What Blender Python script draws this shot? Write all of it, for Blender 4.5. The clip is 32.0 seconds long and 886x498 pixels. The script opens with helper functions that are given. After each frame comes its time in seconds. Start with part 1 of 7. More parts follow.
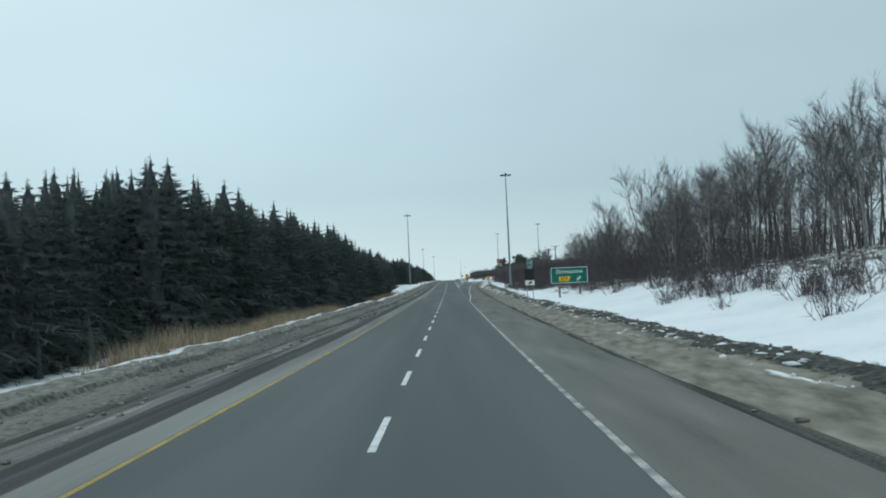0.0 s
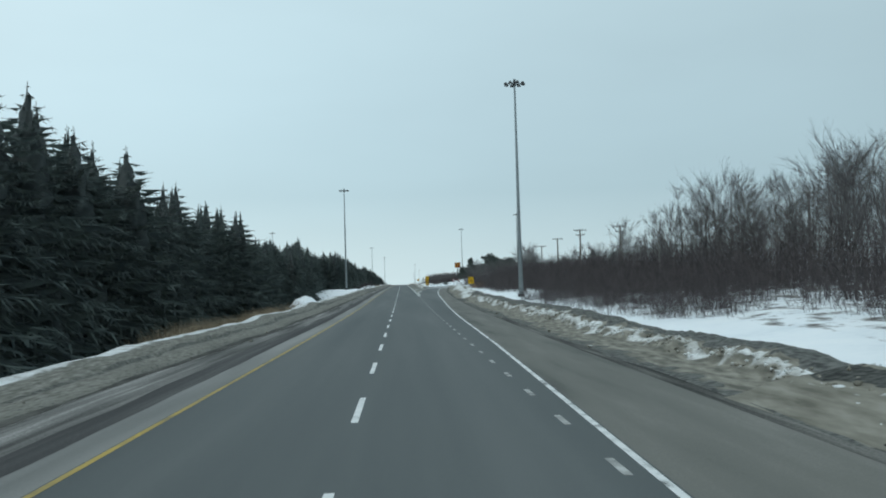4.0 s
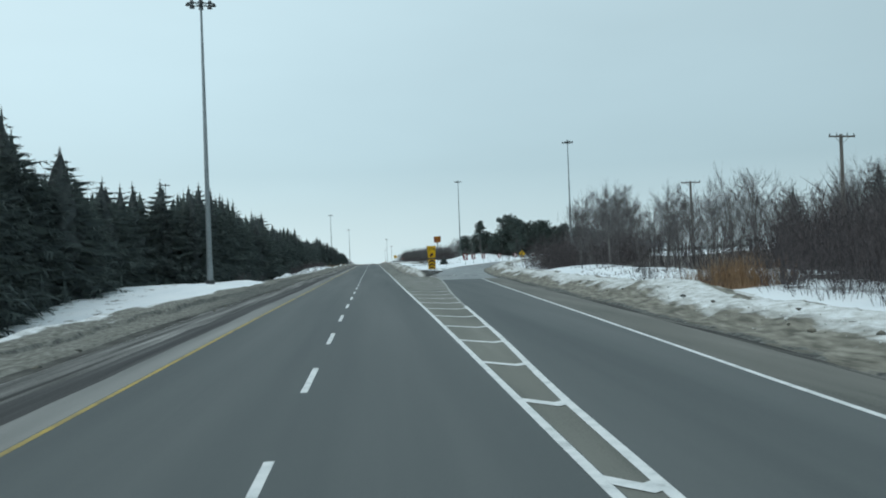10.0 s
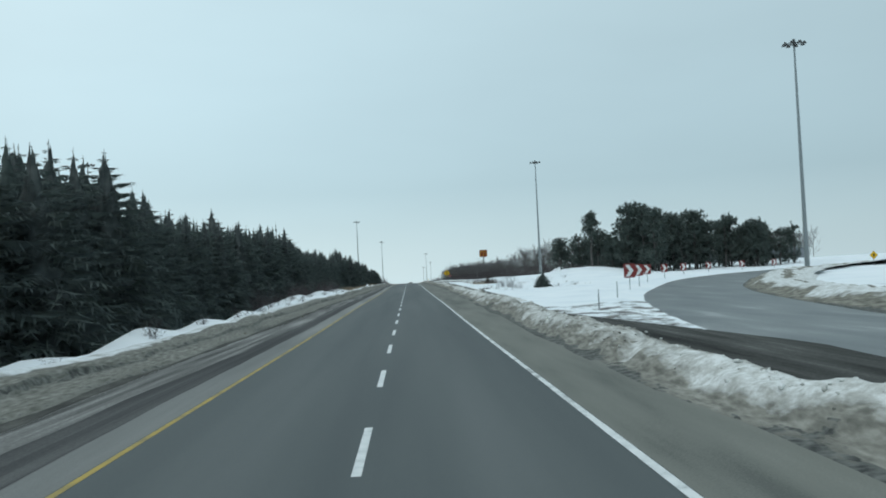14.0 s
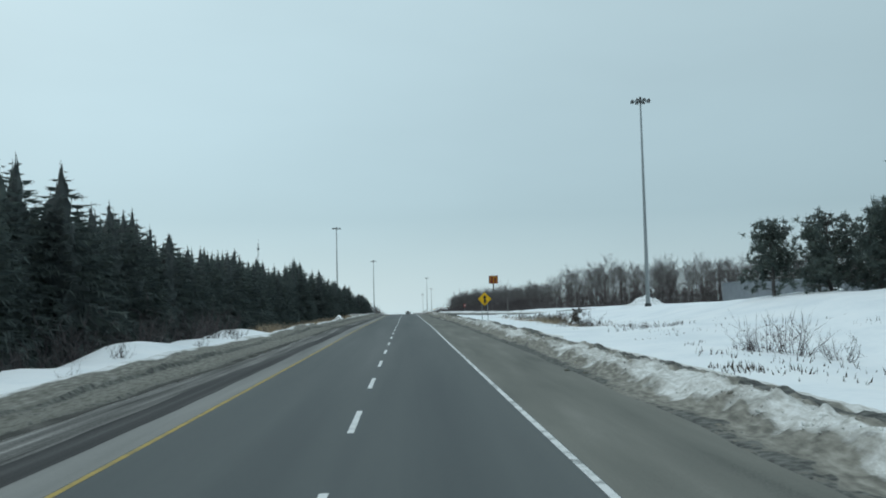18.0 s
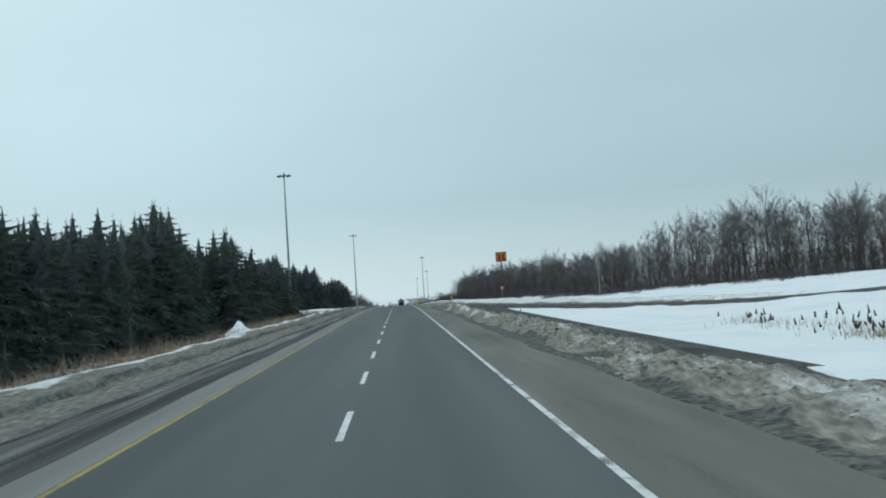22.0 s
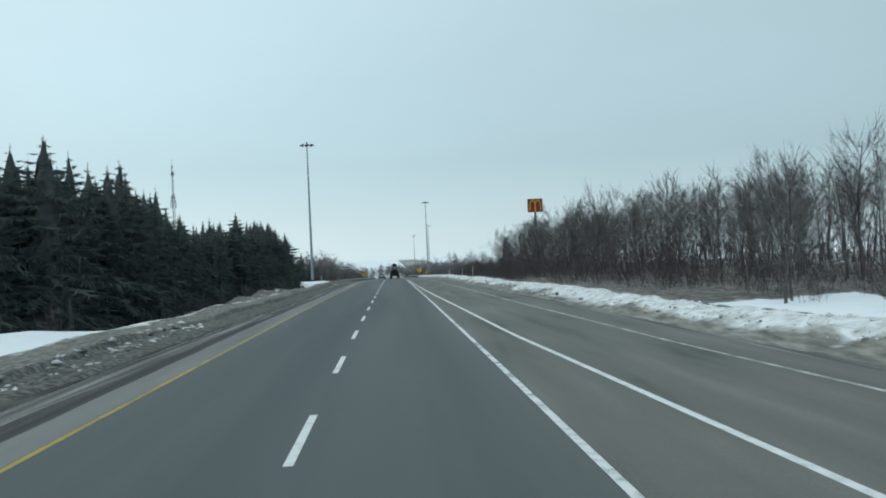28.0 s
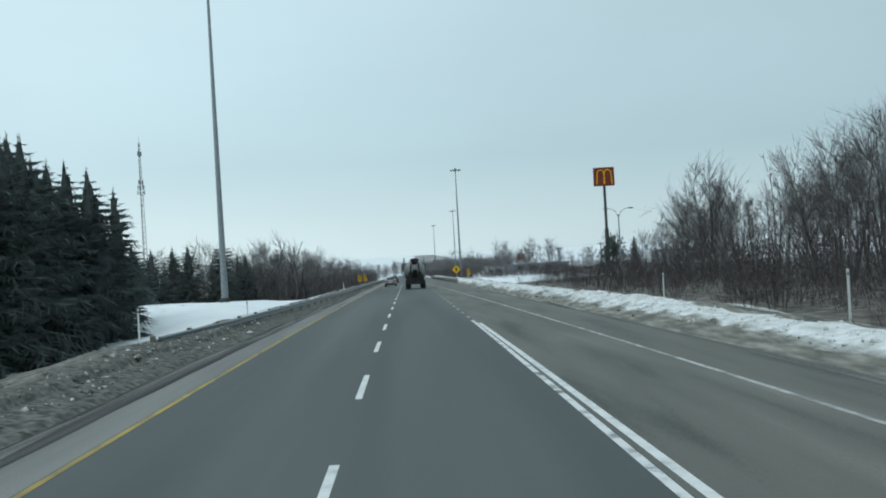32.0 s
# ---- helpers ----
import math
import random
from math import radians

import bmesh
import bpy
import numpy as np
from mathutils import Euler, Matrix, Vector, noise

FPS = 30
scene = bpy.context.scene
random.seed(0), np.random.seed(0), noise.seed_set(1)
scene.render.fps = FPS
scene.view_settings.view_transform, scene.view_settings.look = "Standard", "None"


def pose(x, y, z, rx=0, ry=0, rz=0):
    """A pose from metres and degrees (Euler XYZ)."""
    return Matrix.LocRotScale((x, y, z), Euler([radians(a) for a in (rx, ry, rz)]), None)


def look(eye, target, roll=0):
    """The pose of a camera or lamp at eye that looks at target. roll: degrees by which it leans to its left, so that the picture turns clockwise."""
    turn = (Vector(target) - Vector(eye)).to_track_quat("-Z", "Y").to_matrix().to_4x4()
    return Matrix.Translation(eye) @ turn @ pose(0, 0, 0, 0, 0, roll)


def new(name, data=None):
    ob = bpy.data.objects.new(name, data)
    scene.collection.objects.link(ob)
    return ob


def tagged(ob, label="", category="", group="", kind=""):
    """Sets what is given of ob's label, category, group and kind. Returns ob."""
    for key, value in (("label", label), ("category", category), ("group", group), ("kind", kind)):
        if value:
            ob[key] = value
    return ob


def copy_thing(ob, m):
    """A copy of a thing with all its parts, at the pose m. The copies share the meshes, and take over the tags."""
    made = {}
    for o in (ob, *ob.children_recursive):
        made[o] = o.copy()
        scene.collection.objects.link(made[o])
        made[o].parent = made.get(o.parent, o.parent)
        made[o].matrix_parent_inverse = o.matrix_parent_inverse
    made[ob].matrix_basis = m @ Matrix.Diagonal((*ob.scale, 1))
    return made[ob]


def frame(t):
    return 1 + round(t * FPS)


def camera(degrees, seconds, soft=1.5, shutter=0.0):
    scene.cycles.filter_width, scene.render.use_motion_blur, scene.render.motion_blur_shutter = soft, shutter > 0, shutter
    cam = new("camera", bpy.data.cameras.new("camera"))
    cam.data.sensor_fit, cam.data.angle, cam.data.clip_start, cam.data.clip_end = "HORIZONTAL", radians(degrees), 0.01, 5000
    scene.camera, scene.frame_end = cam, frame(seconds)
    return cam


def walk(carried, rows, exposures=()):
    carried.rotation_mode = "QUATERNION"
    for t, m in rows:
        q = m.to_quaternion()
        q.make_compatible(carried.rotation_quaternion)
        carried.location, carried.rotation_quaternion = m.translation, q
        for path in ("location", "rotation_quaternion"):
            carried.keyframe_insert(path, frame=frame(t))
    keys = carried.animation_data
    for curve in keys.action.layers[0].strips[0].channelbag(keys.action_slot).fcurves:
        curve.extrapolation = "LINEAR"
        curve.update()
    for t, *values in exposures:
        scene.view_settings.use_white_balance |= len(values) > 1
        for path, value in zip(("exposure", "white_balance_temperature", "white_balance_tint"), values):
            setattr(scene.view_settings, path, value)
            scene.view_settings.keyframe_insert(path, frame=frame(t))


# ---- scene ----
# camera: a drive along the right lane; seconds, place, yaw, pitch, roll
cam = camera(53.09, 32.0, soft=1.9)
ROWS = [
    (0.0, 1.289, 0.004, 2.373, 0.458, 1.978, 2.650),
    (0.5, 1.324, 14.507, 2.218, 2.036, 3.301, 1.350),
    (1.0, 1.395, 28.970, 2.072, 1.557, 4.499, 2.181),
    (1.5, 1.478, 43.347, 2.032, -0.319, 3.618, 2.767),
    (2.0, 1.426, 57.704, 2.006, -1.052, 3.083, 0.706),
    (2.5, 1.174, 71.928, 1.940, -0.947, 2.842, 0.477),
    (4.5, 0.854, 128.374, 1.890, -3.130, 1.811, 2.074),
    (5.0, 0.719, 142.606, 1.893, -2.529, 1.179, 3.209),
    (5.5, 0.664, 157.064, 1.839, -3.207, 0.275, 3.609),
    (6.0, 0.712, 171.450, 1.846, -3.760, -0.142, 3.349),
    (6.5, 0.662, 185.527, 1.853, -4.244, 0.269, 2.622),
    (7.0, 0.712, 199.692, 1.922, -5.475, 0.765, 1.827),
    (7.5, 0.637, 214.172, 1.976, -6.032, 0.574, 1.770),
    (8.0, 0.758, 228.589, 2.106, -5.705, 0.664, 2.032),
    (8.5, 0.948, 242.753, 2.186, -5.578, -0.041, 1.826),
    (9.0, 1.160, 256.742, 2.293, -4.681, -0.467, 2.077),
    (9.5, 1.332, 270.782, 2.351, -4.606, -0.173, 2.520),
    (10.0, 1.331, 284.884, 2.447, -4.562, 0.693, 2.119),
    (10.5, 1.444, 299.112, 2.529, -3.314, 0.970, 1.861),
    (11.0, 1.277, 313.363, 2.619, -1.290, 1.285, 1.612),
    (11.5, 1.189, 327.414, 2.682, -0.473, 1.668, 1.701),
    (12.0, 1.040, 341.494, 2.734, -1.314, 1.302, 1.242),
    (12.5, 0.932, 355.625, 2.793, -1.197, 1.406, 0.627),
    (13.0, 0.842, 369.798, 2.900, -0.839, 1.148, 0.645),
    (13.5, 0.783, 383.943, 2.970, -1.175, 0.581, 1.299),
    (14.0, 0.765, 398.124, 3.050, -2.211, 1.874, 2.706),
    (14.5, 0.734, 412.178, 3.069, -2.144, 2.318, 3.142),
    (16.5, 0.715, 467.306, 3.295, -2.972, 3.148, 1.702),
    (17.0, 0.897, 481.129, 3.392, -2.728, 3.623, 1.139),
    (17.5, 1.011, 495.107, 3.397, -2.252, 4.017, 0.845),
    (18.0, 1.125, 509.019, 3.419, -2.354, 3.727, 1.339),
    (18.5, 1.307, 522.758, 3.473, -2.994, 3.428, 1.055),
    (19.0, 1.359, 536.505, 3.574, -2.792, 4.826, 0.895),
    (19.5, 1.500, 550.283, 3.618, -2.660, 4.393, 0.232),
    (20.0, 1.436, 564.254, 3.693, -2.888, 3.598, 0.997),
    (20.5, 1.337, 578.560, 3.743, -2.943, 2.474, 1.743),
    (21.0, 1.244, 592.720, 3.801, -1.500, 2.384, 1.664),
    (21.5, 1.301, 606.269, 3.811, -1.886, 3.215, 2.799),
    (22.0, 1.111, 619.682, 3.793, -2.855, 2.704, 3.634),
    (22.5, 0.995, 633.470, 3.848, -2.774, 1.601, 2.053),
    (23.0, 0.914, 647.405, 3.914, -2.638, 1.449, 1.254),
    (23.5, 0.870, 661.296, 3.953, -3.100, 2.704, 0.886),
    (24.0, 1.007, 675.113, 3.996, -3.077, 2.571, 0.640),
    (24.5, 1.191, 688.791, 4.026, -2.775, 1.807, 0.538),
    (25.0, 1.256, 702.427, 4.078, -2.770, 0.679, 1.244),
    (25.5, 1.327, 716.136, 4.063, -2.521, 1.080, 1.197),
    (27.5, 1.403, 771.495, 3.892, -3.399, 0.571, 2.581),
    (28.0, 1.356, 785.444, 3.800, -3.342, 0.202, 2.555),
    (28.5, 1.367, 799.529, 3.665, -2.202, 0.820, 1.880),
    (29.0, 1.301, 813.519, 3.508, -1.347, 0.071, 0.956),
    (29.5, 1.280, 827.164, 3.366, -1.770, -0.552, 1.536),
    (30.0, 1.233, 840.799, 3.201, -2.064, -0.658, 1.830),
    (30.5, 1.030, 854.770, 3.020, -1.859, -0.426, 1.371),
    (31.0, 1.116, 868.874, 2.819, -2.360, -0.629, 1.612),
    (31.5, 1.138, 882.837, 2.648, -3.119, -0.793, 2.884),
    (32.0, 1.041, 896.744, 2.510, -2.377, -0.042, 3.268),
]
walk(cam, [(t, pose(x, y, z, 90 + pitch, roll, yaw)) for t, x, y, z, yaw, pitch, roll in ROWS],
     [(0.0, 0.0), (3.0, 0.0), (6.0, 0.06), (10.0, 0.07), (13.5, 0.03), (17.0, -0.07), (20.0, -0.1), (23.0, 0.0), (28.0, 0.05), (32.0, 0.05)])

# the height of the road every 40 m from y = -40
LEVELS = np.array([0.54, -0.00, -0.34, -0.47, -0.53, -0.62, -0.58, -0.34, -0.04, 0.23, 0.39, 0.61, 0.72, 0.92, 1.02, 1.20, 1.42, 1.48, 1.57, 1.63, 1.54, 1.27, 0.83, 0.28, -0.31, -1.17, -2.13, -3.12, -4.13, -5.14, -6.14, -7.15, -8.16, -9.16, -10.17, -11.18, -12.18])
SLOPES = np.gradient(LEVELS)
rng = np.random.default_rng(7)


def road_z(y):
    """The road's height above the datum at y."""
    u = (np.asarray(y, float) + 40) / 40
    i = np.clip(np.floor(u).astype(int), 0, len(LEVELS) - 2)
    f = np.clip(u - i, 0, 1)
    z = ((2 * f**3 - 3 * f**2 + 1) * LEVELS[i] + (f**3 - 2 * f**2 + f) * SLOPES[i]
         + (3 * f**2 - 2 * f**3) * LEVELS[i + 1] + (f**3 - f**2) * SLOPES[i + 1])
    return z + np.where(u < 0, u * SLOPES[0], 0) + np.where(u > len(LEVELS) - 1, (u - len(LEVELS) + 1) * SLOPES[-1], 0)


# ---- world and light: an overcast winter sky ----
world = bpy.data.worlds.new("overcast")
scene.world = world
world.use_nodes = True
wn, wl = world.node_tree.nodes, world.node_tree.links
wn.clear()
w_out = wn.new("ShaderNodeOutputWorld")
w_bg = wn.new("ShaderNodeBackground")
w_sky = wn.new("ShaderNodeTexSky")
w_sky.sky_type, w_sky.sun_disc = "NISHITA", False
w_sky.sun_elevation, w_sky.sun_rotation = radians(32), radians(-35)
w_dim = wn.new("ShaderNodeMix")
w_dim.data_type, w_dim.blend_type = "RGBA", "MULTIPLY"
w_dim.inputs[0].default_value = 1.0
w_dim.inputs[7].default_value = (0.1, 0.1, 0.1, 1)
w_co = wn.new("ShaderNodeTexCoord")
w_map = wn.new("ShaderNodeMapping")
w_map.inputs["Scale"].default_value = (1.6, 1.6, 5.0)
w_noise = wn.new("ShaderNodeTexNoise")
w_noise.inputs["Scale"].default_value = 1.1
w_noise.inputs["Detail"].default_value = 4
w_sep = wn.new("ShaderNodeSeparateXYZ")
w_ramp = wn.new("ShaderNodeValToRGB")   # cloud colour by height over the horizon
w_ramp.color_ramp.elements[0].position, w_ramp.color_ramp.elements[0].color = 0.0, (0.625, 0.815, 0.88, 1)
w_ramp.color_ramp.elements[1].position, w_ramp.color_ramp.elements[1].color = 0.9, (0.645, 0.802, 0.862, 1)
w_e = w_ramp.color_ramp.elements.new(0.10)
w_e.color = (0.478, 0.663, 0.737, 1)
w_e = w_ramp.color_ramp.elements.new(0.34)
w_e.color = (0.585, 0.782, 0.852, 1)
w_side = wn.new("ShaderNodeMapRange")   # the cloud is thicker to the east
w_side.inputs[1].default_value, w_side.inputs[2].default_value = -0.35, 0.65
w_side.inputs[3].default_value, w_side.inputs[4].default_value = 1.04, 0.74
w_cl = wn.new("ShaderNodeMapRange")
w_cl.inputs[1].default_value, w_cl.inputs[2].default_value = 0.25, 0.75
w_cl.inputs[3].default_value, w_cl.inputs[4].default_value = 0.93, 1.06
w_m1 = wn.new("ShaderNodeMath")
w_m1.operation = "MULTIPLY"
w_mul = wn.new("ShaderNodeMix")
w_mul.data_type, w_mul.blend_type = "RGBA", "MULTIPLY"
w_mul.inputs[0].default_value = 1.0
w_mix = wn.new("ShaderNodeMix")
w_mix.data_type = "RGBA"
w_mix.inputs[0].default_value = 0.93
wl.new(w_sky.outputs[0], w_dim.inputs[6])
wl.new(w_co.outputs["Generated"], w_map.inputs[0])
wl.new(w_map.outputs[0], w_noise.inputs[0])
wl.new(w_co.outputs["Generated"], w_sep.inputs[0])
wl.new(w_sep.outputs[2], w_ramp.inputs[0])
wl.new(w_sep.outputs[0], w_side.inputs[0])
wl.new(w_noise.outputs[0], w_cl.inputs[0])
wl.new(w_side.outputs[0], w_m1.inputs[0])
wl.new(w_cl.outputs[0], w_m1.inputs[1])
wl.new(w_ramp.outputs[0], w_mul.inputs[6])
wl.new(w_m1.outputs[0], w_mul.inputs[7])
wl.new(w_dim.outputs[2], w_mix.inputs[6])
wl.new(w_mul.outputs[2], w_mix.inputs[7])
wl.new(w_mix.outputs[2], w_bg.inputs[0])
w_bg.inputs[1].default_value = 1.0
wl.new(w_bg.outputs[0], w_out.inputs[0])

sun = new("sun", bpy.data.lights.new("sun", "SUN"))
sun.data.energy, sun.data.angle, sun.data.color = 0.6, radians(40), (1.0, 0.98, 0.95)
sun.matrix_basis = look((0, 0, 60), (18, 25, 20))


# ---- materials ----
def material(name, colors, scale=2.0, detail=5.0, rough=0.8, metal=0.0, bump=0.0, bump_scale=40.0, stretch=(1, 1, 1), spread=(0.35, 0.65),
             island=0.0, per_object=0.0, spec=0.3, dirt=None, dirt_scale=1.5, dirt_edge=(0.44, 0.56), dirt_stretch=(1, 0.45, 1), dirt_fine=7, crust=((0.045, 0.048, 0.046), (0.165, 0.171, 0.16)), coord="Object"):
    """Two noise scales between the colours of a list, with fine relief; dirt: colours that a mesh attribute "dirt" brings in."""
    m = bpy.data.materials.new(name)
    m.use_nodes = True
    n, l = m.node_tree.nodes, m.node_tree.links
    b = n["Principled BSDF"]
    b.inputs["Roughness"].default_value, b.inputs["Metallic"].default_value = rough, metal
    b.inputs["Specular IOR Level"].default_value = spec
    co, mp = n.new("ShaderNodeTexCoord"), n.new("ShaderNodeMapping")
    mp.inputs["Scale"].default_value = stretch
    l.new(co.outputs[coord], mp.inputs[0])
    big, fine = n.new("ShaderNodeTexNoise"), n.new("ShaderNodeTexNoise")
    big.inputs["Scale"].default_value, big.inputs["Detail"].default_value = scale, detail
    fine.inputs["Scale"].default_value, fine.inputs["Detail"].default_value = bump_scale, 3
    l.new(mp.outputs[0], big.inputs[0])
    l.new(co.outputs[coord], fine.inputs[0])
    mix = n.new("ShaderNodeMath")
    mix.operation = "MULTIPLY_ADD"
    mix.inputs[1].default_value, mix.inputs[2].default_value = 0.28, 0.0
    add = n.new("ShaderNodeMath")
    add.operation = "MULTIPLY_ADD"
    add.inputs[1].default_value = 0.72
    l.new(fine.outputs[0], mix.inputs[0])
    l.new(big.outputs[0], add.inputs[0])
    l.new(mix.outputs[0], add.inputs[2])
    fac = add.outputs[0]
    if island or per_object:
        src = n.new("ShaderNodeNewGeometry").outputs["Random Per Island"] if island else n.new("ShaderNodeObjectInfo").outputs["Random"]
        jit = n.new("ShaderNodeMath")
        jit.operation = "MULTIPLY_ADD"
        k = island or per_object
        jit.inputs[1].default_value = k
        sub = n.new("ShaderNodeMath")
        sub.operation = "SUBTRACT"
        sub.inputs[1].default_value = k / 2
        l.new(fac, sub.inputs[0])
        l.new(src, jit.inputs[0])
        l.new(sub.outputs[0], jit.inputs[2])
        fac = jit.outputs[0]
    ramp = n.new("ShaderNodeValToRGB")
    els = ramp.color_ramp.elements
    for i, c in enumerate(colors):
        p = spread[0] + (spread[1] - spread[0]) * i / max(1, len(colors) - 1)
        e = els[i] if i < 2 else els.new(p)
        e.position, e.color = p, (*c, 1)
    l.new(fac, ramp.inputs[0])
    col = ramp.outputs[0]
    if dirt:
        at = n.new("ShaderNodeAttribute")
        at.attribute_name = "dirt"
        dn = n.new("ShaderNodeTexNoise")
        dn.inputs["Scale"].default_value, dn.inputs["Detail"].default_value = dirt_scale, dirt_fine
        dn.inputs["Roughness"].default_value = 0.65
        dm = n.new("ShaderNodeMapping")
        dm.inputs["Scale"].default_value = dirt_stretch
        l.new(co.outputs["Object"], dm.inputs[0])
        l.new(dm.outputs[0], dn.inputs[0])
        th = n.new("ShaderNodeMapRange")
        th.inputs[1].default_value, th.inputs[2].default_value = dirt_edge
        s = n.new("ShaderNodeMath")
        s.operation = "ADD"
        hb = n.new("ShaderNodeMath")
        hb.operation = "SUBTRACT"
        hb.inputs[1].default_value = 0.5
        l.new(at.outputs["Fac"], hb.inputs[0])
        l.new(hb.outputs[0], s.inputs[0])
        l.new(dn.outputs[0], s.inputs[1])
        l.new(s.outputs[0], th.inputs[0])
        dr = n.new("ShaderNodeValToRGB")
        de = dr.color_ramp.elements
        for i, c in enumerate(dirt):
            p = 0.34 + 0.32 * i / max(1, len(dirt) - 1)
            e = de[i] if i < 2 else de.new(p)
            e.position, e.color = p, (*c, 1)
        d2 = n.new("ShaderNodeTexNoise")
        d2.inputs["Scale"].default_value, d2.inputs["Detail"].default_value = dirt_scale * 2.3, 6
        l.new(dm.outputs[0], d2.inputs[0])
        l.new(d2.outputs[0], dr.inputs[0])
        mx = n.new("ShaderNodeMix")
        mx.data_type = "RGBA"
        l.new(th.outputs[0], mx.inputs[0])
        l.new(col, mx.inputs[6])
        l.new(dr.outputs[0], mx.inputs[7])
        col = mx.outputs[2]
        cs = n.new("ShaderNodeMath")     # values over 1 bring in a dark crust; on the left bank's step, a painted shadow line
        cs.operation = "MULTIPLY_ADD"
        cs.inputs[1].default_value, cs.inputs[2].default_value = 1.0, -1.5
        ca = n.new("ShaderNodeMath")
        ca.operation = "ADD"
        ct = n.new("ShaderNodeMapRange")
        ct.inputs[1].default_value, ct.inputs[2].default_value = 0.44, 0.54
        cr = n.new("ShaderNodeValToRGB")
        cr.color_ramp.elements[0].position, cr.color_ramp.elements[0].color = 0.36, (*crust[0], 1)
        cr.color_ramp.elements[1].position, cr.color_ramp.elements[1].color = 0.66, (*crust[1], 1)
        c2 = n.new("ShaderNodeTexNoise")
        c2.inputs["Scale"].default_value, c2.inputs["Detail"].default_value = 5.0, 6
        l.new(co.outputs["Object"], c2.inputs[0])
        l.new(c2.outputs[0], cr.inputs[0])
        l.new(at.outputs["Fac"], cs.inputs[0])
        l.new(cs.outputs[0], ca.inputs[0])
        l.new(d2.outputs[0], ca.inputs[1])
        l.new(ca.outputs[0], ct.inputs[0])
        cm = n.new("ShaderNodeMix")
        cm.data_type = "RGBA"
        l.new(ct.outputs[0], cm.inputs[0])
        l.new(col, cm.inputs[6])
        l.new(cr.outputs[0], cm.inputs[7])
        col = cm.outputs[2]
    l.new(col, b.inputs["Base Color"])
    if bump:
        bp = n.new("ShaderNodeBump")
        bp.inputs["Strength"].default_value, bp.inputs["Distance"].default_value = min(1.0, bump), 0.05
        l.new(fac, bp.inputs["Height"])
        l.new(bp.outputs[0], b.inputs["Normal"])
    return m


ASPHALT = material("asphalt", [(0.062, 0.074, 0.078), (0.092, 0.106, 0.107), (0.128, 0.141, 0.141)], scale=0.5, rough=0.75, bump=0.25, bump_scale=60,
                   stretch=(1, 0.035, 1), spread=(0.3, 0.7))
RAMP = material("old_asphalt", [(0.022, 0.025, 0.027), (0.045, 0.05, 0.052), (0.075, 0.081, 0.081), (0.115, 0.12, 0.118), (0.27, 0.28, 0.28)], scale=0.7, rough=0.36, spec=0.5, bump=0.12, bump_scale=50,
                stretch=(1, 0.16, 1), spread=(0.34, 0.68))
SHOULDER = material("salted_shoulder", [(0.07, 0.075, 0.07), (0.132, 0.136, 0.123), (0.155, 0.157, 0.142), (0.205, 0.205, 0.188)], scale=0.8, rough=0.85, bump=0.4, bump_scale=30,
                    stretch=(1.2, 0.12, 1), spread=(0.32, 0.68))
FIELD_SHOULDER = material("sanded_old_shoulder", [(0.088, 0.094, 0.085), (0.142, 0.147, 0.131), (0.165, 0.169, 0.15), (0.212, 0.215, 0.193)], scale=0.8, rough=0.85, bump=0.4, bump_scale=30,
                          stretch=(1.2, 0.12, 1), spread=(0.32, 0.68))
SALTED = material("salt_grey_shoulder", [(0.13, 0.137, 0.134), (0.21, 0.217, 0.21), (0.3, 0.305, 0.295)], scale=0.7, rough=0.85, bump=0.4, bump_scale=40,
                  stretch=(1.3, 0.06, 1), spread=(0.3, 0.7))
VERGE = material("wet_gravel", [(0.05, 0.051, 0.051), (0.125, 0.127, 0.123), (0.205, 0.207, 0.2), (0.37, 0.37, 0.36)], scale=0.9, rough=0.85, spec=0.08, bump=0.6, bump_scale=18,
                 stretch=(4.0, 0.09, 1), spread=(0.36, 0.68))
GORE_TAN = material("sand_stained_asphalt", [(0.10, 0.106, 0.096), (0.16, 0.166, 0.147), (0.185, 0.19, 0.168), (0.235, 0.238, 0.214)], scale=0.8, rough=0.85, bump=0.4, bump_scale=30,
                    stretch=(1.2, 0.12, 1), spread=(0.32, 0.68))
BANK = material("snow_bank", [(0.5, 0.52, 0.52), (0.72, 0.76, 0.78), (0.82, 0.86, 0.88)], scale=1.4, rough=0.8, bump=1.0, bump_scale=9, spec=0.2,
                dirt=[(0.05, 0.052, 0.05), (0.13, 0.13, 0.115), (0.25, 0.235, 0.19), (0.36, 0.345, 0.29)], dirt_scale=1.1)
SAND_BANK = material("sanded_bank", [(0.5, 0.52, 0.52), (0.72, 0.76, 0.78), (0.82, 0.86, 0.88)], scale=1.4, rough=0.9, bump=0.35, bump_scale=14, spec=0.15,
                     dirt=[(0.13, 0.126, 0.105), (0.19, 0.183, 0.153), (0.235, 0.227, 0.192), (0.29, 0.281, 0.244)], dirt_scale=0.9, dirt_stretch=(1.4, 0.3, 1.4), dirt_fine=8, crust=((0.022, 0.024, 0.023), (0.1, 0.104, 0.096)))
GREY_BANK = material("grey_bank", [(0.42, 0.43, 0.42), (0.64, 0.67, 0.68), (0.80, 0.84, 0.86)], scale=1.4, rough=0.9, bump=0.5, bump_scale=16, spec=0.1,
                     crust=((0.06, 0.063, 0.059), (0.19, 0.195, 0.18)),
                     dirt=[(0.12, 0.121, 0.107), (0.17, 0.171, 0.151), (0.21, 0.211, 0.189), (0.28, 0.279, 0.258)], dirt_scale=2.6, dirt_edge=(0.36, 0.6), dirt_stretch=(1.5, 0.3, 1.5), dirt_fine=10)
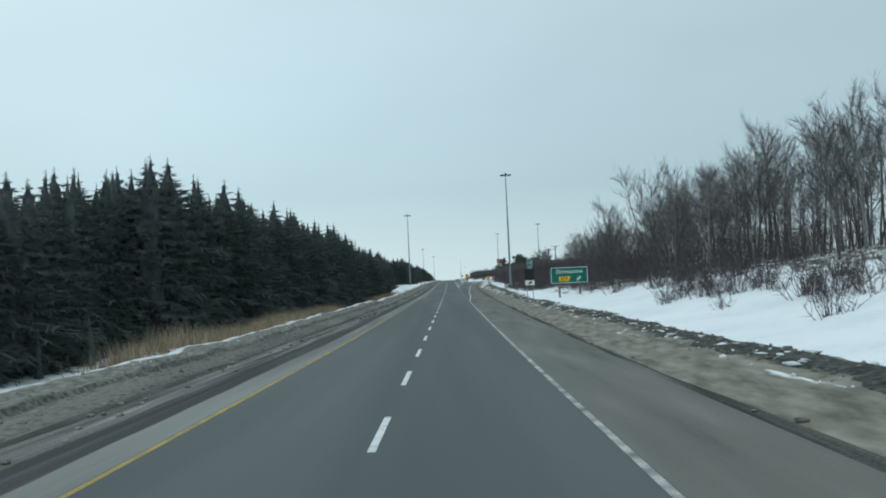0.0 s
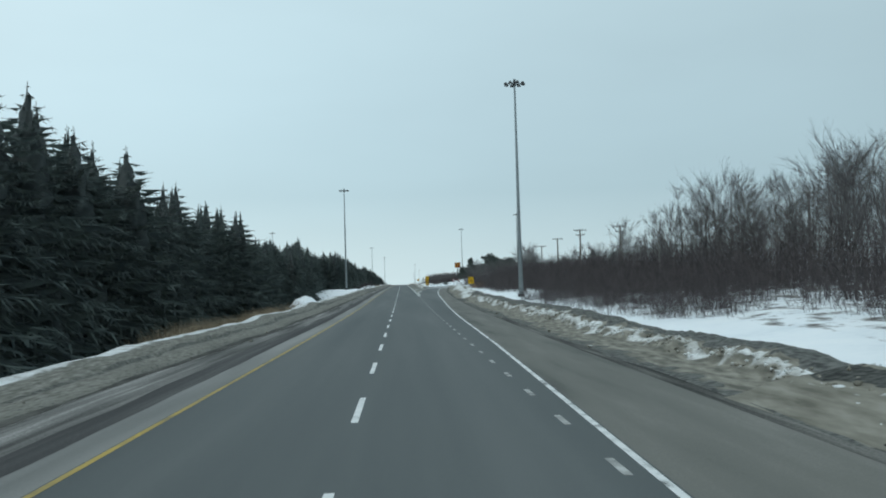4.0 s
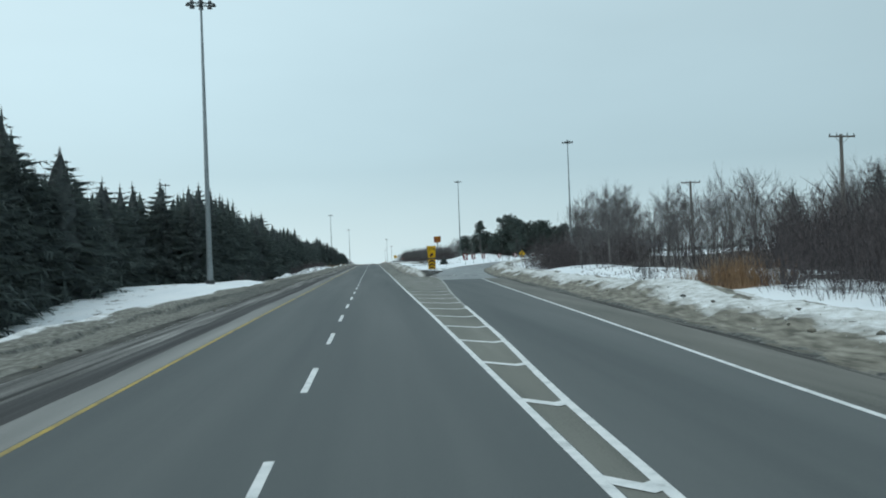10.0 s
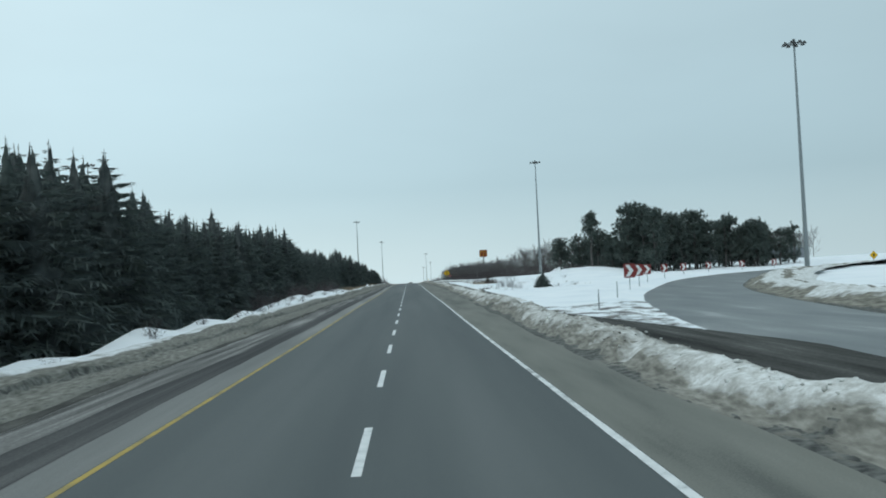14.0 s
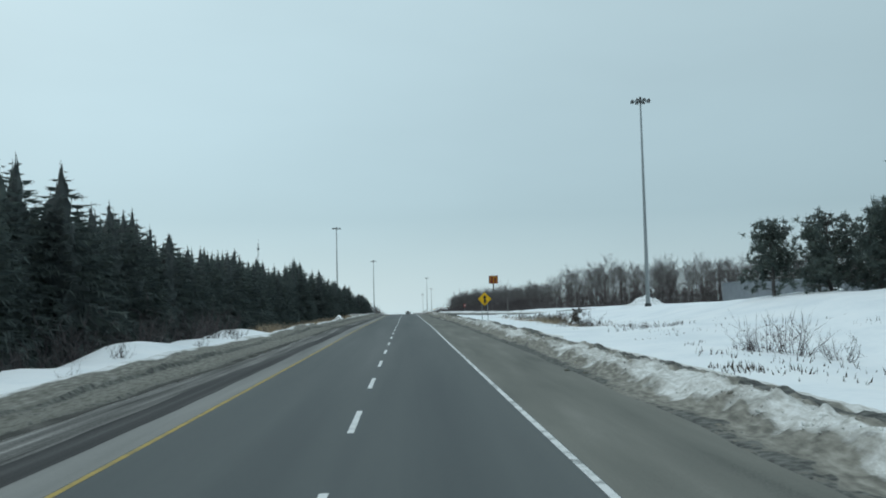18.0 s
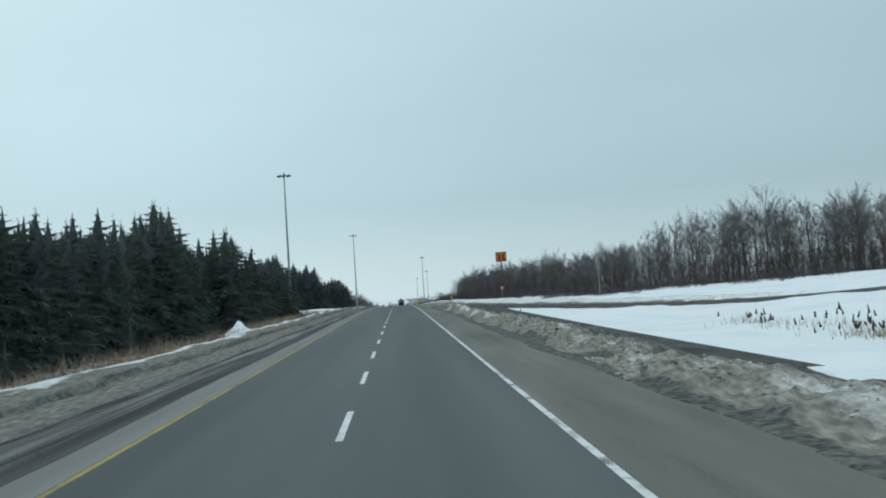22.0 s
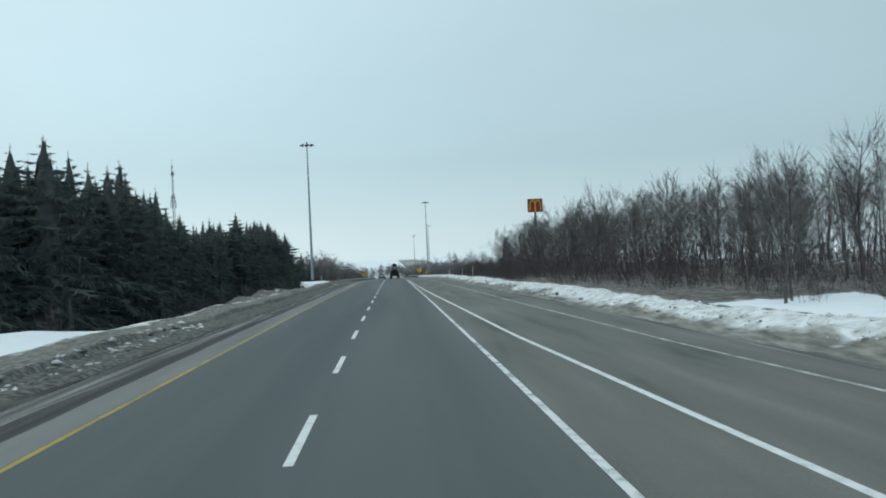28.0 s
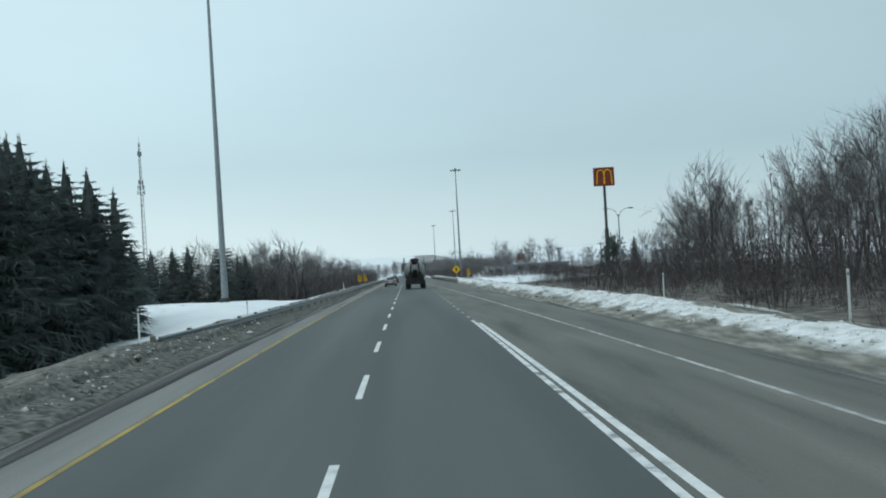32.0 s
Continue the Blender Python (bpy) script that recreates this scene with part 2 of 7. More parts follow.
EXIT_BANK = material("sandy_bank", [(0.44, 0.45, 0.43), (0.62, 0.64, 0.63), (0.78, 0.815, 0.83)], scale=2.4, rough=0.85, bump=0.5, bump_scale=16, spec=0.2,
                     dirt=[(0.105, 0.102, 0.086), (0.17, 0.164, 0.137), (0.225, 0.217, 0.182), (0.30, 0.29, 0.25)], dirt_scale=1.2, dirt_edge=(0.36, 0.64), dirt_stretch=(1.5, 0.35, 1.5), dirt_fine=9)
GORE_BANK = material("coarse_bank", [(0.44, 0.445, 0.42), (0.6, 0.61, 0.59), (0.75, 0.77, 0.765)], scale=4.5, rough=0.85, bump=0.6, bump_scale=20, spec=0.2, spread=(0.36, 0.6),
                     dirt=[(0.14, 0.138, 0.121), (0.2, 0.196, 0.172), (0.26, 0.255, 0.224), (0.34, 0.333, 0.298)], dirt_scale=2.2, dirt_edge=(0.34, 0.66), dirt_stretch=(1.3, 0.4, 1.3), dirt_fine=9)
MERGE_BANK = material("white_bank", [(0.48, 0.5, 0.48), (0.66, 0.685, 0.68), (0.80, 0.835, 0.85)], scale=2.2, rough=0.85, bump=0.6, bump_scale=20, spec=0.2, spread=(0.36, 0.6),
                      dirt=[(0.12, 0.121, 0.107), (0.18, 0.18, 0.158), (0.245, 0.243, 0.214), (0.33, 0.326, 0.293)], dirt_scale=1.1, dirt_edge=(0.36, 0.64), dirt_stretch=(1.5, 0.3, 1.5), dirt_fine=9)
WET = material("wet_asphalt_edge", [(0.031, 0.032, 0.033), (0.072, 0.074, 0.075), (0.16, 0.162, 0.16)], scale=0.8, rough=0.8, spec=0.08, bump=0.5, bump_scale=25, stretch=(4.0, 0.06, 1), spread=(0.3, 0.75))
CRUST = material("gravel_crust", [(0.03, 0.031, 0.03), (0.074, 0.075, 0.07), (0.16, 0.16, 0.149)], scale=1.6, rough=0.9, spec=0.08, bump=0.6, bump_scale=12, stretch=(1, 0.3, 1), spread=(0.3, 0.7))
VERGE_DARK = material("dark_streaked_verge", [(0.02, 0.021, 0.02), (0.05, 0.051, 0.049), (0.11, 0.111, 0.104), (0.19, 0.19, 0.178)], scale=0.9, rough=0.85, spec=0.08, bump=0.6, bump_scale=18, stretch=(4.5, 0.14, 1), spread=(0.34, 0.64))
TAR = material("crack_tar", [(0.03, 0.032, 0.031), (0.075, 0.078, 0.074)], scale=4, rough=0.85, spec=0.1)
GRAVEL = material("slushy_gravel", [(0.04, 0.042, 0.04), (0.075, 0.077, 0.072), (0.115, 0.117, 0.11), (0.2, 0.203, 0.198)], scale=1.2, rough=0.9, spec=0.06, bump=1.0, bump_scale=10, stretch=(1, 0.35, 1), spread=(0.3, 0.74))
GORE_GRAVEL = material("streaked_gravel", [(0.022, 0.023, 0.022), (0.045, 0.046, 0.044), (0.07, 0.072, 0.068), (0.11, 0.112, 0.106), (0.26, 0.265, 0.26)], scale=0.9, rough=0.9, spec=0.05, bump=0.8, bump_scale=12, stretch=(2.2, 0.12, 1), spread=(0.33, 0.72))
SNOW = material("snow", [(0.74, 0.80, 0.84), (0.82, 0.87, 0.90), (0.86, 0.90, 0.92)], scale=0.25, rough=0.7, bump=0.4, bump_scale=3, spec=0.2,
                dirt=[(0.06, 0.055, 0.05), (0.12, 0.11, 0.1), (0.22, 0.205, 0.185)], dirt_scale=0.9)
WHITE_LINE = material("white_paint", [(0.42, 0.44, 0.44), (0.62, 0.65, 0.65), (0.74, 0.76, 0.76)], scale=3, rough=0.7, spread=(0.3, 0.55))
CHIPPED_LINE = material("chipped_white_paint", [(0.14, 0.15, 0.148), (0.4, 0.42, 0.42), (0.64, 0.67, 0.67), (0.72, 0.74, 0.74)], scale=2.2, rough=0.7, spread=(0.36, 0.54))
WORN_LINE = material("worn_white_paint", [(0.16, 0.17, 0.165), (0.34, 0.35, 0.34), (0.55, 0.57, 0.56)], scale=1.6, rough=0.8, spread=(0.36, 0.62))
YELLOW_LINE = material("yellow_paint", [(0.15, 0.14, 0.09), (0.34, 0.265, 0.09), (0.46, 0.335, 0.08)], scale=1.2, rough=0.7, spread=(0.3, 0.6))
GALVANIZED = material("galvanized_steel", [(0.2, 0.23, 0.24), (0.30, 0.33, 0.34)], scale=6, rough=0.5, metal=0.6, bump=0.05)
DARK_STEEL = material("dark_steel", [(0.035, 0.04, 0.042), (0.07, 0.075, 0.078)], scale=8, rough=0.5, metal=0.4)
BOARD_WOOD = material("weathered_timber", [(0.10, 0.09, 0.08), (0.2, 0.19, 0.175)], scale=6, stretch=(1, 1, 0.1), rough=0.9, bump=0.3)
SIGN_GREEN = material("sign_green", [(0.0, 0.11, 0.085), (0.004, 0.15, 0.115)], scale=3, rough=0.45)
SIGN_WHITE = material("sign_white", [(0.6, 0.64, 0.64), (0.72, 0.75, 0.75)], scale=3, rough=0.45)
SIGN_YELLOW = material("sign_yellow", [(0.62, 0.36, 0.006), (0.78, 0.46, 0.008)], scale=3, rough=0.45)
SIGN_BLACK = material("sign_black", [(0.01, 0.012, 0.015), (0.02, 0.022, 0.026)], scale=3, rough=0.5)
SIGN_RED = material("sign_red", [(0.42, 0.035, 0.03), (0.55, 0.05, 0.04)], scale=3, rough=0.45)
CHEVRON_RED = material("chevron_red", [(0.15, 0.026, 0.025), (0.21, 0.034, 0.031)], scale=3, rough=0.5)
SIGN_MAROON = material("sign_dark_maroon", [(0.04, 0.013, 0.012), (0.06, 0.018, 0.016)], scale=3, rough=0.5)
SLUSH = material("slush", [(0.1, 0.105, 0.105), (0.2, 0.208, 0.208), (0.42, 0.43, 0.43)], scale=1.6, rough=0.5, bump=0.5, bump_scale=14, stretch=(1.5, 0.6, 1), spread=(0.34, 0.62))
SIGN_BROWN = material("sign_maroon", [(0.13, 0.02, 0.012), (0.19, 0.03, 0.018)], scale=3, rough=0.5)
NEEDLES = material("spruce_needles", [(0.092, 0.112, 0.113), (0.113, 0.139, 0.133), (0.134, 0.162, 0.148)], scale=1.2, rough=0.9, island=0.25, spec=0.05)
PINE = material("pine_needles", [(0.08, 0.1, 0.097), (0.1, 0.125, 0.115), (0.124, 0.15, 0.13)], scale=1.2, rough=0.9, island=0.25, spec=0.05)
# darker than the needles: the depth shade inside the crown, put into the colour
INNER = material("inner_crown_shade", [(0.06, 0.07, 0.073), (0.08, 0.092, 0.092), (0.1, 0.113, 0.11)], scale=2.0, rough=0.95, spec=0.03)
BARK = material("bark", [(0.046, 0.042, 0.042), (0.098, 0.091, 0.088), (0.156, 0.15, 0.146)], scale=5, stretch=(1, 1, 0.3), rough=0.95, bump=0.4)
TWIGS = material("bare_twigs", [(0.095, 0.092, 0.097), (0.15, 0.144, 0.147), (0.21, 0.202, 0.2)], scale=1.0, rough=0.95, island=0.4, spec=0.1)
BIRCH = material("pale_bark", [(0.13, 0.125, 0.12), (0.28, 0.275, 0.265)], scale=4, rough=0.9, bump=0.2)
BRUSH = material("brushwood", [(0.052, 0.047, 0.05), (0.085, 0.075, 0.078), (0.125, 0.111, 0.111)], scale=0.8, rough=0.95, island=0.45, spec=0.1)
STRAW = material("dry_grass", [(0.19, 0.15, 0.105), (0.32, 0.258, 0.18), (0.44, 0.37, 0.27)], scale=0.6, rough=0.9, island=0.5, spec=0.1)
REED = material("brown_reeds", [(0.17, 0.1, 0.055), (0.26, 0.165, 0.095), (0.34, 0.235, 0.15)], scale=0.6, rough=0.9, island=0.5, spec=0.05)
SEED = material("seed_heads", [(0.03, 0.024, 0.02), (0.07, 0.055, 0.042)], scale=0.6, rough=0.9, island=0.4)


def let_light_through(m, share):
    """Thin foliage that passes part of the light on."""
    n, l = m.node_tree.nodes, m.node_tree.links
    b, out = n["Principled BSDF"], n["Material Output"]
    thin, mix = n.new("ShaderNodeBsdfTranslucent"), n.new("ShaderNodeMixShader")
    mix.inputs[0].default_value = share
    l.new(b.inputs["Base Color"].links[0].from_socket, thin.inputs["Color"])
    l.new(b.outputs[0], mix.inputs[1])
    l.new(thin.outputs[0], mix.inputs[2])
    l.new(mix.outputs[0], out.inputs["Surface"])


for m in (NEEDLES, PINE, STRAW):
    let_light_through(m, 0.3)
CLADDING = material("grey_cladding", [(0.17, 0.19, 0.21), (0.21, 0.235, 0.255)], scale=0.6, rough=0.6)
PALE_WALL = material("pale_wall", [(0.4, 0.44, 0.48), (0.5, 0.54, 0.57)], scale=0.6, rough=0.7)
GLASS_DARK = material("dark_glass", [(0.012, 0.016, 0.02), (0.03, 0.036, 0.042)], scale=1, rough=0.08, spec=0.6)
TYRE = material("tyre_rubber", [(0.012, 0.012, 0.013), (0.03, 0.03, 0.03)], scale=5, rough=0.9)
TAIL = material("tail_lamp", [(0.22, 0.012, 0.01), (0.32, 0.02, 0.015)], scale=5, rough=0.25)
CAR_SILVER = material("silver_paint", [(0.23, 0.24, 0.24), (0.3, 0.31, 0.31)], scale=2, rough=0.35, metal=0.5)
CAR_DARK = material("dark_grey_paint", [(0.04, 0.043, 0.046), (0.06, 0.063, 0.066)], scale=2, rough=0.3, metal=0.4)
DRUM = material("mixer_drum_paint", [(0.2, 0.21, 0.21), (0.34, 0.35, 0.345)], scale=1.5, rough=0.6)
GRIME = material("grimy_black", [(0.018, 0.018, 0.018), (0.045, 0.045, 0.044)], scale=3, rough=0.8)


# ---- building helpers ----
def mesh_np(name, verts, faces, mat=None, dirt=None, smooth=False):
    """A mesh from arrays of places and of triangles or quads."""
    me = bpy.data.meshes.new(name)
    verts = np.asarray(verts, np.float32).reshape(-1, 3)
    faces = np.asarray(faces, np.int32)
    k = faces.shape[1]
    me.vertices.add(len(verts))
    me.vertices.foreach_set("co", verts.ravel())
    me.loops.add(faces.size)
    me.loops.foreach_set("vertex_index", faces.ravel())
    me.polygons.add(len(faces))
    me.polygons.foreach_set("loop_start", np.arange(0, faces.size, k, dtype=np.int32))
    me.polygons.foreach_set("loop_total", np.full(len(faces), k, np.int32))
    if smooth:
        me.polygons.foreach_set("use_smooth", np.ones(len(faces), bool))
    if dirt is not None:
        me.attributes.new("dirt", "FLOAT", "POINT").data.foreach_set("value", np.asarray(dirt, np.float32).ravel())
    me.update(calc_edges=True)
    if mat:
        me.materials.append(mat)
    return me


def grid_faces(rows, cols):
    i = np.arange(rows - 1)[:, None] * cols + np.arange(cols - 1)[None, :]
    i = i.ravel()
    return np.stack([i, i + 1, i + cols + 1, i + cols], 1)


def mesh_of(bm, name, mat, smooth=False):
    me = bpy.data.meshes.new(name)
    bm.to_mesh(me)
    bm.free()
    if smooth:
        me.polygons.foreach_set("use_smooth", np.ones(len(me.polygons), bool))
    me.materials.append(mat)
    return me


def part(name, me, mat, parent, label=""):
    """One mesh object under a thing or under a part; me may be a bmesh."""
    if isinstance(me, bmesh.types.BMesh):
        me = mesh_of(me, name, mat)
    elif mat and not me.materials:
        me.materials.append(mat)
    ob = new(name, me)
    ob.parent = parent
    return tagged(ob, label)


def box(bm, size, at, bevel=0.0, turn=None):
    m = Matrix.Translation(at) @ (turn or Matrix()) @ Matrix.Diagonal((*size, 1))
    made = bmesh.ops.create_cube(bm, size=1, matrix=m)
    if bevel:
        edges = list({e for v in made["verts"] for e in v.link_edges})
        bmesh.ops.bevel(bm, geom=edges, offset=bevel, segments=2, affect="EDGES", profile=0.6)
    return bm


def rod(bm, a, b, r0, r1=None, sides=10):
    a, b = Vector(a), Vector(b)
    d = b - a
    m = Matrix.Translation((a + b) / 2) @ d.to_track_quat("Z", "Y").to_matrix().to_4x4()
    bmesh.ops.create_cone(bm, cap_ends=True, segments=sides, radius1=r0, radius2=r0 if r1 is None else r1, depth=d.length, matrix=m)
    return bm


def plate(bm, outline, depth, frame=None):
    """A flat plate of that outline in x and z, facing -y, with its back at y = depth."""
    vs = [bm.verts.new((x, 0, z)) for x, z in outline]
    f = bm.faces.new(vs)
    ext = bmesh.ops.extrude_face_region(bm, geom=[f])
    bmesh.ops.translate(bm, vec=(0, depth, 0), verts=[v for v in ext["geom"] if isinstance(v, bmesh.types.BMVert)])
    bmesh.ops.recalc_face_normals(bm, faces=bm.faces)
    return bm


def rounded(w, h, r, n=4):
    """The outline of a rounded rectangle about its centre."""
    out = []
    for cx, cz, a0 in ((w / 2 - r, h / 2 - r, 0), (-w / 2 + r, h / 2 - r, 90), (-w / 2 + r, -h / 2 + r, 180), (w / 2 - r, -h / 2 + r, 270)):
        for i in range(n + 1):
            a = radians(a0 + 90 * i / n)
            out.append((cx + r * math.cos(a), cz + r * math.sin(a)))
    return out[::-1]


def moved(bm, v):
    bmesh.ops.translate(bm, vec=v, verts=bm.verts)
    return bm


def writing(text, size, mat, parent, at, name="lettering", bold=0.0, wide=1.0):
    """Raised letters that face -y, centred at a place of the parent."""
    cu = bpy.data.curves.new("letters", "FONT")
    cu.body, cu.size, cu.align_x, cu.align_y, cu.extrude, cu.offset = text, size, "CENTER", "CENTER", 0.004, bold
    ob = bpy.data.objects.new("letters", cu)
    scene.collection.objects.link(ob)
    me = bpy.data.meshes.new_from_object(ob)
    bpy.data.objects.remove(ob)
    me.transform(Matrix.Translation(at) @ Matrix.Rotation(radians(90), 4, "X") @ Matrix.Diagonal((wide, 1, 1, 1)))
    me.materials.clear()
    me.materials.append(mat)
    return part(name, me, mat, parent)


def thing(name, x, y, z=None, turn=0.0, label="", category="", group="", kind=""):
    ob = new(name)
    ob.empty_display_size = 0.3
    ob.matrix_basis = pose(x, y, ground_z(x, y) if z is None else z, 0, 0, turn)
    return tagged(ob, label, category, group, kind)


# ---- the plan: lines along the drive, x by y ----
def line(*pairs):
    ys, xs = [p[0] for p in pairs], [p[1] for p in pairs]
    return lambda y: np.interp(y, ys, xs)


FOOT_A = line((-80, 6.5), (20, 6.6), (70, 6.9), (110, 7.1), (155, 7.6), (200, 8.1), (245, 8.8), (300, 10.4), (340, 12.6), (372, 14.4))
FOOT_B = line((372, 8.0), (386, 7.0), (400, 6.4), (420, 6.1), (480, 6.7), (550, 7.3), (610, 7.0), (660, 6.4), (700, 6.4), (758, 6.1))
FOOT_C = line((758, 11.7), (792, 10.9), (805, 10.4), (850, 9.7), (905, 9.2), (940, 8.8), (1000, 8.4), (1150, 8.2), (1600, 8.2))
LEFT_FOOT = line((-90, -6.9), (120, -6.9), (200, -7.0), (380, -7.2), (520, -7.0), (640, -6.5), (690, -6.1), (760, -6.0), (800, -6.2), (830, -5.8), (860, -5.3), (930, -5.2), (1200, -5.2))
EXIT_LINE = line((112, 3.65), (135, 4.25), (150, 4.62), (165, 4.86), (180, 5.08), (200, 5.5), (220, 5.98), (240, 6.5), (270, 7.25), (300, 8.35), (330, 9.8), (360, 11.4), (372, 12.1))
GORE_LINE = line((262, 3.93), (280, 3.98), (290, 4.1), (300, 4.4), (310, 4.92), (320, 5.32), (330, 5.72), (340, 6.22), (350, 6.8), (360, 7.45), (372, 8.05))
MERGE_LINE = line((775, 6.5), (785, 6.25), (795, 5.75), (813, 5.02), (850, 4.37), (868, 4.15), (900, 3.93), (933, 3.8))
OUTER_LINE = line((775, 9.9), (790, 9.6), (800, 9.05), (808, 8.6), (835, 8.0), (862, 7.75), (900, 7.35), (914, 7.05), (930, 6.65), (1000, 5.2), (1060, 3.9))
TREE_LINE = line((-80, -22), (60, -22), (110, -20), (215, -17), (300, -17), (330, -23), (387, -23.5), (396, -18), (410, -16.8), (425, -17.6), (460, -18.5), (500, -20), (530, -21.5), (590, -22), (690, -22),
                 (742, -20), (765, -16), (795, -20), (803, -25), (835, -25), (845, -21), (900, -19), (955, -17))
TREE_TOP = line((-80, 10), (52, 9.6), (58, 11), (65, 12.2), (75, 13.9), (90, 13.8), (118, 13.6), (141, 13.4), (165, 13.5), (186, 12.6), (202, 11.8), (219, 11.3), (227, 10.3), (237, 8.8), (243, 9.7), (250, 9.0), (260, 10.3), (270, 9.1), (276, 9.8), (285, 8.9),
                (305, 9.6), (320, 11), (335, 12.5), (350, 13.4), (356, 14.5), (361, 13.6), (366, 11.8), (371, 11.3), (384, 11.3), (393, 11.8), (400, 11.9))
TREE_TOP_MID = line((400, 11.9), (410, 12.2), (415, 11.6), (420, 13.1), (424, 11.7), (428, 10), (436, 9.6), (441, 10.6), (445, 9.9), (449, 11.6), (456, 10.9), (461, 11.7),
                (465, 11.2), (470, 9.4), (474, 11.6), (480, 9.9), (495, 10), (503, 10.4), (511, 11.3), (525, 10.6), (533, 11.2), (548, 11.5), (558, 12.5), (572, 12.4), (580, 11.1), (596, 11.4), (615, 10.4), (630, 10.2), (646, 11), (654, 9.8), (672, 11.1), (690, 9.9), (697, 10.5), (704, 9.7))
TREE_TOP_END = line((704, 9.7), (711, 11.9), (716, 13.1), (720, 13.5), (724.5, 11.0), (729, 6.8), (734, 11.1), (742, 11.7), (748, 10.7), (754, 8.8), (760, 9.2), (767, 8.8), (779, 10.2), (785, 11.4), (791, 9.5), (797, 8), (805, 11), (817, 12), (830, 11), (841, 12), (853, 11.7), (868, 11.9), (877, 11.5),
                    (882, 9), (888, 7.9), (893, 9), (898, 7.7), (902, 9.3), (905, 7.6), (909, 8.8), (914, 10.3), (920, 8.8), (925, 9.3), (931, 10.5), (938, 10.8), (943, 9.8), (948, 10.9), (952, 9.8), (956, 7.6), (960, 5.6))


def tree_top(y):
    """Height of the spruce tops above the road."""
    return float(TREE_TOP(y) if y < 400 else TREE_TOP_MID(y) if y < 704 else TREE_TOP_END(y))


# ground heights above the road: rows by y, columns by x
GX = np.array([-3000., -300, -60, -30, -16, -13, -10, 0, 12, 16, 22, 35, 60, 110, 300, 3000])
GY = np.array([-300., 0, 60, 150, 215, 250, 420, 470, 560, 620, 700, 760, 830, 1000, 1150, 1600])
WEST = [0, -.8, -1.6, -1.8, -1.6, -.8, -.2, -.3]
WEST_END = [0, -.8, -1.4, -1.6, -1.5, -.9, -.4, -.3]
HILL = [-.2, .3, 1.5, 4.0, 6.5, 9, 12, 0]
BROW = [-.2, .2, .8, 2.3, 4.5, 7, 9, 0]
SLOPE = [-.1, .1, .5, 1.5, 3, 5, 7, 0]
SCRUB = [-.1, .1, .4, 1.0, 2, 3, 5, 0]
LOOP = [-.1, .1, .3, .45, .7, 2, 4, 0]
FIELD = [-.2, -.5, -1.0, 1.4, 1.9, 2.5, 4, 0]
MOUND = [-.1, .2, .5, .9, 1.0, 2, 4, 0]
HOLLOW = [-.2, -.1, .1, .7, 1.3, 1.8, 3, 0]
COPSE = [-.2, .05, .2, .5, 1.0, 1.5, 3, 0]
OPEN = [-.4, -.4, -.4, -.2, 0, 0, 0, 0]
GZ = np.array([WEST + HILL, WEST + HILL, WEST + HILL, WEST + BROW, WEST + SLOPE, WEST + SCRUB, WEST + LOOP, WEST + LOOP, WEST + MOUND, WEST + FIELD,
               WEST + HOLLOW, WEST + COPSE, WEST + COPSE, WEST + COPSE, WEST_END + OPEN, WEST_END + OPEN])


def rise(x, y):
    """The ground's height above the road by plan."""
    x, y = np.asarray(x, float), np.asarray(y, float)
    i = np.clip(np.searchsorted(GX, x) - 1, 0, len(GX) - 2)
    j = np.clip(np.searchsorted(GY, y) - 1, 0, len(GY) - 2)
    u = np.clip((x - GX[i]) / (GX[i + 1] - GX[i]), 0, 1)
    v = np.clip((y - GY[j]) / (GY[j + 1] - GY[j]), 0, 1)
    z = (GZ[j, i] * (1 - u) + GZ[j, i + 1] * u) * (1 - v) + (GZ[j + 1, i] * (1 - u) + GZ[j + 1, i + 1] * u) * v
    for cy, w in ((380, 26), (815, 16), (975, 22)):   # level pads round the left masts
        k = np.clip(1.4 - np.abs(y - cy) / w, 0, 1) * np.clip((x + 27) / 3, 0, 1) * np.clip((-10.5 - x) / 2, 0, 1)
        z = z + (0.3 - z) * k
    # heaped snow along the edge of the wood
    h = np.exp(-((x + 16.2) / 3.2) ** 2) * np.clip((y - 498) / 12, 0, 1) * np.clip((625 - y) / 30, 0, 1)
    h = h * (1.4 + 0.22 * np.sin(y * 0.37) + 0.25 * np.sin(y * 0.19 + 1.0))
    h2 = np.exp(-((x + 14.5) / 1.8) ** 2) * (np.clip((y - 412) / 14, 0, 1) * np.clip((500 - y) / 20, 0, 1) + np.clip((y - 862) / 10, 0, 1) * np.clip((925 - y) / 20, 0, 1) + 0.55 * np.clip((y - 10) / 12, 0, 1) * np.clip((130 - y) / 25, 0, 1))
    h2 = h2 * (1.0 + 0.3 * np.sin(y * 0.41) + 0.2 * np.sin(y * 0.17))
    # knoll under the pines
    knoll = 1.75 * np.exp(-((x - 35) / 9.0) ** 2 - ((y - 570) / np.where(y < 570, 17.0, 34.0)) ** 2)
    # hollow before the knoll, and the snowy hillock beside the exit
    dip = 1.15 * np.exp(-((x - 20.5) / 5.0) ** 2 - ((y - 534) / 15.0) ** 2)
    hillock = 0.75 * np.exp(-((x - 21.5) / 4.0) ** 2 - ((y - 360) / 16.0) ** 2)
    return z + np.maximum(h, 0) * 1.1 + np.maximum(h2, 0) + knoll - dip + hillock


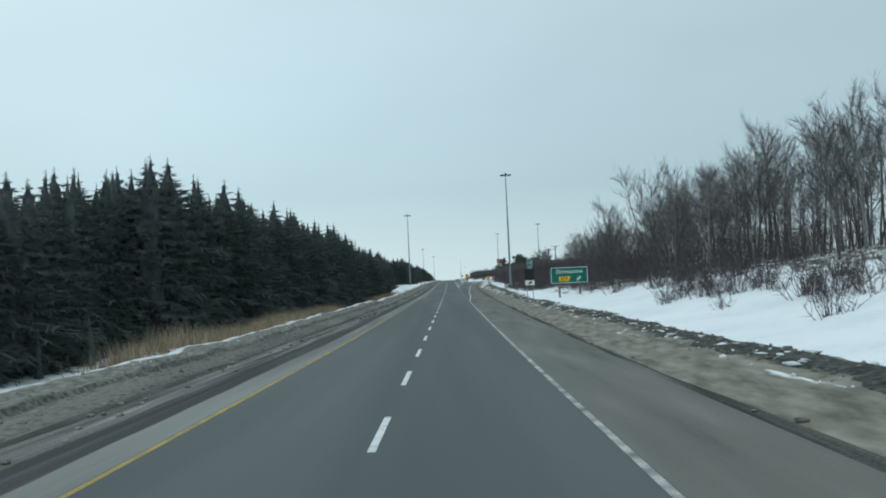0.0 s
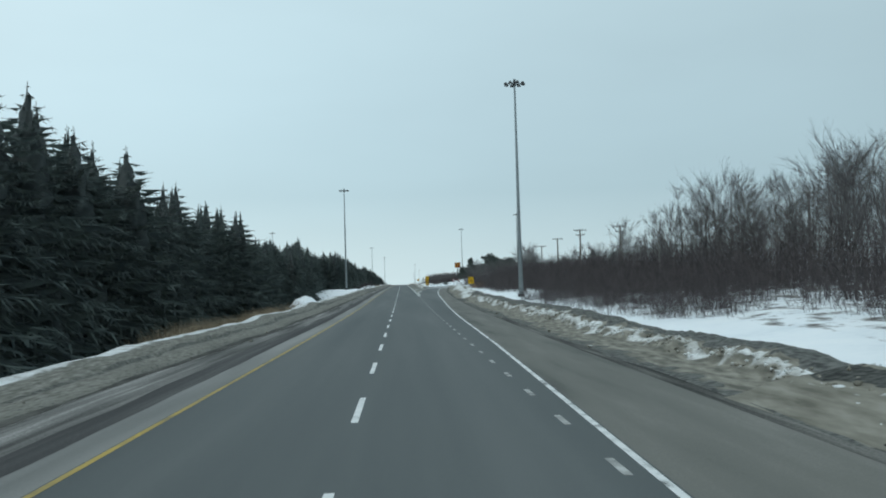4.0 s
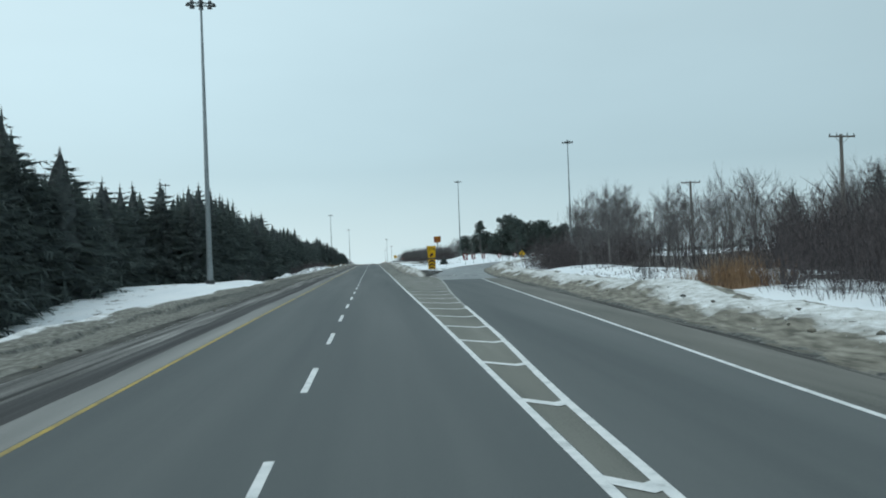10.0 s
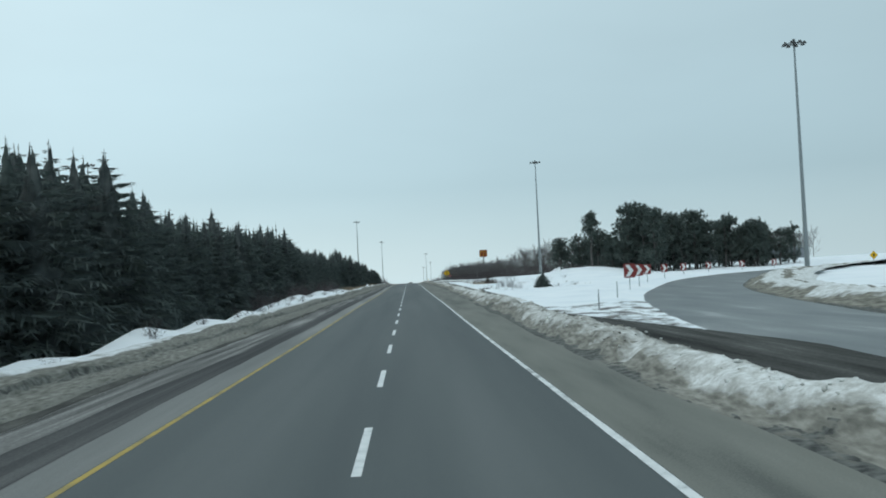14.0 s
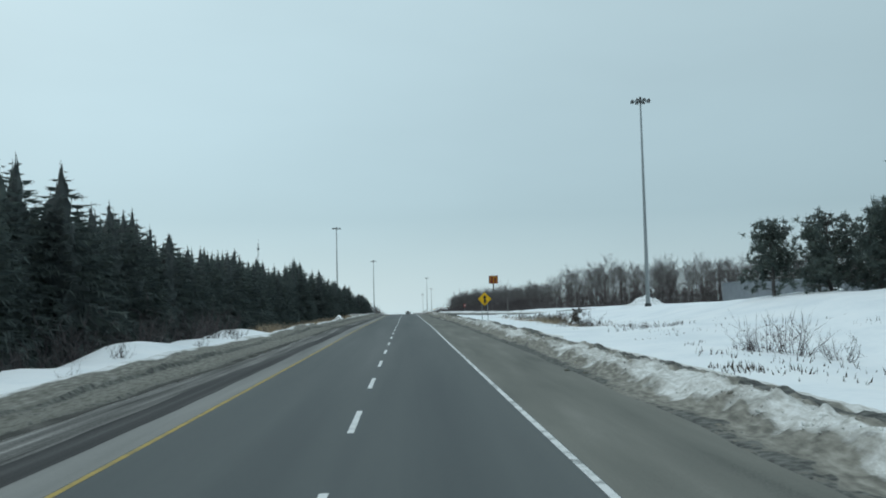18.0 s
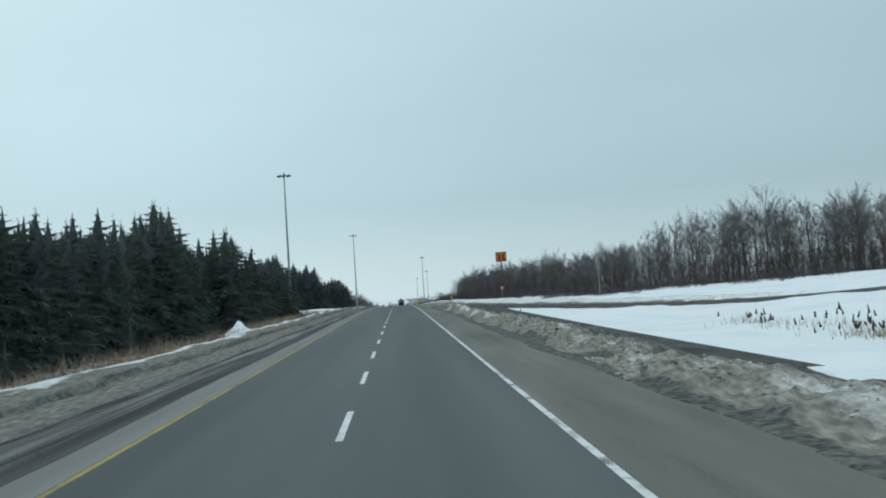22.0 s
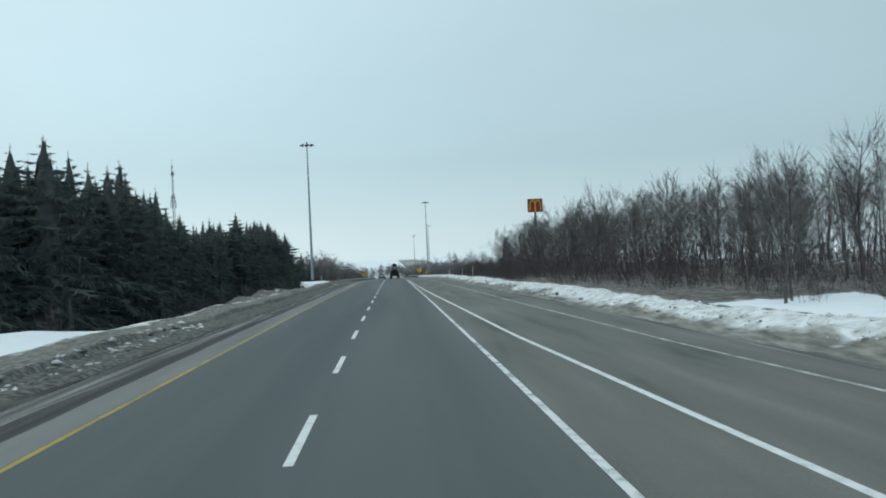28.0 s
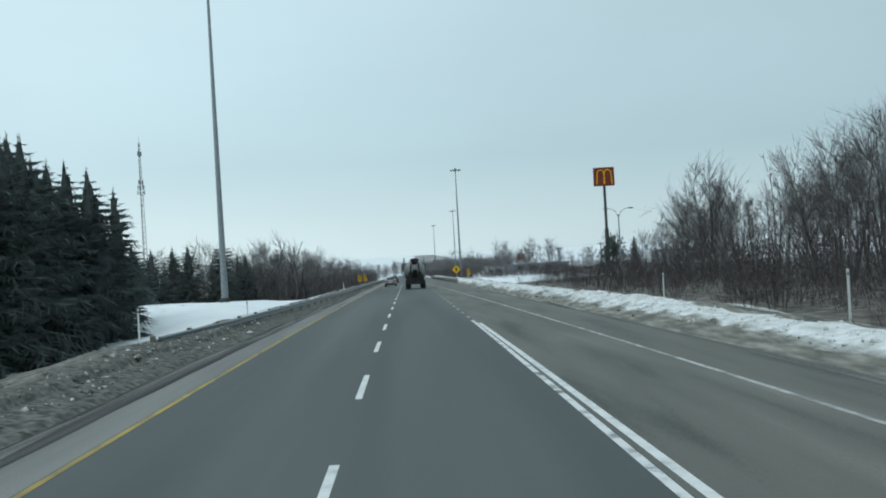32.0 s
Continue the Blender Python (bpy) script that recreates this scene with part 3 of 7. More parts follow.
def lumps(x, y):
    """Slow swell of the snow cover."""
    return (0.16 * np.sin(x * 0.31 + 1.7 * np.sin(y * 0.07)) * np.sin(y * 0.19 + 0.8 * np.sin(x * 0.13))
            + 0.07 * np.sin(x * 0.9 + y * 0.23) * np.sin(y * 0.61 - x * 0.2))


def ground_z(x, y):
    far = np.clip((np.abs(np.asarray(x, float) - 0.5) - 11.5) / 4, 0, 1)
    return road_z(y) + rise(x, y) + lumps(x, y) * far


def rz(y):
    return float(road_z(y))


# ---- ground, road, shoulders ----
gx = np.concatenate([[-4000, -2000, -900, -400, -220, -140], np.arange(-100, -30, 8.0), np.arange(-30, -9, 1.2), [-8, -4, 0, 4, 8], np.arange(9.5, 32, 0.9), np.arange(33, 80, 3.0),
                     [84, 92, 104, 120, 150, 220, 400, 900, 2000, 4000]])
gy = np.concatenate([[-1500, -700, -300, -150], np.arange(-90, 1180, 2.4), np.arange(1190, 1600, 25), [1700, 1900, 2300, 3000, 4500]])
XX, YY = np.meshgrid(gx, gy)
ZZ = road_z(np.clip(YY, -120, 1750)) + rise(XX, YY) + lumps(XX, YY) * np.clip((np.abs(XX - 0.5) - 11.5) / 4, 0, 1)
ramp_l = [(8.0, 372), (8.1, 386), (9.2, 405), (13.0, 434), (15.4, 448), (18, 461), (21.5, 474), (27, 489), (32, 501.5), (37.5, 512), (43, 521), (49, 529), (57, 537), (66, 544), (85, 553), (115, 562)]
ramp_r = [(13.6, 372), (14.6, 386), (16.4, 405), (20, 433), (22.6, 446), (25.4, 460), (28.8, 472), (33.5, 484), (38.5, 494), (43.5, 503), (48.5, 510.5), (54.5, 517.5), (62.5, 525), (71, 531), (89, 540), (118, 549)]
merge_l = [(6.1, 758), (7.6, 750), (9.4, 740), (11.4, 728), (13.2, 717), (15.5, 706), (18.5, 696), (24, 685), (31, 675), (42, 664), (64, 650), (104, 636)]
merge_r = [(11.7, 758), (12.3, 750), (13.6, 740), (15.4, 728), (17.4, 717), (20, 706), (23, 697), (28.5, 688.5), (36, 679.5), (47, 669), (67, 656), (106, 643)]


def smooth_line(pts, n):
    """n points along a smooth curve through pts."""
    p = np.array(pts, float)
    d = np.concatenate([[0], np.cumsum(np.hypot(*np.diff(p, axis=0).T))])
    t = np.linspace(0, d[-1], n)
    out = np.stack([np.interp(t, d, p[:, 0]), np.interp(t, d, p[:, 1])], 1)
    for _ in range(int(n / 12)):
        out[1:-1] = 0.25 * out[:-2] + 0.5 * out[1:-1] + 0.25 * out[2:]
    return out


RL, RR, ML, MR = smooth_line(ramp_l, 140), smooth_line(ramp_r, 140), smooth_line(merge_l, 140), smooth_line(merge_r, 140)


def ramp_z(p, a, b):
    """Heights of a ramp's row of points: level with the road at its start, on the ground further on."""
    y = p[:, 1]
    away = np.clip((np.abs(p[:, 0]) - a) / b, 0, 1)
    return road_z(y) + away * np.maximum(rise(p[:, 0], y), 0) * 0.9


def sink(centre, width, zs):
    """Lowers the ground under a ramp."""
    global ZZ
    for (cx, cy), w, z in zip(centre[::2], width[::2], zs[::2]):
        near = (np.abs(XX - cx) < w) & (np.abs(YY - cy) < w)
        d = np.hypot(XX - cx, YY - cy)
        ZZ = np.where(near & (d < w), np.minimum(ZZ, z - 0.12), ZZ)


RC, MC = (RL + RR) / 2, (ML + MR) / 2
RZ, MZ = ramp_z(RC, 14, 20), ramp_z(MC, 14, 20)
sink(RC, np.hypot(*(RL - RR).T) / 2 + 1.6, RZ)
sink(MC, np.hypot(*(ML - MR).T) / 2 + 0.8, MZ)
exit_foot = np.interp(YY, [300, 340, 372, 388], [10.4, 12.6, 14.4, 14.9])
ZZ = np.where((YY > 300) & (YY < 388) & (XX > 9) & (XX < exit_foot + 0.7), np.minimum(ZZ, road_z(YY) - 0.14), ZZ)
woods_floor = (XX < np.interp(YY, [-80, 960], [-17, -17])) & (XX > -140) & (YY < 1100)
fl_dirt = np.where(woods_floor, 0.38, 0.0)
fl_dirt = np.where((XX > 19) & (XX < 90) & (YY > 215) & (YY < 455), 0.4, fl_dirt)
fl_dirt = np.where((XX > 24) & (XX < 110) & (((YY > 20) & (YY < 215)) | (YY > 745)), 0.42, fl_dirt)
fl_dirt = np.where((XX > 16.5) & (XX < 26) & (YY > 100) & (YY < 232), 0.44, fl_dirt)
fl_dirt = np.where((XX > 25 + np.maximum(0, YY - 380) * 0.35) & (XX < 90) & (YY > 205) & (YY < 455), 0.68, fl_dirt)
fl_dirt = np.where((XX > 28) & (XX < 110) & (((YY > 60) & (YY < 205)) | (YY > 765)), 0.55, fl_dirt)
fl_dirt = np.where((XX > np.interp(YY, [790, 850, 900, 960, 1010], [25, 20.5, 14, 13.4, 13.6])) & (XX < 30) & (YY > 790) & (YY < 1010), 0.56, fl_dirt)
fl_dirt = np.where((XX > 26) & (XX < 90) & (YY > 744) & (YY < 790), 0.7, fl_dirt)
fl_dirt = np.where((XX > 9) & (XX < np.interp(YY, RL[:, 1], RL[:, 0])) & (YY > 398) & (YY < 462), 0.46, fl_dirt)
fl_dirt = np.where((XX > np.interp(YY, [788, 850, 900], [15.5, 13.8, 13.2])) & (XX < 40) & (YY > 795) & (YY < 1010), 0.72, fl_dirt)
fl_dirt = np.where((XX < -11.5) & (XX > -140) & (((YY > 768) & (YY < 806)) | ((YY > 838) & (YY < 930))), 0.52, fl_dirt)
fl_dirt = np.where((XX < -13.5) & (XX > -140) & (YY > 985) & (YY < 1420), 0.6, fl_dirt)
fl_dirt = np.where((XX > 15) & (XX < 29) & (YY > 334) & (YY < 380), 0.2, fl_dirt)
fl_dirt = np.where((XX < -9.5) & (XX > -19) & (((YY > 768) & (YY < 798)) | ((YY > 842) & (YY < 930))), 0.62, fl_dirt)
fl_dirt = np.where((XX > 14) & (XX < 22) & (YY > 798) & (YY < 824), 0.12, fl_dirt)
ground = new("ground", mesh_np("ground", np.stack([XX, YY, ZZ], 2), grid_faces(len(gy), len(gx)), SNOW, fl_dirt, True))
tagged(ground, "snow-covered ground beside the highway, littered under the trees", "ground", kind="structure")


def strip(name, left, right, y0, y1, mat, lift=0.0, step=2.0, cols=2, crown=0.0):
    """A ribbon that follows the road between two lines."""
    ys = np.arange(y0, y1 + step * 0.5, step)
    l, r = left(ys) if callable(left) else np.full(len(ys), left), right(ys) if callable(right) else np.full(len(ys), right)
    t = np.linspace(0, 1, cols)[None, :]
    x = l[:, None] * (1 - t) + r[:, None] * t
    y = np.repeat(ys[:, None], cols, 1)
    z = road_z(y) + lift
    return mesh_np(name, np.stack([x, y, z], 2), grid_faces(len(ys), cols), mat, smooth=True)


road = tagged(new("road", strip("road", -3.74, 3.74, -90, 1600, ASPHALT, cols=6)), "grey salt-stained asphalt highway with two lanes", "road", kind="structure")
gore_in = lambda y: np.where(y > 262, GORE_LINE(y), 3.74)
exit_lane = tagged(new("exit_lane", strip("exit_lane", gore_in, lambda y: np.maximum(EXIT_LINE(y) + 0.1, 3.745), 112, 372, ASPHALT, cols=4)),
                   "asphalt deceleration lane of the exit", "road", kind="structure")
gore_pavement = tagged(new("gore_pavement", strip("gore_pavement", 3.74, gore_in, 262, 372, GORE_TAN, cols=4)), "tan sand-stained asphalt between the gore lines", "road", kind="structure")
tagged(new("shoulder_left", strip("shoulder_left", -4.75, -3.74, -90, 1600, SALTED, cols=3)), "narrow salt-grey paved shoulder", "shoulder", kind="structure")


def shoulder_in(y):
    return np.where((y > 112) & (y <= 372), np.maximum(EXIT_LINE(y) + 0.1, 3.745), 3.74)


shoulder_right = tagged(new("shoulder_right", strip("shoulder_right", shoulder_in, lambda y: FOOT_A(y) - 0.36, -90, 372, SHOULDER, cols=4)),
                        "tan sand-stained paved shoulder", "shoulder", kind="structure")
tagged(new("shoulder_gore", strip("shoulder_gore", 3.74, lambda y: np.where(y < 404, np.interp(y, [372, 386, 396, 404], [8.02, 8.14, 8.4, 5.8]), FOOT_B(y) - 0.42), 372, 470, GORE_TAN, cols=4)),
       "tan sand-stained paved shoulder", "shoulder", kind="structure")
shoulder_field = tagged(new("shoulder_field", strip("shoulder_field", 3.74, lambda y: FOOT_B(y) - 0.42, 470, 758, FIELD_SHOULDER, cols=4)),
                        "grey-tan paved shoulder beside the field", "shoulder", kind="structure")
merge_lane = tagged(new("merge_lane", strip("merge_lane", 3.74, lambda y: FOOT_C(y) - 0.3, 758, 1600, SHOULDER, cols=6)),
                    "tan sand-stained acceleration lane", "road", kind="structure")


def ribbon(name, a, b, z, mat, lift=0.02, cols=6):
    """A ramp between two edges, with sloped verges that run down into the snow."""
    side = (b - a) / np.hypot(*(b - a).T)[:, None]
    t = np.linspace(0, 1, cols)[None, :, None]
    xy = np.concatenate([(a - side * 1.5)[:, None], a[:, None, :] * (1 - t) + b[:, None, :] * t, (b + side * 1.5)[:, None]], 1)
    zz = np.repeat((z + lift)[:, None], cols + 2, 1)
    zz[:, 0] -= 0.3
    zz[:, -1] -= 0.3
    return mesh_np(name, np.dstack([xy, zz]), grid_faces(len(a), cols + 2), mat, smooth=True)


exit_ramp = tagged(new("exit_ramp", ribbon("exit_ramp", RL, RR, RZ, RAMP, 0.0)), "wet patched asphalt exit ramp that bends to the right", "road", kind="structure")
tagged(new("entry_ramp", ribbon("entry_ramp", ML, MR, MZ, GRAVEL, 0.0)), "entry ramp dark with gritty slush", "road", kind="structure")



def slush_patch(parent, x, y, w, l, seed):
    """A thin ragged patch of slush on the ramp."""
    r = np.random.default_rng(seed)
    a = np.linspace(0, 2 * np.pi, 26, endpoint=False)
    rim = 1 + 0.22 * np.sin(2 * a + r.uniform(0, 6)) + 0.16 * np.sin(5 * a + r.uniform(0, 6)) + r.normal(0, 0.1, 26)
    rows = []
    for k, h in ((1.0, 0.004), (0.86, 0.028), (0.5, 0.036), (0.02, 0.038)):
        px, py = x + w * rim * k * np.cos(a), y + l * rim * k * np.sin(a)
        rows.append(np.stack([px, py, road_z(py) + h + r.normal(0, 0.004, 26) * (k < 1)], 1))
    i, j = np.meshgrid(np.arange(3), np.arange(26), indexing="ij")
    q = np.stack([i * 26 + j, i * 26 + (j + 1) % 26, (i + 1) * 26 + (j + 1) % 26, (i + 1) * 26 + j], 2).reshape(-1, 4)
    part("slush_patch", mesh_np("slush_patch", np.concatenate(rows), q, SLUSH, smooth=True), None, parent)


for i, (x, y, w, l) in enumerate(((9.4, 388.6, 0.8, 1.1), (8.4, 386.9, 0.9, 0.45), (10.6, 388.0, 0.5, 0.5), (9.9, 386.2, 1.1, 0.3), (12.4, 384.5, 0.9, 0.35), (11.2, 393.5, 0.25, 1.4), (12.8, 398.5, 0.25, 2.0))):
    slush_patch(exit_ramp, x, y, w, l, 300 + i)

# ---- painted lines, as parts of the road ----
def paint(name, xf, y0, y1, width, mat, parent, step=3.0, lift=0.005):
    return part(name, strip(name, lambda y: (xf(y) if callable(xf) else xf + y * 0) - width / 2, lambda y: (xf(y) if callable(xf) else xf + y * 0) + width / 2,
                            y0, y1, mat, lift, step), None, parent)


def dash_line(xf, y0, y1, period, length, width, mat, parent):
    y = y0
    while y < y1:
        paint("lane_dash", xf, y, y + length, width, mat, parent, step=length)
        y += period


DASH = 13.22
dash_line(0.0, DASH - 27, 1050, 9.0, 3.6, 0.13, WHITE_LINE, road)
paint("edge_line_yellow", -3.65, -90, 1300, 0.115, YELLOW_LINE, road)
paint("edge_line_white", 3.65, -90, 112, 0.13, WORN_LINE, road)
dash_line(3.65, 113.1, 260, 4.02, 1.1, 0.12, WORN_LINE, road)
paint("edge_line_white", 3.65, 262, 412, 0.14, WHITE_LINE, road)
paint("edge_line_white", 3.65, 412, 933, 0.13, CHIPPED_LINE, road)
dash_line(3.65, 936, 1050, 4.02, 1.1, 0.12, WORN_LINE, road)
paint("edge_line_white", 3.68, 1058, 1300, 0.13, WORN_LINE, road)
paint("exit_edge_line", EXIT_LINE, 114, 234, 0.12, CHIPPED_LINE, exit_lane)
paint("exit_edge_line", EXIT_LINE, 234, 372, 0.13, WHITE_LINE, exit_lane)
paint("gore_line", GORE_LINE, 263, 326, 0.15, WHITE_LINE, gore_pavement, lift=0.006)
paint("gore_line", GORE_LINE, 326, 371, 0.14, WORN_LINE, gore_pavement, lift=0.006)
paint("merge_line", MERGE_LINE, 776, 933, 0.15, WHITE_LINE, merge_lane)
paint("outer_edge_line", OUTER_LINE, 776, 1056, 0.12, WORN_LINE, merge_lane)


def gore_stripe(y, worn):
    """A chevron stripe between the two gore lines, its point towards the traffic."""
    right = float(GORE_LINE(y - 1)) - 0.05 if y < 372 else float(np.interp(y, [372, 378, 384, 394], [7.9, 7.3, 6.7, 5.7]))
    w = right - 3.65
    top = 3.65 + w * float(np.interp(y, [290, 320, 370], [0.78, 0.74, 0.66]))
    pts = [(3.7, y), (top, y - 1.27 * (top - 3.7)), (right, y - 1.27 * (top - 3.7) + 0.8 * (right - top))]
    if y > 380:   # the last stripes run out under the snow of the gore
        pts = [pts[0], (right, y - 1.2 * (right - 3.7))]
    vs, fs, half = [], [], 0.2
    for i, (px, py) in enumerate(pts):
        vs += [(px, py - half, rz(py) + 0.010), (px, py + half, rz(py) + 0.010)]
        if i:
            fs.append((2 * i - 2, 2 * i, 2 * i + 1, 2 * i - 1))
    part("gore_stripe", mesh_np("gore_stripe", vs, fs, CHIPPED_LINE if worn else WHITE_LINE), None, gore_pavement)


for i in range(21):
    gore_stripe(288.9 + 5.2 * i, i > 8)


def crack(parent, pts, width=0.035):
    """A ragged crack in the asphalt through pts."""
    r = np.random.default_rng(int(abs(pts[0][1]) * 10))
    q = np.array(pts)
    t = np.linspace(0, len(q) - 1, (len(q) - 1) * 6 + 1)
    x, y = np.interp(t, range(len(q)), q[:, 0]) + r.normal(0, 0.018, len(t)), np.interp(t, range(len(q)), q[:, 1]) + r.normal(0, 0.05, len(t))
    d = np.stack([np.gradient(x), np.gradient(y)], 1)
    d /= np.maximum(np.hypot(*d.T), 1e-6)[:, None]
    w = (width * r.uniform(0.4, 1.2, len(t)) / 2)[:, None]
    nrm = np.stack([-d[:, 1], d[:, 0]], 1) * w
    c = np.stack([x, y], 1)
    xy = np.stack([c - nrm, c + nrm], 1)
    part("crack", mesh_np("crack", np.dstack([xy, road_z(xy[:, :, 1]) + 0.006]), grid_faces(len(t), 2), TAR), None, parent)


for pts in (((4.51, 507.8), (4.5, 504.5), (4.53, 502.1), (4.37, 499.8)), ((3.77, 498.4), (3.74, 496.8), (4.3, 496.6), (4.4, 495.7), (4.34, 494.8), (4.43, 493.9), (4.36, 493.2), (4.06, 493.1)),
            ((3.75, 496.8), (4.59, 496.6), (5.49, 495.9)), ((5.07, 497.9), (5.09, 496.9), (5.11, 496.3)), ((3.81, 493.0), (3.81, 492.2), (3.84, 488.0))):
    crack(shoulder_field, pts, 0.04)
for pts in (((4.88, 76.3), (4.9, 73.7), (4.88, 72.2), (4.77, 70.7), (4.92, 70.5), (4.73, 69.7), (4.77, 69.4)), ((4.78, 70.8), (5.39, 70.4), (5.94, 70.2)), ((5.63, 77.9), (5.54, 75.1), (5.52, 72.8))):
    crack(shoulder_right, pts, 0.034)
crack(shoulder_right, [(6.05, 30), (6.08, 50), (6.18, 66), (6.22, 80), (6.3, 100), (6.35, 112)], 0.032)
crack(shoulder_field, [(3.85, 715.8), (4.5, 715.75), (5.25, 715.6), (5.9, 715.5)], 0.05)
crack(road, [(0.09, 714.4), (0.17, 713.0), (0.13, 712.3), (0.12, 711.8), (0.1, 709.5)], 0.04)


# ---- verges and snow banks ----
BANKS = {}


def bank(name, path, side, prof, label, step=0.55, seed=0, taper=(0, 0), zbase=None, mat=BANK, coarse=1.0, clumps=0.0, long=1.0, grime=None, swell=None, ragged=0.0):
    """A ploughed ridge along a path of foot points. prof: (distance out, height, dirt and painted shade) across; side:
    +1 to the right of the path.
    long: how far the lumps are drawn out along the path; grime, swell: extra dirt and height by y; ragged: how far the
    borders of the dirt wander."""
    p = np.array(path, float)
    d = np.concatenate([[0], np.cumsum(np.hypot(*np.diff(p, axis=0).T))])
    n = int(d[-1] / step)
    t = np.linspace(0, d[-1], n)
    fx, fy = np.interp(t, d, p[:, 0]), np.interp(t, d, p[:, 1])
    tx, ty = np.gradient(fx), np.gradient(fy)
    ln = np.hypot(tx, ty)
    for _ in range(8):
        tx[1:-1] = (tx[:-2] + tx[1:-1] + tx[2:]) / 3
        ty[1:-1] = (ty[:-2] + ty[1:-1] + ty[2:]) / 3
    nx, ny = ty / ln * side, -tx / ln * side
    pr = np.array(prof, float)
    u = np.concatenate([np.linspace(0, 2.6, 32, endpoint=False), np.linspace(2.6, pr[-1, 0], 14)]) if clumps or long > 1 else np.linspace(0, pr[-1, 0], 22)
    h = np.interp(u, pr[:, 0], pr[:, 1])
    r = np.random.default_rng(seed)
    def wobble(length, rough):
        k = max(4, int(d[-1] / length))
        return np.interp(t, np.linspace(0, d[-1], k), r.normal(0, rough, k))
    tall = 1 + wobble(9, 0.12) + wobble(3, 0.08) + (swell(fy) if swell else 0)
    end = np.ones(n)
    if taper[0]:
        end *= np.clip(t / taper[0], 0.02, 1) ** 0.6
    if taper[1]:
        end *= np.clip((d[-1] - t) / taper[1], 0.02, 1) ** 0.6
    out = u[None, :] * (1 + wobble(6, 0.06)[:, None]) * (0.25 + 0.75 * end[:, None]) + wobble(4, 0.10)[:, None]
    X = fx[:, None] + nx[:, None] * out
    Y = fy[:, None] + ny[:, None] * out
    bump = np.zeros((n, len(u)))
    for cell, amp in ((1.4, 0.16), (0.6, 0.10)):
        a = r.normal(0, 1, (int(d[-1] / (cell * long)) + 3, int(pr[-1, 0] / cell * (1.6 if long == 1 else 2.6)) + 3))
        gi, gj = t / (cell * long), u / pr[-1, 0] * (a.shape[1] - 2)
        i0, j0 = np.floor(gi).astype(int), np.floor(gj).astype(int)
        fi, fj = (gi - i0)[:, None], (gj - j0)[None, :]
        fi, fj = fi * fi * (3 - 2 * fi), fj * fj * (3 - 2 * fj)
        bump += amp * ((a[i0][:, j0] * (1 - fj) + a[i0][:, j0 + 1] * fj) * (1 - fi) + (a[i0 + 1][:, j0] * (1 - fj) + a[i0 + 1][:, j0 + 1] * fj) * fi)
    if clumps:   # broken blocks of old snow
        for cell, amp in ((0.8, 0.12), (0.42, 0.4), (0.24, 0.5)):
            a = r.uniform(0, 1, (int(d[-1] / cell) + 3, int(pr[-1, 0] / cell) + 3)) ** 2
            gi, gj = t / cell, u / cell
            i0, j0 = np.floor(gi).astype(int), np.minimum(np.floor(gj).astype(int), a.shape[1] - 2)
            fi, fj = (gi - i0)[:, None] ** 2, (gj - j0)[None, :] ** 2
            bump = bump + clumps * amp * ((a[i0][:, j0] * (1 - fj) + a[i0][:, j0 + 1] * fj) * (1 - fi) + (a[i0 + 1][:, j0] * (1 - fj) + a[i0 + 1][:, j0 + 1] * fj) * fi - 0.3)
    bump = bump * coarse
    lift = h[None, :] * (tall * end)[:, None] + bump * np.clip(h / 0.35, 0, 1)[None, :] * end[:, None] * 0.55
    back = np.clip((u - 0.6 * pr[-1, 0]) / (0.4 * pr[-1, 0]), 0, 1)[None, :]
    base = road_z(Y) if zbase is None else np.repeat(np.interp(t, np.linspace(0, d[-1], len(zbase)), zbase)[:, None], len(u), 1)
    Z = base + lift * (1 - back) + back * (np.maximum(lift, 0) * 0.3 + rise(X, Y) * 0.8 - 0.05) - 0.02
    Z[:, -1] = base[:, -1] + rise(X, Y)[:, -1] - 0.25
    wander = (wobble(3.0, ragged * 0.6) + wobble(0.9, ragged * 0.7) + wobble(0.45, ragged * 0.4))[:, None] * np.clip(u / 0.8, 0, 1)[None, :]
    dd = np.interp(u[None, :] + wander, pr[:, 0], pr[:, 2])
    dirt = np.clip(dd + wobble(5, 0.10)[:, None] + bump * 0.4 + (grime(Y) * np.clip(1 - (u - 2.8) / 1.5, 0, 1)[None, :] if grime else 0), 0, 2)
    me = mesh_np(name, np.stack([X, Y, Z], 2), grid_faces(n, len(u)), mat, dirt, True)
    BANKS[name] = (X, Y, Z, u, dirt, mat)
    return tagged(new(name, me), label, "snow bank", kind="structure")


# the 1.6 to 1.8 at the step paints its thin shadow line
LEFT_SHADED_PROFILE = [(0, -0.02, 1.4), (0.12, 0.04, 1.4), (0.25, 0.09, 1.32), (1.05, 0.17, 1.26), (1.15, 0.18, 1.6), (1.25, 0.22, 1.8), (1.33, 0.35, 1.3), (1.42, 0.36, .9), (2.0, 0.41, .85), (2.25, 0.44, .6), (2.5, 0.46, .1), (2.9, 0.42, 0), (3.4, 0.22, 0), (4.2, -0.1, 0), (6, -0.3, .1)]
SAND_PROFILE = [(0, 0, 1.35), (0.2, 0.03, 1.1), (0.45, 0.10, 1.0), (0.9, 0.24, .95), (1.2, 0.32, .75), (1.5, 0.36, .6), (1.75, 0.41, 1.5), (2.1, 0.5, 1.95), (2.8, 0.58, 1.95), (3.05, 0.5, .9), (3.2, 0.3, 0), (5.2, 0.22, 0)]
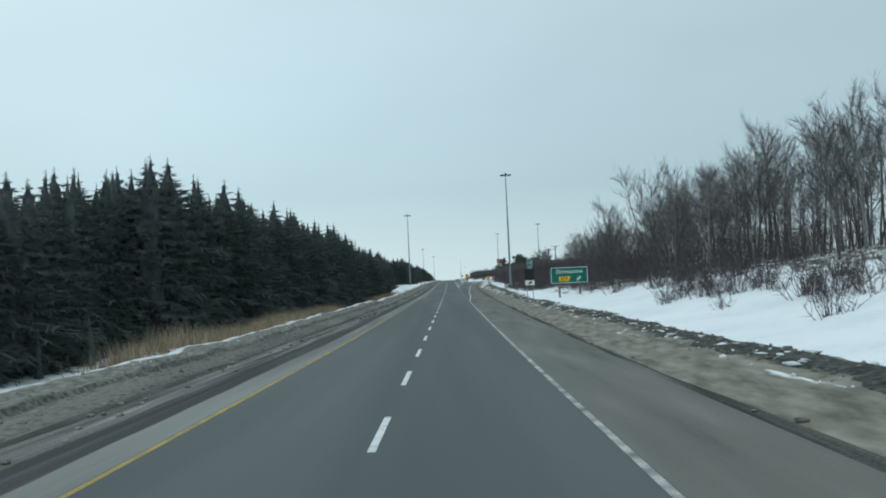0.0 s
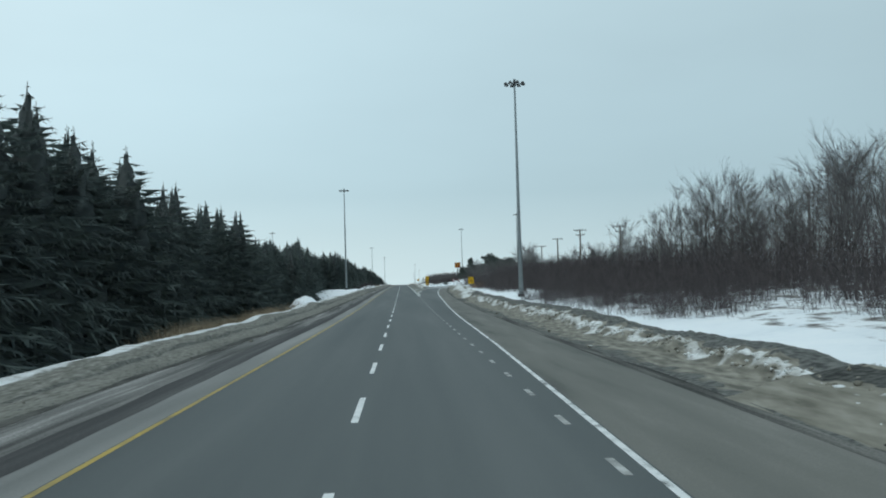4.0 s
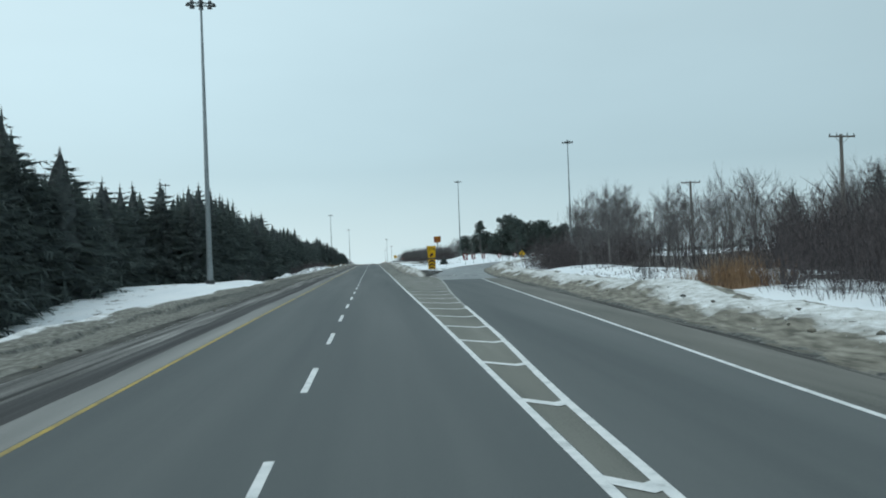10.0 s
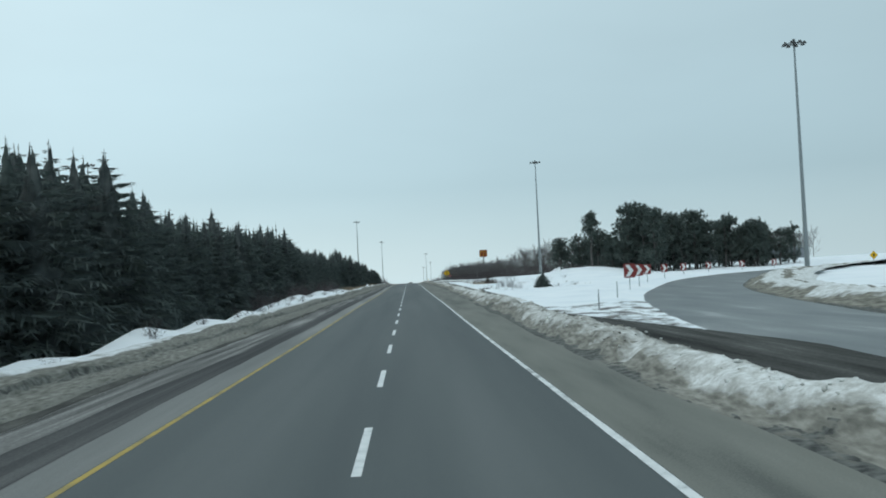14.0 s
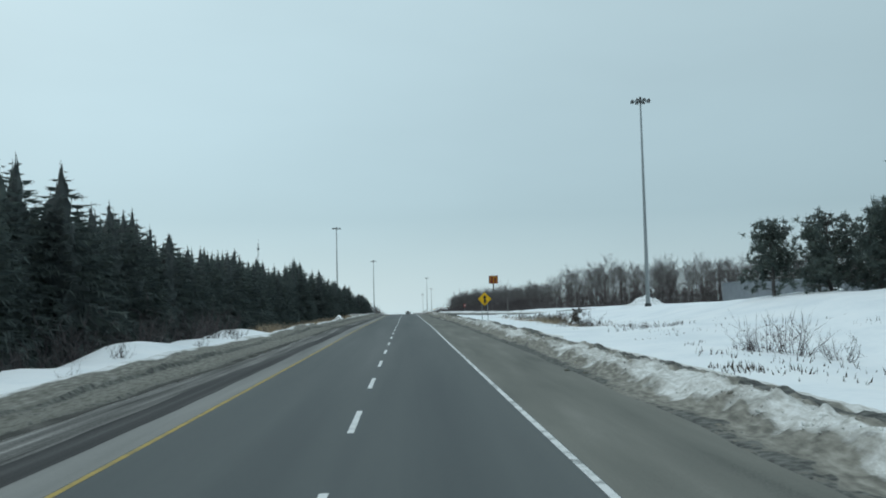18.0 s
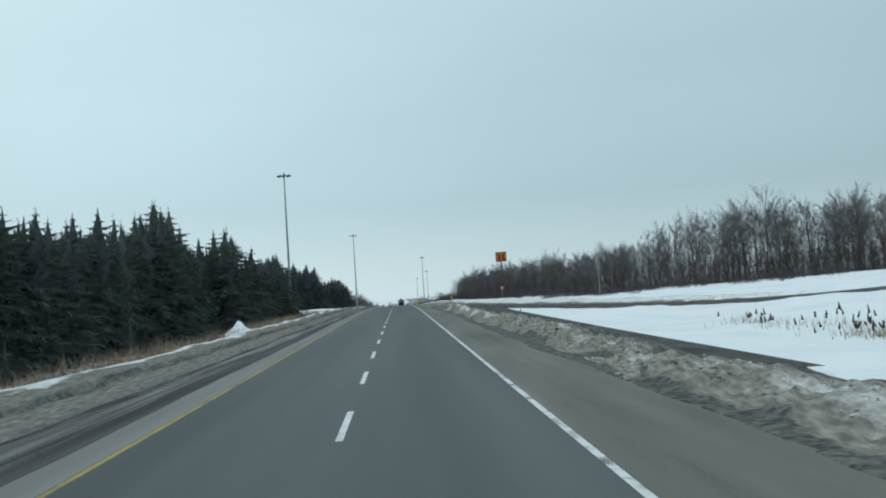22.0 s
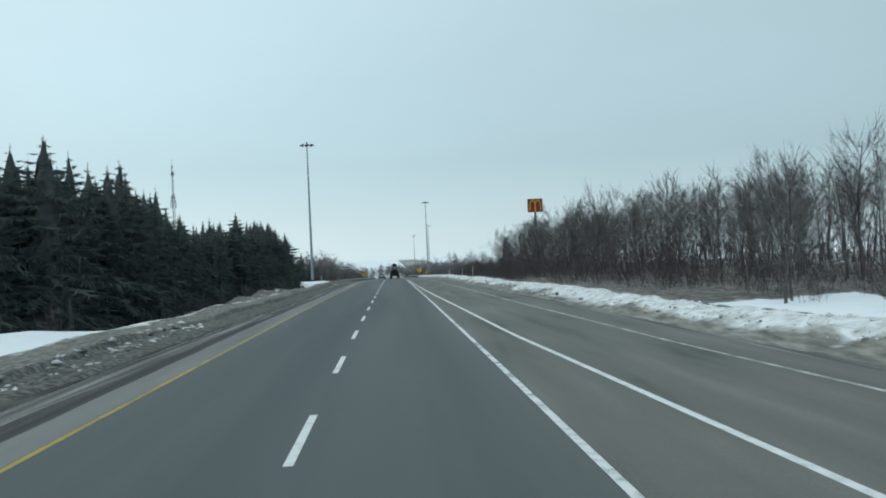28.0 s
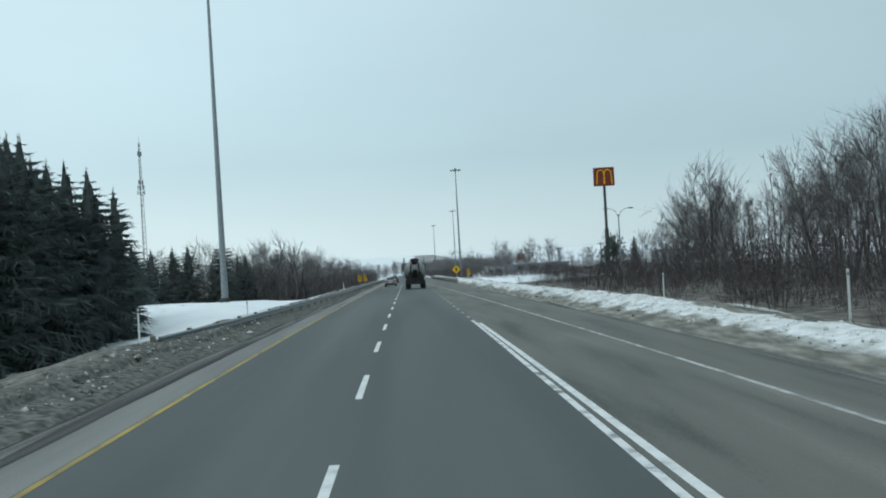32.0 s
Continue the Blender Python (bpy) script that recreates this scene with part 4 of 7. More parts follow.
RIGHT_PROFILE = [(0, -0.04, 1.7), (0.15, 0.03, 1.7), (0.5, 0.04, 1.6), (0.85, 0.05, 1.25), (1.2, 0.07, 1.0), (1.8, 0.16, .95), (2.05, 0.3, .6), (2.35, 0.46, .34), (2.55, 0.51, .5), (2.7, 0.52, 1.6), (3.5, 0.6, 1.9), (4.25, 0.66, 1.9), (4.4, 0.62, .3), (4.7, 0.58, 0), (6.2, 0.3, 0)]
SHEET_PROFILE = [(0, 0.0, 1.7), (0.15, 0.05, 1.6), (0.4, 0.08, 1.2), (0.8, 0.2, .9), (1.2, 0.38, .66), (1.6, 0.52, .46), (2.2, 0.62, .3), (3.0, 0.64, .12), (3.4, 0.6, .3), (3.65, 0.57, 1.4), (3.95, 0.53, 1.4), (4.15, 0.5, .3), (4.8, 0.42, 0), (6.2, 0.25, 0)]
FIELD_PROFILE = [(0, -0.06, 1.6), (0.15, 0.03, 1.6), (0.4, 0.045, 1.55), (0.7, 0.06, 1.2), (0.85, 0.13, .85), (1.1, 0.28, .5), (1.5, 0.37, .26), (1.95, 0.37, .26), (2.3, 0.33, .5), (2.5, 0.31, 1.5), (3.0, 0.28, 1.75), (3.3, 0.24, 1.2), (3.5, 0.22, .2), (5.0, 0.1, 0)]
GORE_PROFILE = [(0, -0.06, 1.7), (0.15, 0.03, 1.7), (0.45, 0.045, 1.65), (0.8, 0.06, 1.4), (0.95, 0.12, .95), (1.15, 0.25, .66), (1.4, 0.41, .46), (1.75, 0.48, .26), (2.05, 0.44, .36), (2.25, 0.4, 1.3), (2.5, 0.34, 1.75), (3.6, 0.14, 1.75), (4.2, 0.06, 1.75), (4.4, 0.05, 1.3), (5.0, 0.0, 1)]
NOSE_PROFILE = [(0, -0.06, 1.7), (0.15, 0.03, 1.7), (0.5, 0.05, 1.5), (0.65, 0.1, 1.0), (0.9, 0.32, .62), (1.25, 0.57, .44), (1.65, 0.67, .4), (2.1, 0.51, .6), (2.5, 0.24, 1.4), (2.9, 0.1, 1.8), (3.7, 0.04, 1.8), (4.3, 0.0, 1.6)]
CLEAN_PROFILE = [(0, 0, 1.2), (0.25, 0.06, .7), (0.6, 0.24, .25), (1.2, 0.44, .05), (2.2, 0.5, .0), (3.4, 0.46, .05), (3.8, 0.4, 1.2), (4.2, 0.34, .5), (5.0, 0.25, 0), (6.0, 0.15, 0)]
WHITE_PROFILE = [(0, 0, 1.2), (0.3, 0.05, .9), (0.7, 0.2, .6), (1.1, 0.34, .36), (1.6, 0.46, .1), (2.1, 0.5, .04), (2.5, 0.46, .3), (2.9, 0.38, 1.0), (3.4, 0.34, 1.45), (4.0, 0.3, 1.45), (4.5, 0.24, .8), (5.2, 0.12, .5), (6.0, 0.0, .4)]
ys = np.arange(-88, 1200, 4.0)
left_grime = lambda y: np.interp(y, [-90, 100, 150, 330, 356, 385, 400, 640, 690, 770, 785, 800, 836, 850, 900, 925, 1200], [0.12, 0.12, 0.0, 0.0, 0.6, 0.6, 0.0, 0.0, 0.0, 0.05, 0.6, 0.4, 0.35, 0.6, 0.65, 0.8, 0.8])
bank("snow_bank_left", [(float(LEFT_FOOT(y)), y) for y in ys], -1, LEFT_SHADED_PROFILE, "low ridge of dirty ploughed snow with a thin white rim", seed=1, mat=GREY_BANK, step=0.8, coarse=0.42, long=4.0, ragged=0.1, grime=left_grime,
     swell=lambda y: np.interp(y, [-90, 340, 360, 385, 400, 765, 785, 835, 860, 925, 945, 1200], [0, 0, -0.25, -0.25, 0, 0, 0, 0, -0.1, 0.1, -0.5, -0.55]))
bank("snow_bank_right", [(float(FOOT_A(y)), y) for y in np.arange(-88, 135, 4.0)], 1, SAND_PROFILE, "smooth snow bank tan with road sand", seed=2, mat=SAND_BANK, coarse=0.22, step=0.35, ragged=0.2)
bank("snow_bank_exit", [(float(FOOT_A(y)), y) for y in np.arange(126, 272, 4.0)], 1, RIGHT_PROFILE, "ploughed snow bank soiled with road sand", seed=6, taper=(14, 10), coarse=0.7, mat=EXIT_BANK, step=0.3, clumps=0.4, ragged=0.3)
curve = [(float(FOOT_A(y)), float(y), rz(y)) for y in np.arange(240, 365, 4.0)] + [(float(p[0]), float(p[1]), float(z)) for p, z in zip(RR[::3], RZ[::3]) if p[1] > 379]
run = np.concatenate([[0], np.cumsum([math.hypot(b[0] - a[0], b[1] - a[1]) for a, b in zip(curve, curve[1:])])])
bank("snow_bank_ramp", [c[:2] for c in curve], 1, SHEET_PROFILE, "thick white snow bank with a sandy foot round the exit ramp", seed=3, taper=(10, 0), zbase=np.interp(np.linspace(0, run[-1], 300), run, [c[2] for c in curve]),
     mat=EXIT_BANK, coarse=0.6, clumps=0.3, step=0.35, ragged=0.25)
bank("snow_bank_nose", [(float(FOOT_B(y)) - 0.75, y) for y in np.arange(386, 477, 4.0)], 1, NOSE_PROFILE, "narrow grey snow ridge between road and ramp", seed=7, taper=(18, 4), step=0.3, mat=GORE_BANK, coarse=0.8, clumps=0.3, ragged=0.18)
bank("snow_bank_field", [(float(FOOT_B(y)) - 0.6, y) for y in np.arange(466, 649, 4.0)], 1, FIELD_PROFILE, "low bank of crumbly snow with a dark crust behind", seed=9, taper=(8, 6), step=0.25, mat=GORE_BANK, clumps=0.62, coarse=1.0, ragged=0.16,
     grime=lambda y: np.interp(y, [466, 560, 600, 650], [0.05, 0.05, 0.2, 0.3]))
bank("snow_bank_gore", [(float(FOOT_B(y)) - float(np.interp(y, [690, 725], [0.7, 1.0])), y) for y in np.arange(640, 757, 4.0)], 1, GORE_PROFILE, "ridge of coarse dirty snow with a white crest", seed=4, taper=(6, 30), step=0.22, mat=GORE_BANK, clumps=0.55, coarse=1.0, ragged=0.2,
     grime=lambda y: np.interp(y, [640, 670, 705, 720], [0.3, 0.3, 0.12, 0.14]))
mr = MR[::-1]
bank("snow_bank_entry", [tuple(q) for q in mr[60::4]] + [(float(FOOT_C(y)), y) for y in (762, 766, 770)], 1, CLEAN_PROFILE, "clean white snow bank round the entry ramp", seed=8, coarse=0.5, mat=MERGE_BANK)
bank("snow_bank_merge", [(float(FOOT_C(y)), y) for y in np.arange(764, 1200, 4.0)], 1, WHITE_PROFILE, "thick white snow bank soiled at its foot", seed=5, clumps=0.12, coarse=0.6, mat=MERGE_BANK, step=0.5, ragged=0.15)


def chunks(bank_name, n, u0, u1, size, seed, label, y0=-1e9, y1=1e9, tint=-0.12, form=(1, 1.2, 0.8)):
    """Broken lumps of old snow that lie on a bank between two distances from its foot."""
    X, Y, Z, u, dirt, mat = BANKS[bank_name]
    r = np.random.default_rng(seed)
    rows = np.where((Y[:, 0] > y0) & (Y[:, 0] < y1))[0]
    i, j = r.choice(rows, n), r.choice(np.where((u > u0) & (u < u1))[0], n)
    ico = bmesh.new()
    bmesh.ops.create_icosphere(ico, subdivisions=1, radius=1)
    iv = np.array([v.co[:] for v in ico.verts])
    fi = np.array([[v.index for v in f.verts] for f in ico.faces])
    ico.free()
    k = len(iv)
    s = size * (0.35 + 0.65 * r.uniform(0, 1, n) ** 2 + 0.35 * (r.uniform(0, 1, n) > 0.985))
    V = iv[None] * (1 + r.normal(0, 0.34, (n, k, 1))) * (s[:, None] * r.uniform(0.7, 1.4, (n, 3)) * list(form))[:, None, :]
    a = (r.uniform(0, 2 * np.pi, n) if form[1] < 2 else r.normal(0, 0.35, n))[:, None]
    V = np.stack([V[..., 0] * np.cos(a) - V[..., 1] * np.sin(a), V[..., 0] * np.sin(a) + V[..., 1] * np.cos(a), V[..., 2]], 2)
    c = np.stack([X[i, j] + r.normal(0, 0.08, n), Y[i, j] + r.uniform(-0.25, 0.25, n), Z[i, j] - s * 0.1], 1)
    V = V + c[:, None, :]
    F = fi[None] + (np.arange(n) * k)[:, None, None]
    d = np.clip(np.repeat(np.minimum(dirt[i, j], 1.0) + tint + r.normal(0, 0.16, n), k), 0, 1.2)
    tagged(new("snow_chunks", mesh_np("snow_chunks", V.reshape(-1, 3), F.reshape(-1, 3), mat, d)), label, "snow chunks", kind="stuff")


chunks("snow_bank_exit", 2600, 1.9, 2.8, 0.07, 41, "crumbled lumps of old snow on the bank beside the exit lane")
chunks("snow_bank_ramp", 1600, 1.0, 3.4, 0.06, 40, "crumbled lumps of snow on the bank round the exit ramp", y1=420)
chunks("snow_bank_nose", 700, 0.9, 2.2, 0.06, 42, "crumbled lumps of snow on the ridge before the ramp")
chunks("snow_bank_field", 2400, 1.1, 2.4, 0.055, 43, "crumbled lumps of snow on the bank beside the field")
chunks("snow_bank_gore", 2000, 1.2, 2.3, 0.055, 44, "crumbled lumps of white snow on the ridge before the entry ramp", tint=-0.25)
chunks("snow_bank_gore", 2200, 1.05, 2.9, 0.085, 51, "broken teeth of old snow at the end of the ridge", y0=708, tint=0.1)
chunks("snow_bank_merge", 4200, 0.8, 2.4, 0.07, 45, "crumbled lumps of snow on the bank beside the merging lane", y1=1010, tint=-0.2)
chunks("snow_bank_right", 1500, 1.3, 3.1, 0.08, 46, "dark lumps and crusts of old snow on the sandy bank", tint=-0.1)
chunks("snow_bank_right", 240, 1.9, 3.0, 0.17, 50, "white slabs of snow on the dark crust of the bank", y0=-10, y1=120, tint=-1.0, form=(0.8, 2.2, 0.35))
chunks("snow_bank_left", 230, 0.5, 1.5, 0.16, 47, "broken slabs of snow on the grey verge", y0=782, y1=824, tint=-0.5, form=(0.8, 2.2, 0.42))
chunks("snow_bank_left", 900, 0.6, 2.3, 0.07, 48, "lumps of grey snow on the verge", y0=-20, y1=135, tint=-0.2)
chunks("snow_bank_left", 900, 0.6, 2.3, 0.09, 49, "lumps of gravel and grey snow on the verge", y0=890, y1=940, tint=-0.35)


def wavy(x, amp, k):
    """A line at x with slow irregular waves."""
    return lambda y: x + amp * (np.sin(y * 0.21 * k) * 0.5 + np.sin(y * 0.083 * k + 1.3) + 0.4 * np.sin(y * 0.67 * k + 0.5))


W0, W_, W3 = wavy(-4.55, 0.04, 1.7), wavy(0.0, 0.11, 1.2), lambda y: LEFT_FOOT(y) - 0.2
W1, W2 = lambda y: W0(y) + (LEFT_FOOT(y) - W0(y)) * 0.36 + W_(y), lambda y: W0(y) + (LEFT_FOOT(y) - W0(y)) * 0.86 + W_(y * 1.3 + 40)
tagged(new("verge_wet", strip("verge_wet", W0, W1, -90, 1600, WET, lift=0.004, cols=3, step=1.5)), "dark wet strip beside the paved shoulder", "verge", kind="structure")
tagged(new("verge_left", strip("verge_left", W1, W2, -90, 1600, VERGE, lift=-0.01, cols=5, step=1.5)), "grey gravel verge streaked by slush", "verge", kind="structure")
tagged(new("verge_crust", strip("verge_crust", W2, W3, -90, 1600, CRUST, lift=-0.008, cols=4, step=1.5)), "dark gritty crust at the foot of the snow bank", "verge", kind="structure")
gore_x = lambda y: np.interp(y, RL[:, 1], RL[:, 0]) + 0.1
tagged(new("gore_gravel", strip("gore_gravel", lambda y: FOOT_B(y) + 0.4, lambda y: np.minimum(gore_x(y) + np.interp(y, [384, 390, 396, 403, 430, 447], [-0.4, -0.3, 0.2, 0.8, 0.8, 0.4]) + 0.08 * np.sin(y * 0.47 + 1), FOOT_B(y) + np.interp(y, [384, 390, 396, 402, 410, 425, 440, 447], [0.42, 1.2, 3.0, 5.5, 7, 6, 4, 3])), 384, 447, GORE_GRAVEL, lift=0.03, cols=6, step=0.8)), "dark wet gravel between the road and the ramp", "verge", kind="structure")
tagged(new("merge_gravel", strip("merge_gravel", lambda y: FOOT_B(y) + 2.3, lambda y: np.minimum(np.interp(y, ML[::-1, 1], ML[::-1, 0]) + 0.05, FOOT_B(y) + np.interp(y, [640, 700, 730, 757], [4.3, 5.2, 6.5, 7])), 640, 757, GRAVEL, lift=0.01, cols=6, step=1.5)), "dark slushy gravel between the road and the entry ramp", "verge", kind="structure")
tagged(new("verge_right", strip("verge_right", lambda y: FOOT_A(y) - 0.42, lambda y: FOOT_A(y) + 0.25, -90, 372, VERGE_DARK, lift=-0.015, cols=3)), "wet dark gravel verge", "verge", kind="structure")
tagged(new("verge_gore", strip("verge_gore", lambda y: FOOT_B(y) - 0.5, lambda y: FOOT_B(y) + 0.25, 403, 758, VERGE_DARK, lift=-0.015, cols=3)), "wet dark gravel verge", "verge", kind="structure")
tagged(new("verge_merge", strip("verge_merge", lambda y: FOOT_C(y) - 0.3, lambda y: FOOT_C(y) + 0.25, 758, 1600, VERGE, lift=-0.015, cols=3)), "wet dark gravel verge", "verge", kind="structure")


# ---- high lighting masts ----
def light_mast(x, y, label, tall=30.3):
    mast = thing("light_mast", x, y, float(ground_z(x, y)) - 0.1, 0, label, "light mast", "high lighting masts")
    top = rz(y) + tall - (float(ground_z(x, y)) - 0.1)
    bm = bmesh.new()
    rod(bm, (0, 0, 0), (0, 0, 0.5), 0.5, 0.45, 12)
    part("footing", bm, DARK_STEEL, mast)
    bm = bmesh.new()
    rod(bm, (0, 0, 0.3), (0, 0, 2.2), 0.33, 0.32, 12)
    rod(bm, (0, 0, 2.2), (0, 0, top), 0.30, 0.11, 12)
    part("pole", bm, GALVANIZED, mast, "tapered galvanized pole")
    bm = bmesh.new()
    box(bm, (0.26, 0.06, 0.7), (0, -0.33, 1.3), 0.02)
    part("hatch", bm, GALVANIZED, mast)
    bm = bmesh.new()
    for r in (0.55, 0.85):
        for i in range(16):
            a, b = radians(22.5 * i), radians(22.5 * (i + 1))
            rod(bm, (r * math.cos(a), r * math.sin(a), top - 0.35), (r * math.cos(b), r * math.sin(b), top - 0.35), 0.035, sides=5)
    for i in range(4):
        a = radians(90 * i + 45)
        rod(bm, (0, 0, top - 0.35), (0.85 * math.cos(a), 0.85 * math.sin(a), top - 0.35), 0.04, sides=5)
    rod(bm, (0, 0, top - 0.7), (0, 0, top + 0.25), 0.2, 0.16, 8)
    part("ring", bm, DARK_STEEL, mast)
    for i in range(8):
        a = radians(45 * i + 10)
        c, s = math.cos(a), math.sin(a)
        bm = bmesh.new()
        rod(bm, (0.8 * c, 0.8 * s, top - 0.38), (1.15 * c, 1.15 * s, top - 0.42), 0.045, sides=6)
        rod(bm, (1.3 * c, 1.3 * s, top - 0.52), (1.3 * c, 1.3 * s, top - 0.2), 0.3, 0.14, 10)
        part("luminaire", bm, DARK_STEEL, mast)
    return mast


for x, y, l, *tall in ((-15.8, 380.3, "tall galvanized light mast on the snow beside the spruces"), (-22.4, 814.3, "tall galvanized light mast at the end of the spruces"),
                (-15.9, 979.4, "tall galvanized light mast on a snow mound by the guard rail"), (17.4, 237.2, "tall galvanized light mast behind the snow bank"),
                (53.3, 513.1, "tall galvanized light mast inside the ramp's bend", 31.3), (36.7, 638.6, "tall galvanized light mast in the snowfield", 32.3),
                (16.0, 1145.0, "tall galvanized light mast far down the highway"), (24.0, 1316.0, "distant tall light mast"), (18.5, 1441.0, "distant tall light mast"),
                (-68.2, 594.2, "tall light mast behind the spruce wood")):
    light_mast(x, y, l, *tall)


# ---- signs ----
def post(parent, x, z0, z1, kind="steel", name="post", y=0.03):
    bm = bmesh.new()
    if kind == "timber":
        box(bm, (0.2, 0.2, z1 - z0), (x, y + 0.11, (z0 + z1) / 2), 0.012)
    else:   # a flanged steel channel
        box(bm, (0.07, 0.012, z1 - z0), (x, y, (z0 + z1) / 2))
        box(bm, (0.012, 0.045, z1 - z0), (x - 0.029, y + 0.028, (z0 + z1) / 2))
        box(bm, (0.012, 0.045, z1 - z0), (x + 0.029, y + 0.028, (z0 + z1) / 2))
    return part(name, bm, BOARD_WOOD if kind == "timber" else GALVANIZED, parent)


def panel(parent, outline, mat, y=0.0, depth=0.02, name="panel", at=(0, 0), label=""):
    return part(name, moved(plate(bmesh.new(), outline, depth), (at[0], y, at[1])), mat, parent, label)


def arrow_outline(size, shaft=0.16, head=0.5):
    h = size / 2
    return [(-shaft * size / 2, -h), (-shaft * size / 2, h - head * size * 0.75), (-head * size / 2, h - head * size * 0.75), (0, h),
            (head * size / 2, h - head * size * 0.75), (shaft * size / 2, h - head * size * 0.75), (shaft * size / 2, -h)]


def spun(outline, degrees):
    c, s = math.cos(radians(degrees)), math.sin(radians(degrees))
    return [(x * c - z * s, x * s + z * c) for x, z in outline]


# exit direction sign
g = thing("direction_sign", 15.75, 107.7, None, 0, "green exit direction sign with white lettering on two timber posts", "road sign")
base = rz(107.7) - g.location.z
for dx in (-1.25, 1.25):
    post(g, dx, -0.3, base + 3.5, "timber")
zc = base + 2.74
panel(g, rounded(4.46, 1.9, 0.16), SIGN_WHITE, 0.0, name="border")
panel(g, rounded(4.34, 1.78, 0.12), SIGN_GREEN, -0.006, name="panel", at=(0, 0))
for o in g.children:
    if o.name.startswith(("border", "panel")):
        o.location.z = zc
writing("Donnacona", 0.62, SIGN_WHITE, g, (0.02, -0.012, zc + 0.43), bold=0.004, wide=1.12)
panel(g, [(-1.28, -0.72), (-1.28, -0.16), (0.16, -0.16), (-0.06, -0.72)], SIGN_YELLOW, -0.012, name="exit_plate", at=(0, zc))
writing("274", 0.5, SIGN_BLACK, g, (-0.68, -0.02, zc - 0.44), bold=0.004, wide=1.1)
panel(g, spun(arrow_outline(0.66, 0.24, 0.62), -45), SIGN_WHITE, -0.012, name="arrow", at=(1.15, zc - 0.42))
for o in list(g.children):
    if o.name.startswith("post"):
        o.data.materials[0] = BOARD_WOOD

# route marker
g = thing("route_sign", 11.2, 110.6, None, 0, "route marker with green shield above a dark board and arrow", "road sign")
base = rz(110.6) - g.location.z
for dx in (-0.36, 0.36):
    post(g, dx, -0.3, base + 3.6)
panel(g, rounded(1.16, 1.36, 0.03), SIGN_BLACK, name="blank_board", at=(0, base + 3.02))
panel(g, rounded(1.16, 0.6, 0.03), SIGN_WHITE, name="arrow_plate", at=(0, base + 2.0))
panel(g, spun(arrow_outline(0.62, 0.26, 0.62), -52), SIGN_BLACK, -0.008, name="arrow", at=(0.05, base + 2.0))
panel(g, rounded(0.64, 0.98, 0.03), SIGN_WHITE, name="shield_plate", at=(0.08, base + 4.62))
panel(g, rounded(0.58, 0.92, 0.03), SIGN_GREEN, -0.006, name="shield", at=(0.08, base + 4.62))
writing("138", 0.42, SIGN_WHITE, g, (0.08, -0.012, base + 4.5), wide=0.9)
for i in range(3):
    panel(g, rounded(0.1, 0.14, 0.03), SIGN_WHITE, -0.012, 0.008, "emblem", (-0.1 + 0.18 * i, base + 4.95))
panel(g, rounded(0.64, 0.34, 0.03), SIGN_GREEN, -0.004, name="direction_plate", at=(0.08, base + 3.9))
writing("OUEST", 0.2, SIGN_WHITE, g, (0.08, -0.01, base + 3.9), bold=0.003, wide=0.85)
post(g, 0.08, base + 3.4, base + 5.0)

# advisory speed sign
g = thing("speed_sign", 12.85, 266.4, None, 0, "leaning yellow exit speed sign with black figures on a steel post", "road sign")
g.matrix_basis = g.matrix_basis @ pose(0, 0, 0, 0, -3, 0)
base = rz(266.4) - g.location.z
post(g, 0, -0.3, base + 3.1)
panel(g, rounded(0.94, 1.22, 0.05), SIGN_BLACK, name="border", at=(0, base + 2.4))
panel(g, rounded(0.90, 0.25, 0.03), SIGN_YELLOW, -0.006, name="panel", at=(0, base + 2.86))
panel(g, rounded(0.90, 0.91, 0.04), SIGN_YELLOW, -0.006, name="panel", at=(0, base + 2.26))
writing("SORTIE", 0.23, SIGN_BLACK, g, (0, -0.012, base + 2.86), bold=0.003)
writing("55", 0.66, SIGN_BLACK, g, (0, -0.012, base + 2.34), bold=0.008, wide=0.95)
writing("km/h", 0.24, SIGN_BLACK, g, (0, -0.012, base + 1.93), bold=0.003)

# exit number at the gore
g = thing("exit_sign", 8.85, 396.9, None, 0, "yellow exit number sign above a black and yellow chevron board", "road sign")
base = rz(396.9) - g.location.z
for dx in (-0.3, 0.3):
    post(g, dx, -0.3, base + 3.4)
def tapered(k):
    return [(-0.55 - k, 0.73 + k), (0.55 + k, 0.73 + k), (0.47 + k, -0.73 - k), (-0.47 - k, -0.73 - k)]
panel(g, tapered(0.03), SIGN_BLACK, name="border", at=(0, base + 2.9))
panel(g, tapered(0.0), SIGN_YELLOW, -0.006, name="panel", at=(0, base + 2.9))
writing("274", 0.58, SIGN_MAROON, g, (0, -0.012, base + 3.24), bold=0.005, wide=1.0)
panel(g, spun(arrow_outline(0.6, 0.42, 0.7), -48), SIGN_MAROON, -0.012, name="arrow", at=(0.0, base + 2.56))
panel(g, rounded(0.94, 1.3, 0.03), SIGN_YELLOW, name="chevron_board", at=(0, base + 1.37))
lo, hi = base + 0.73, base + 2.01
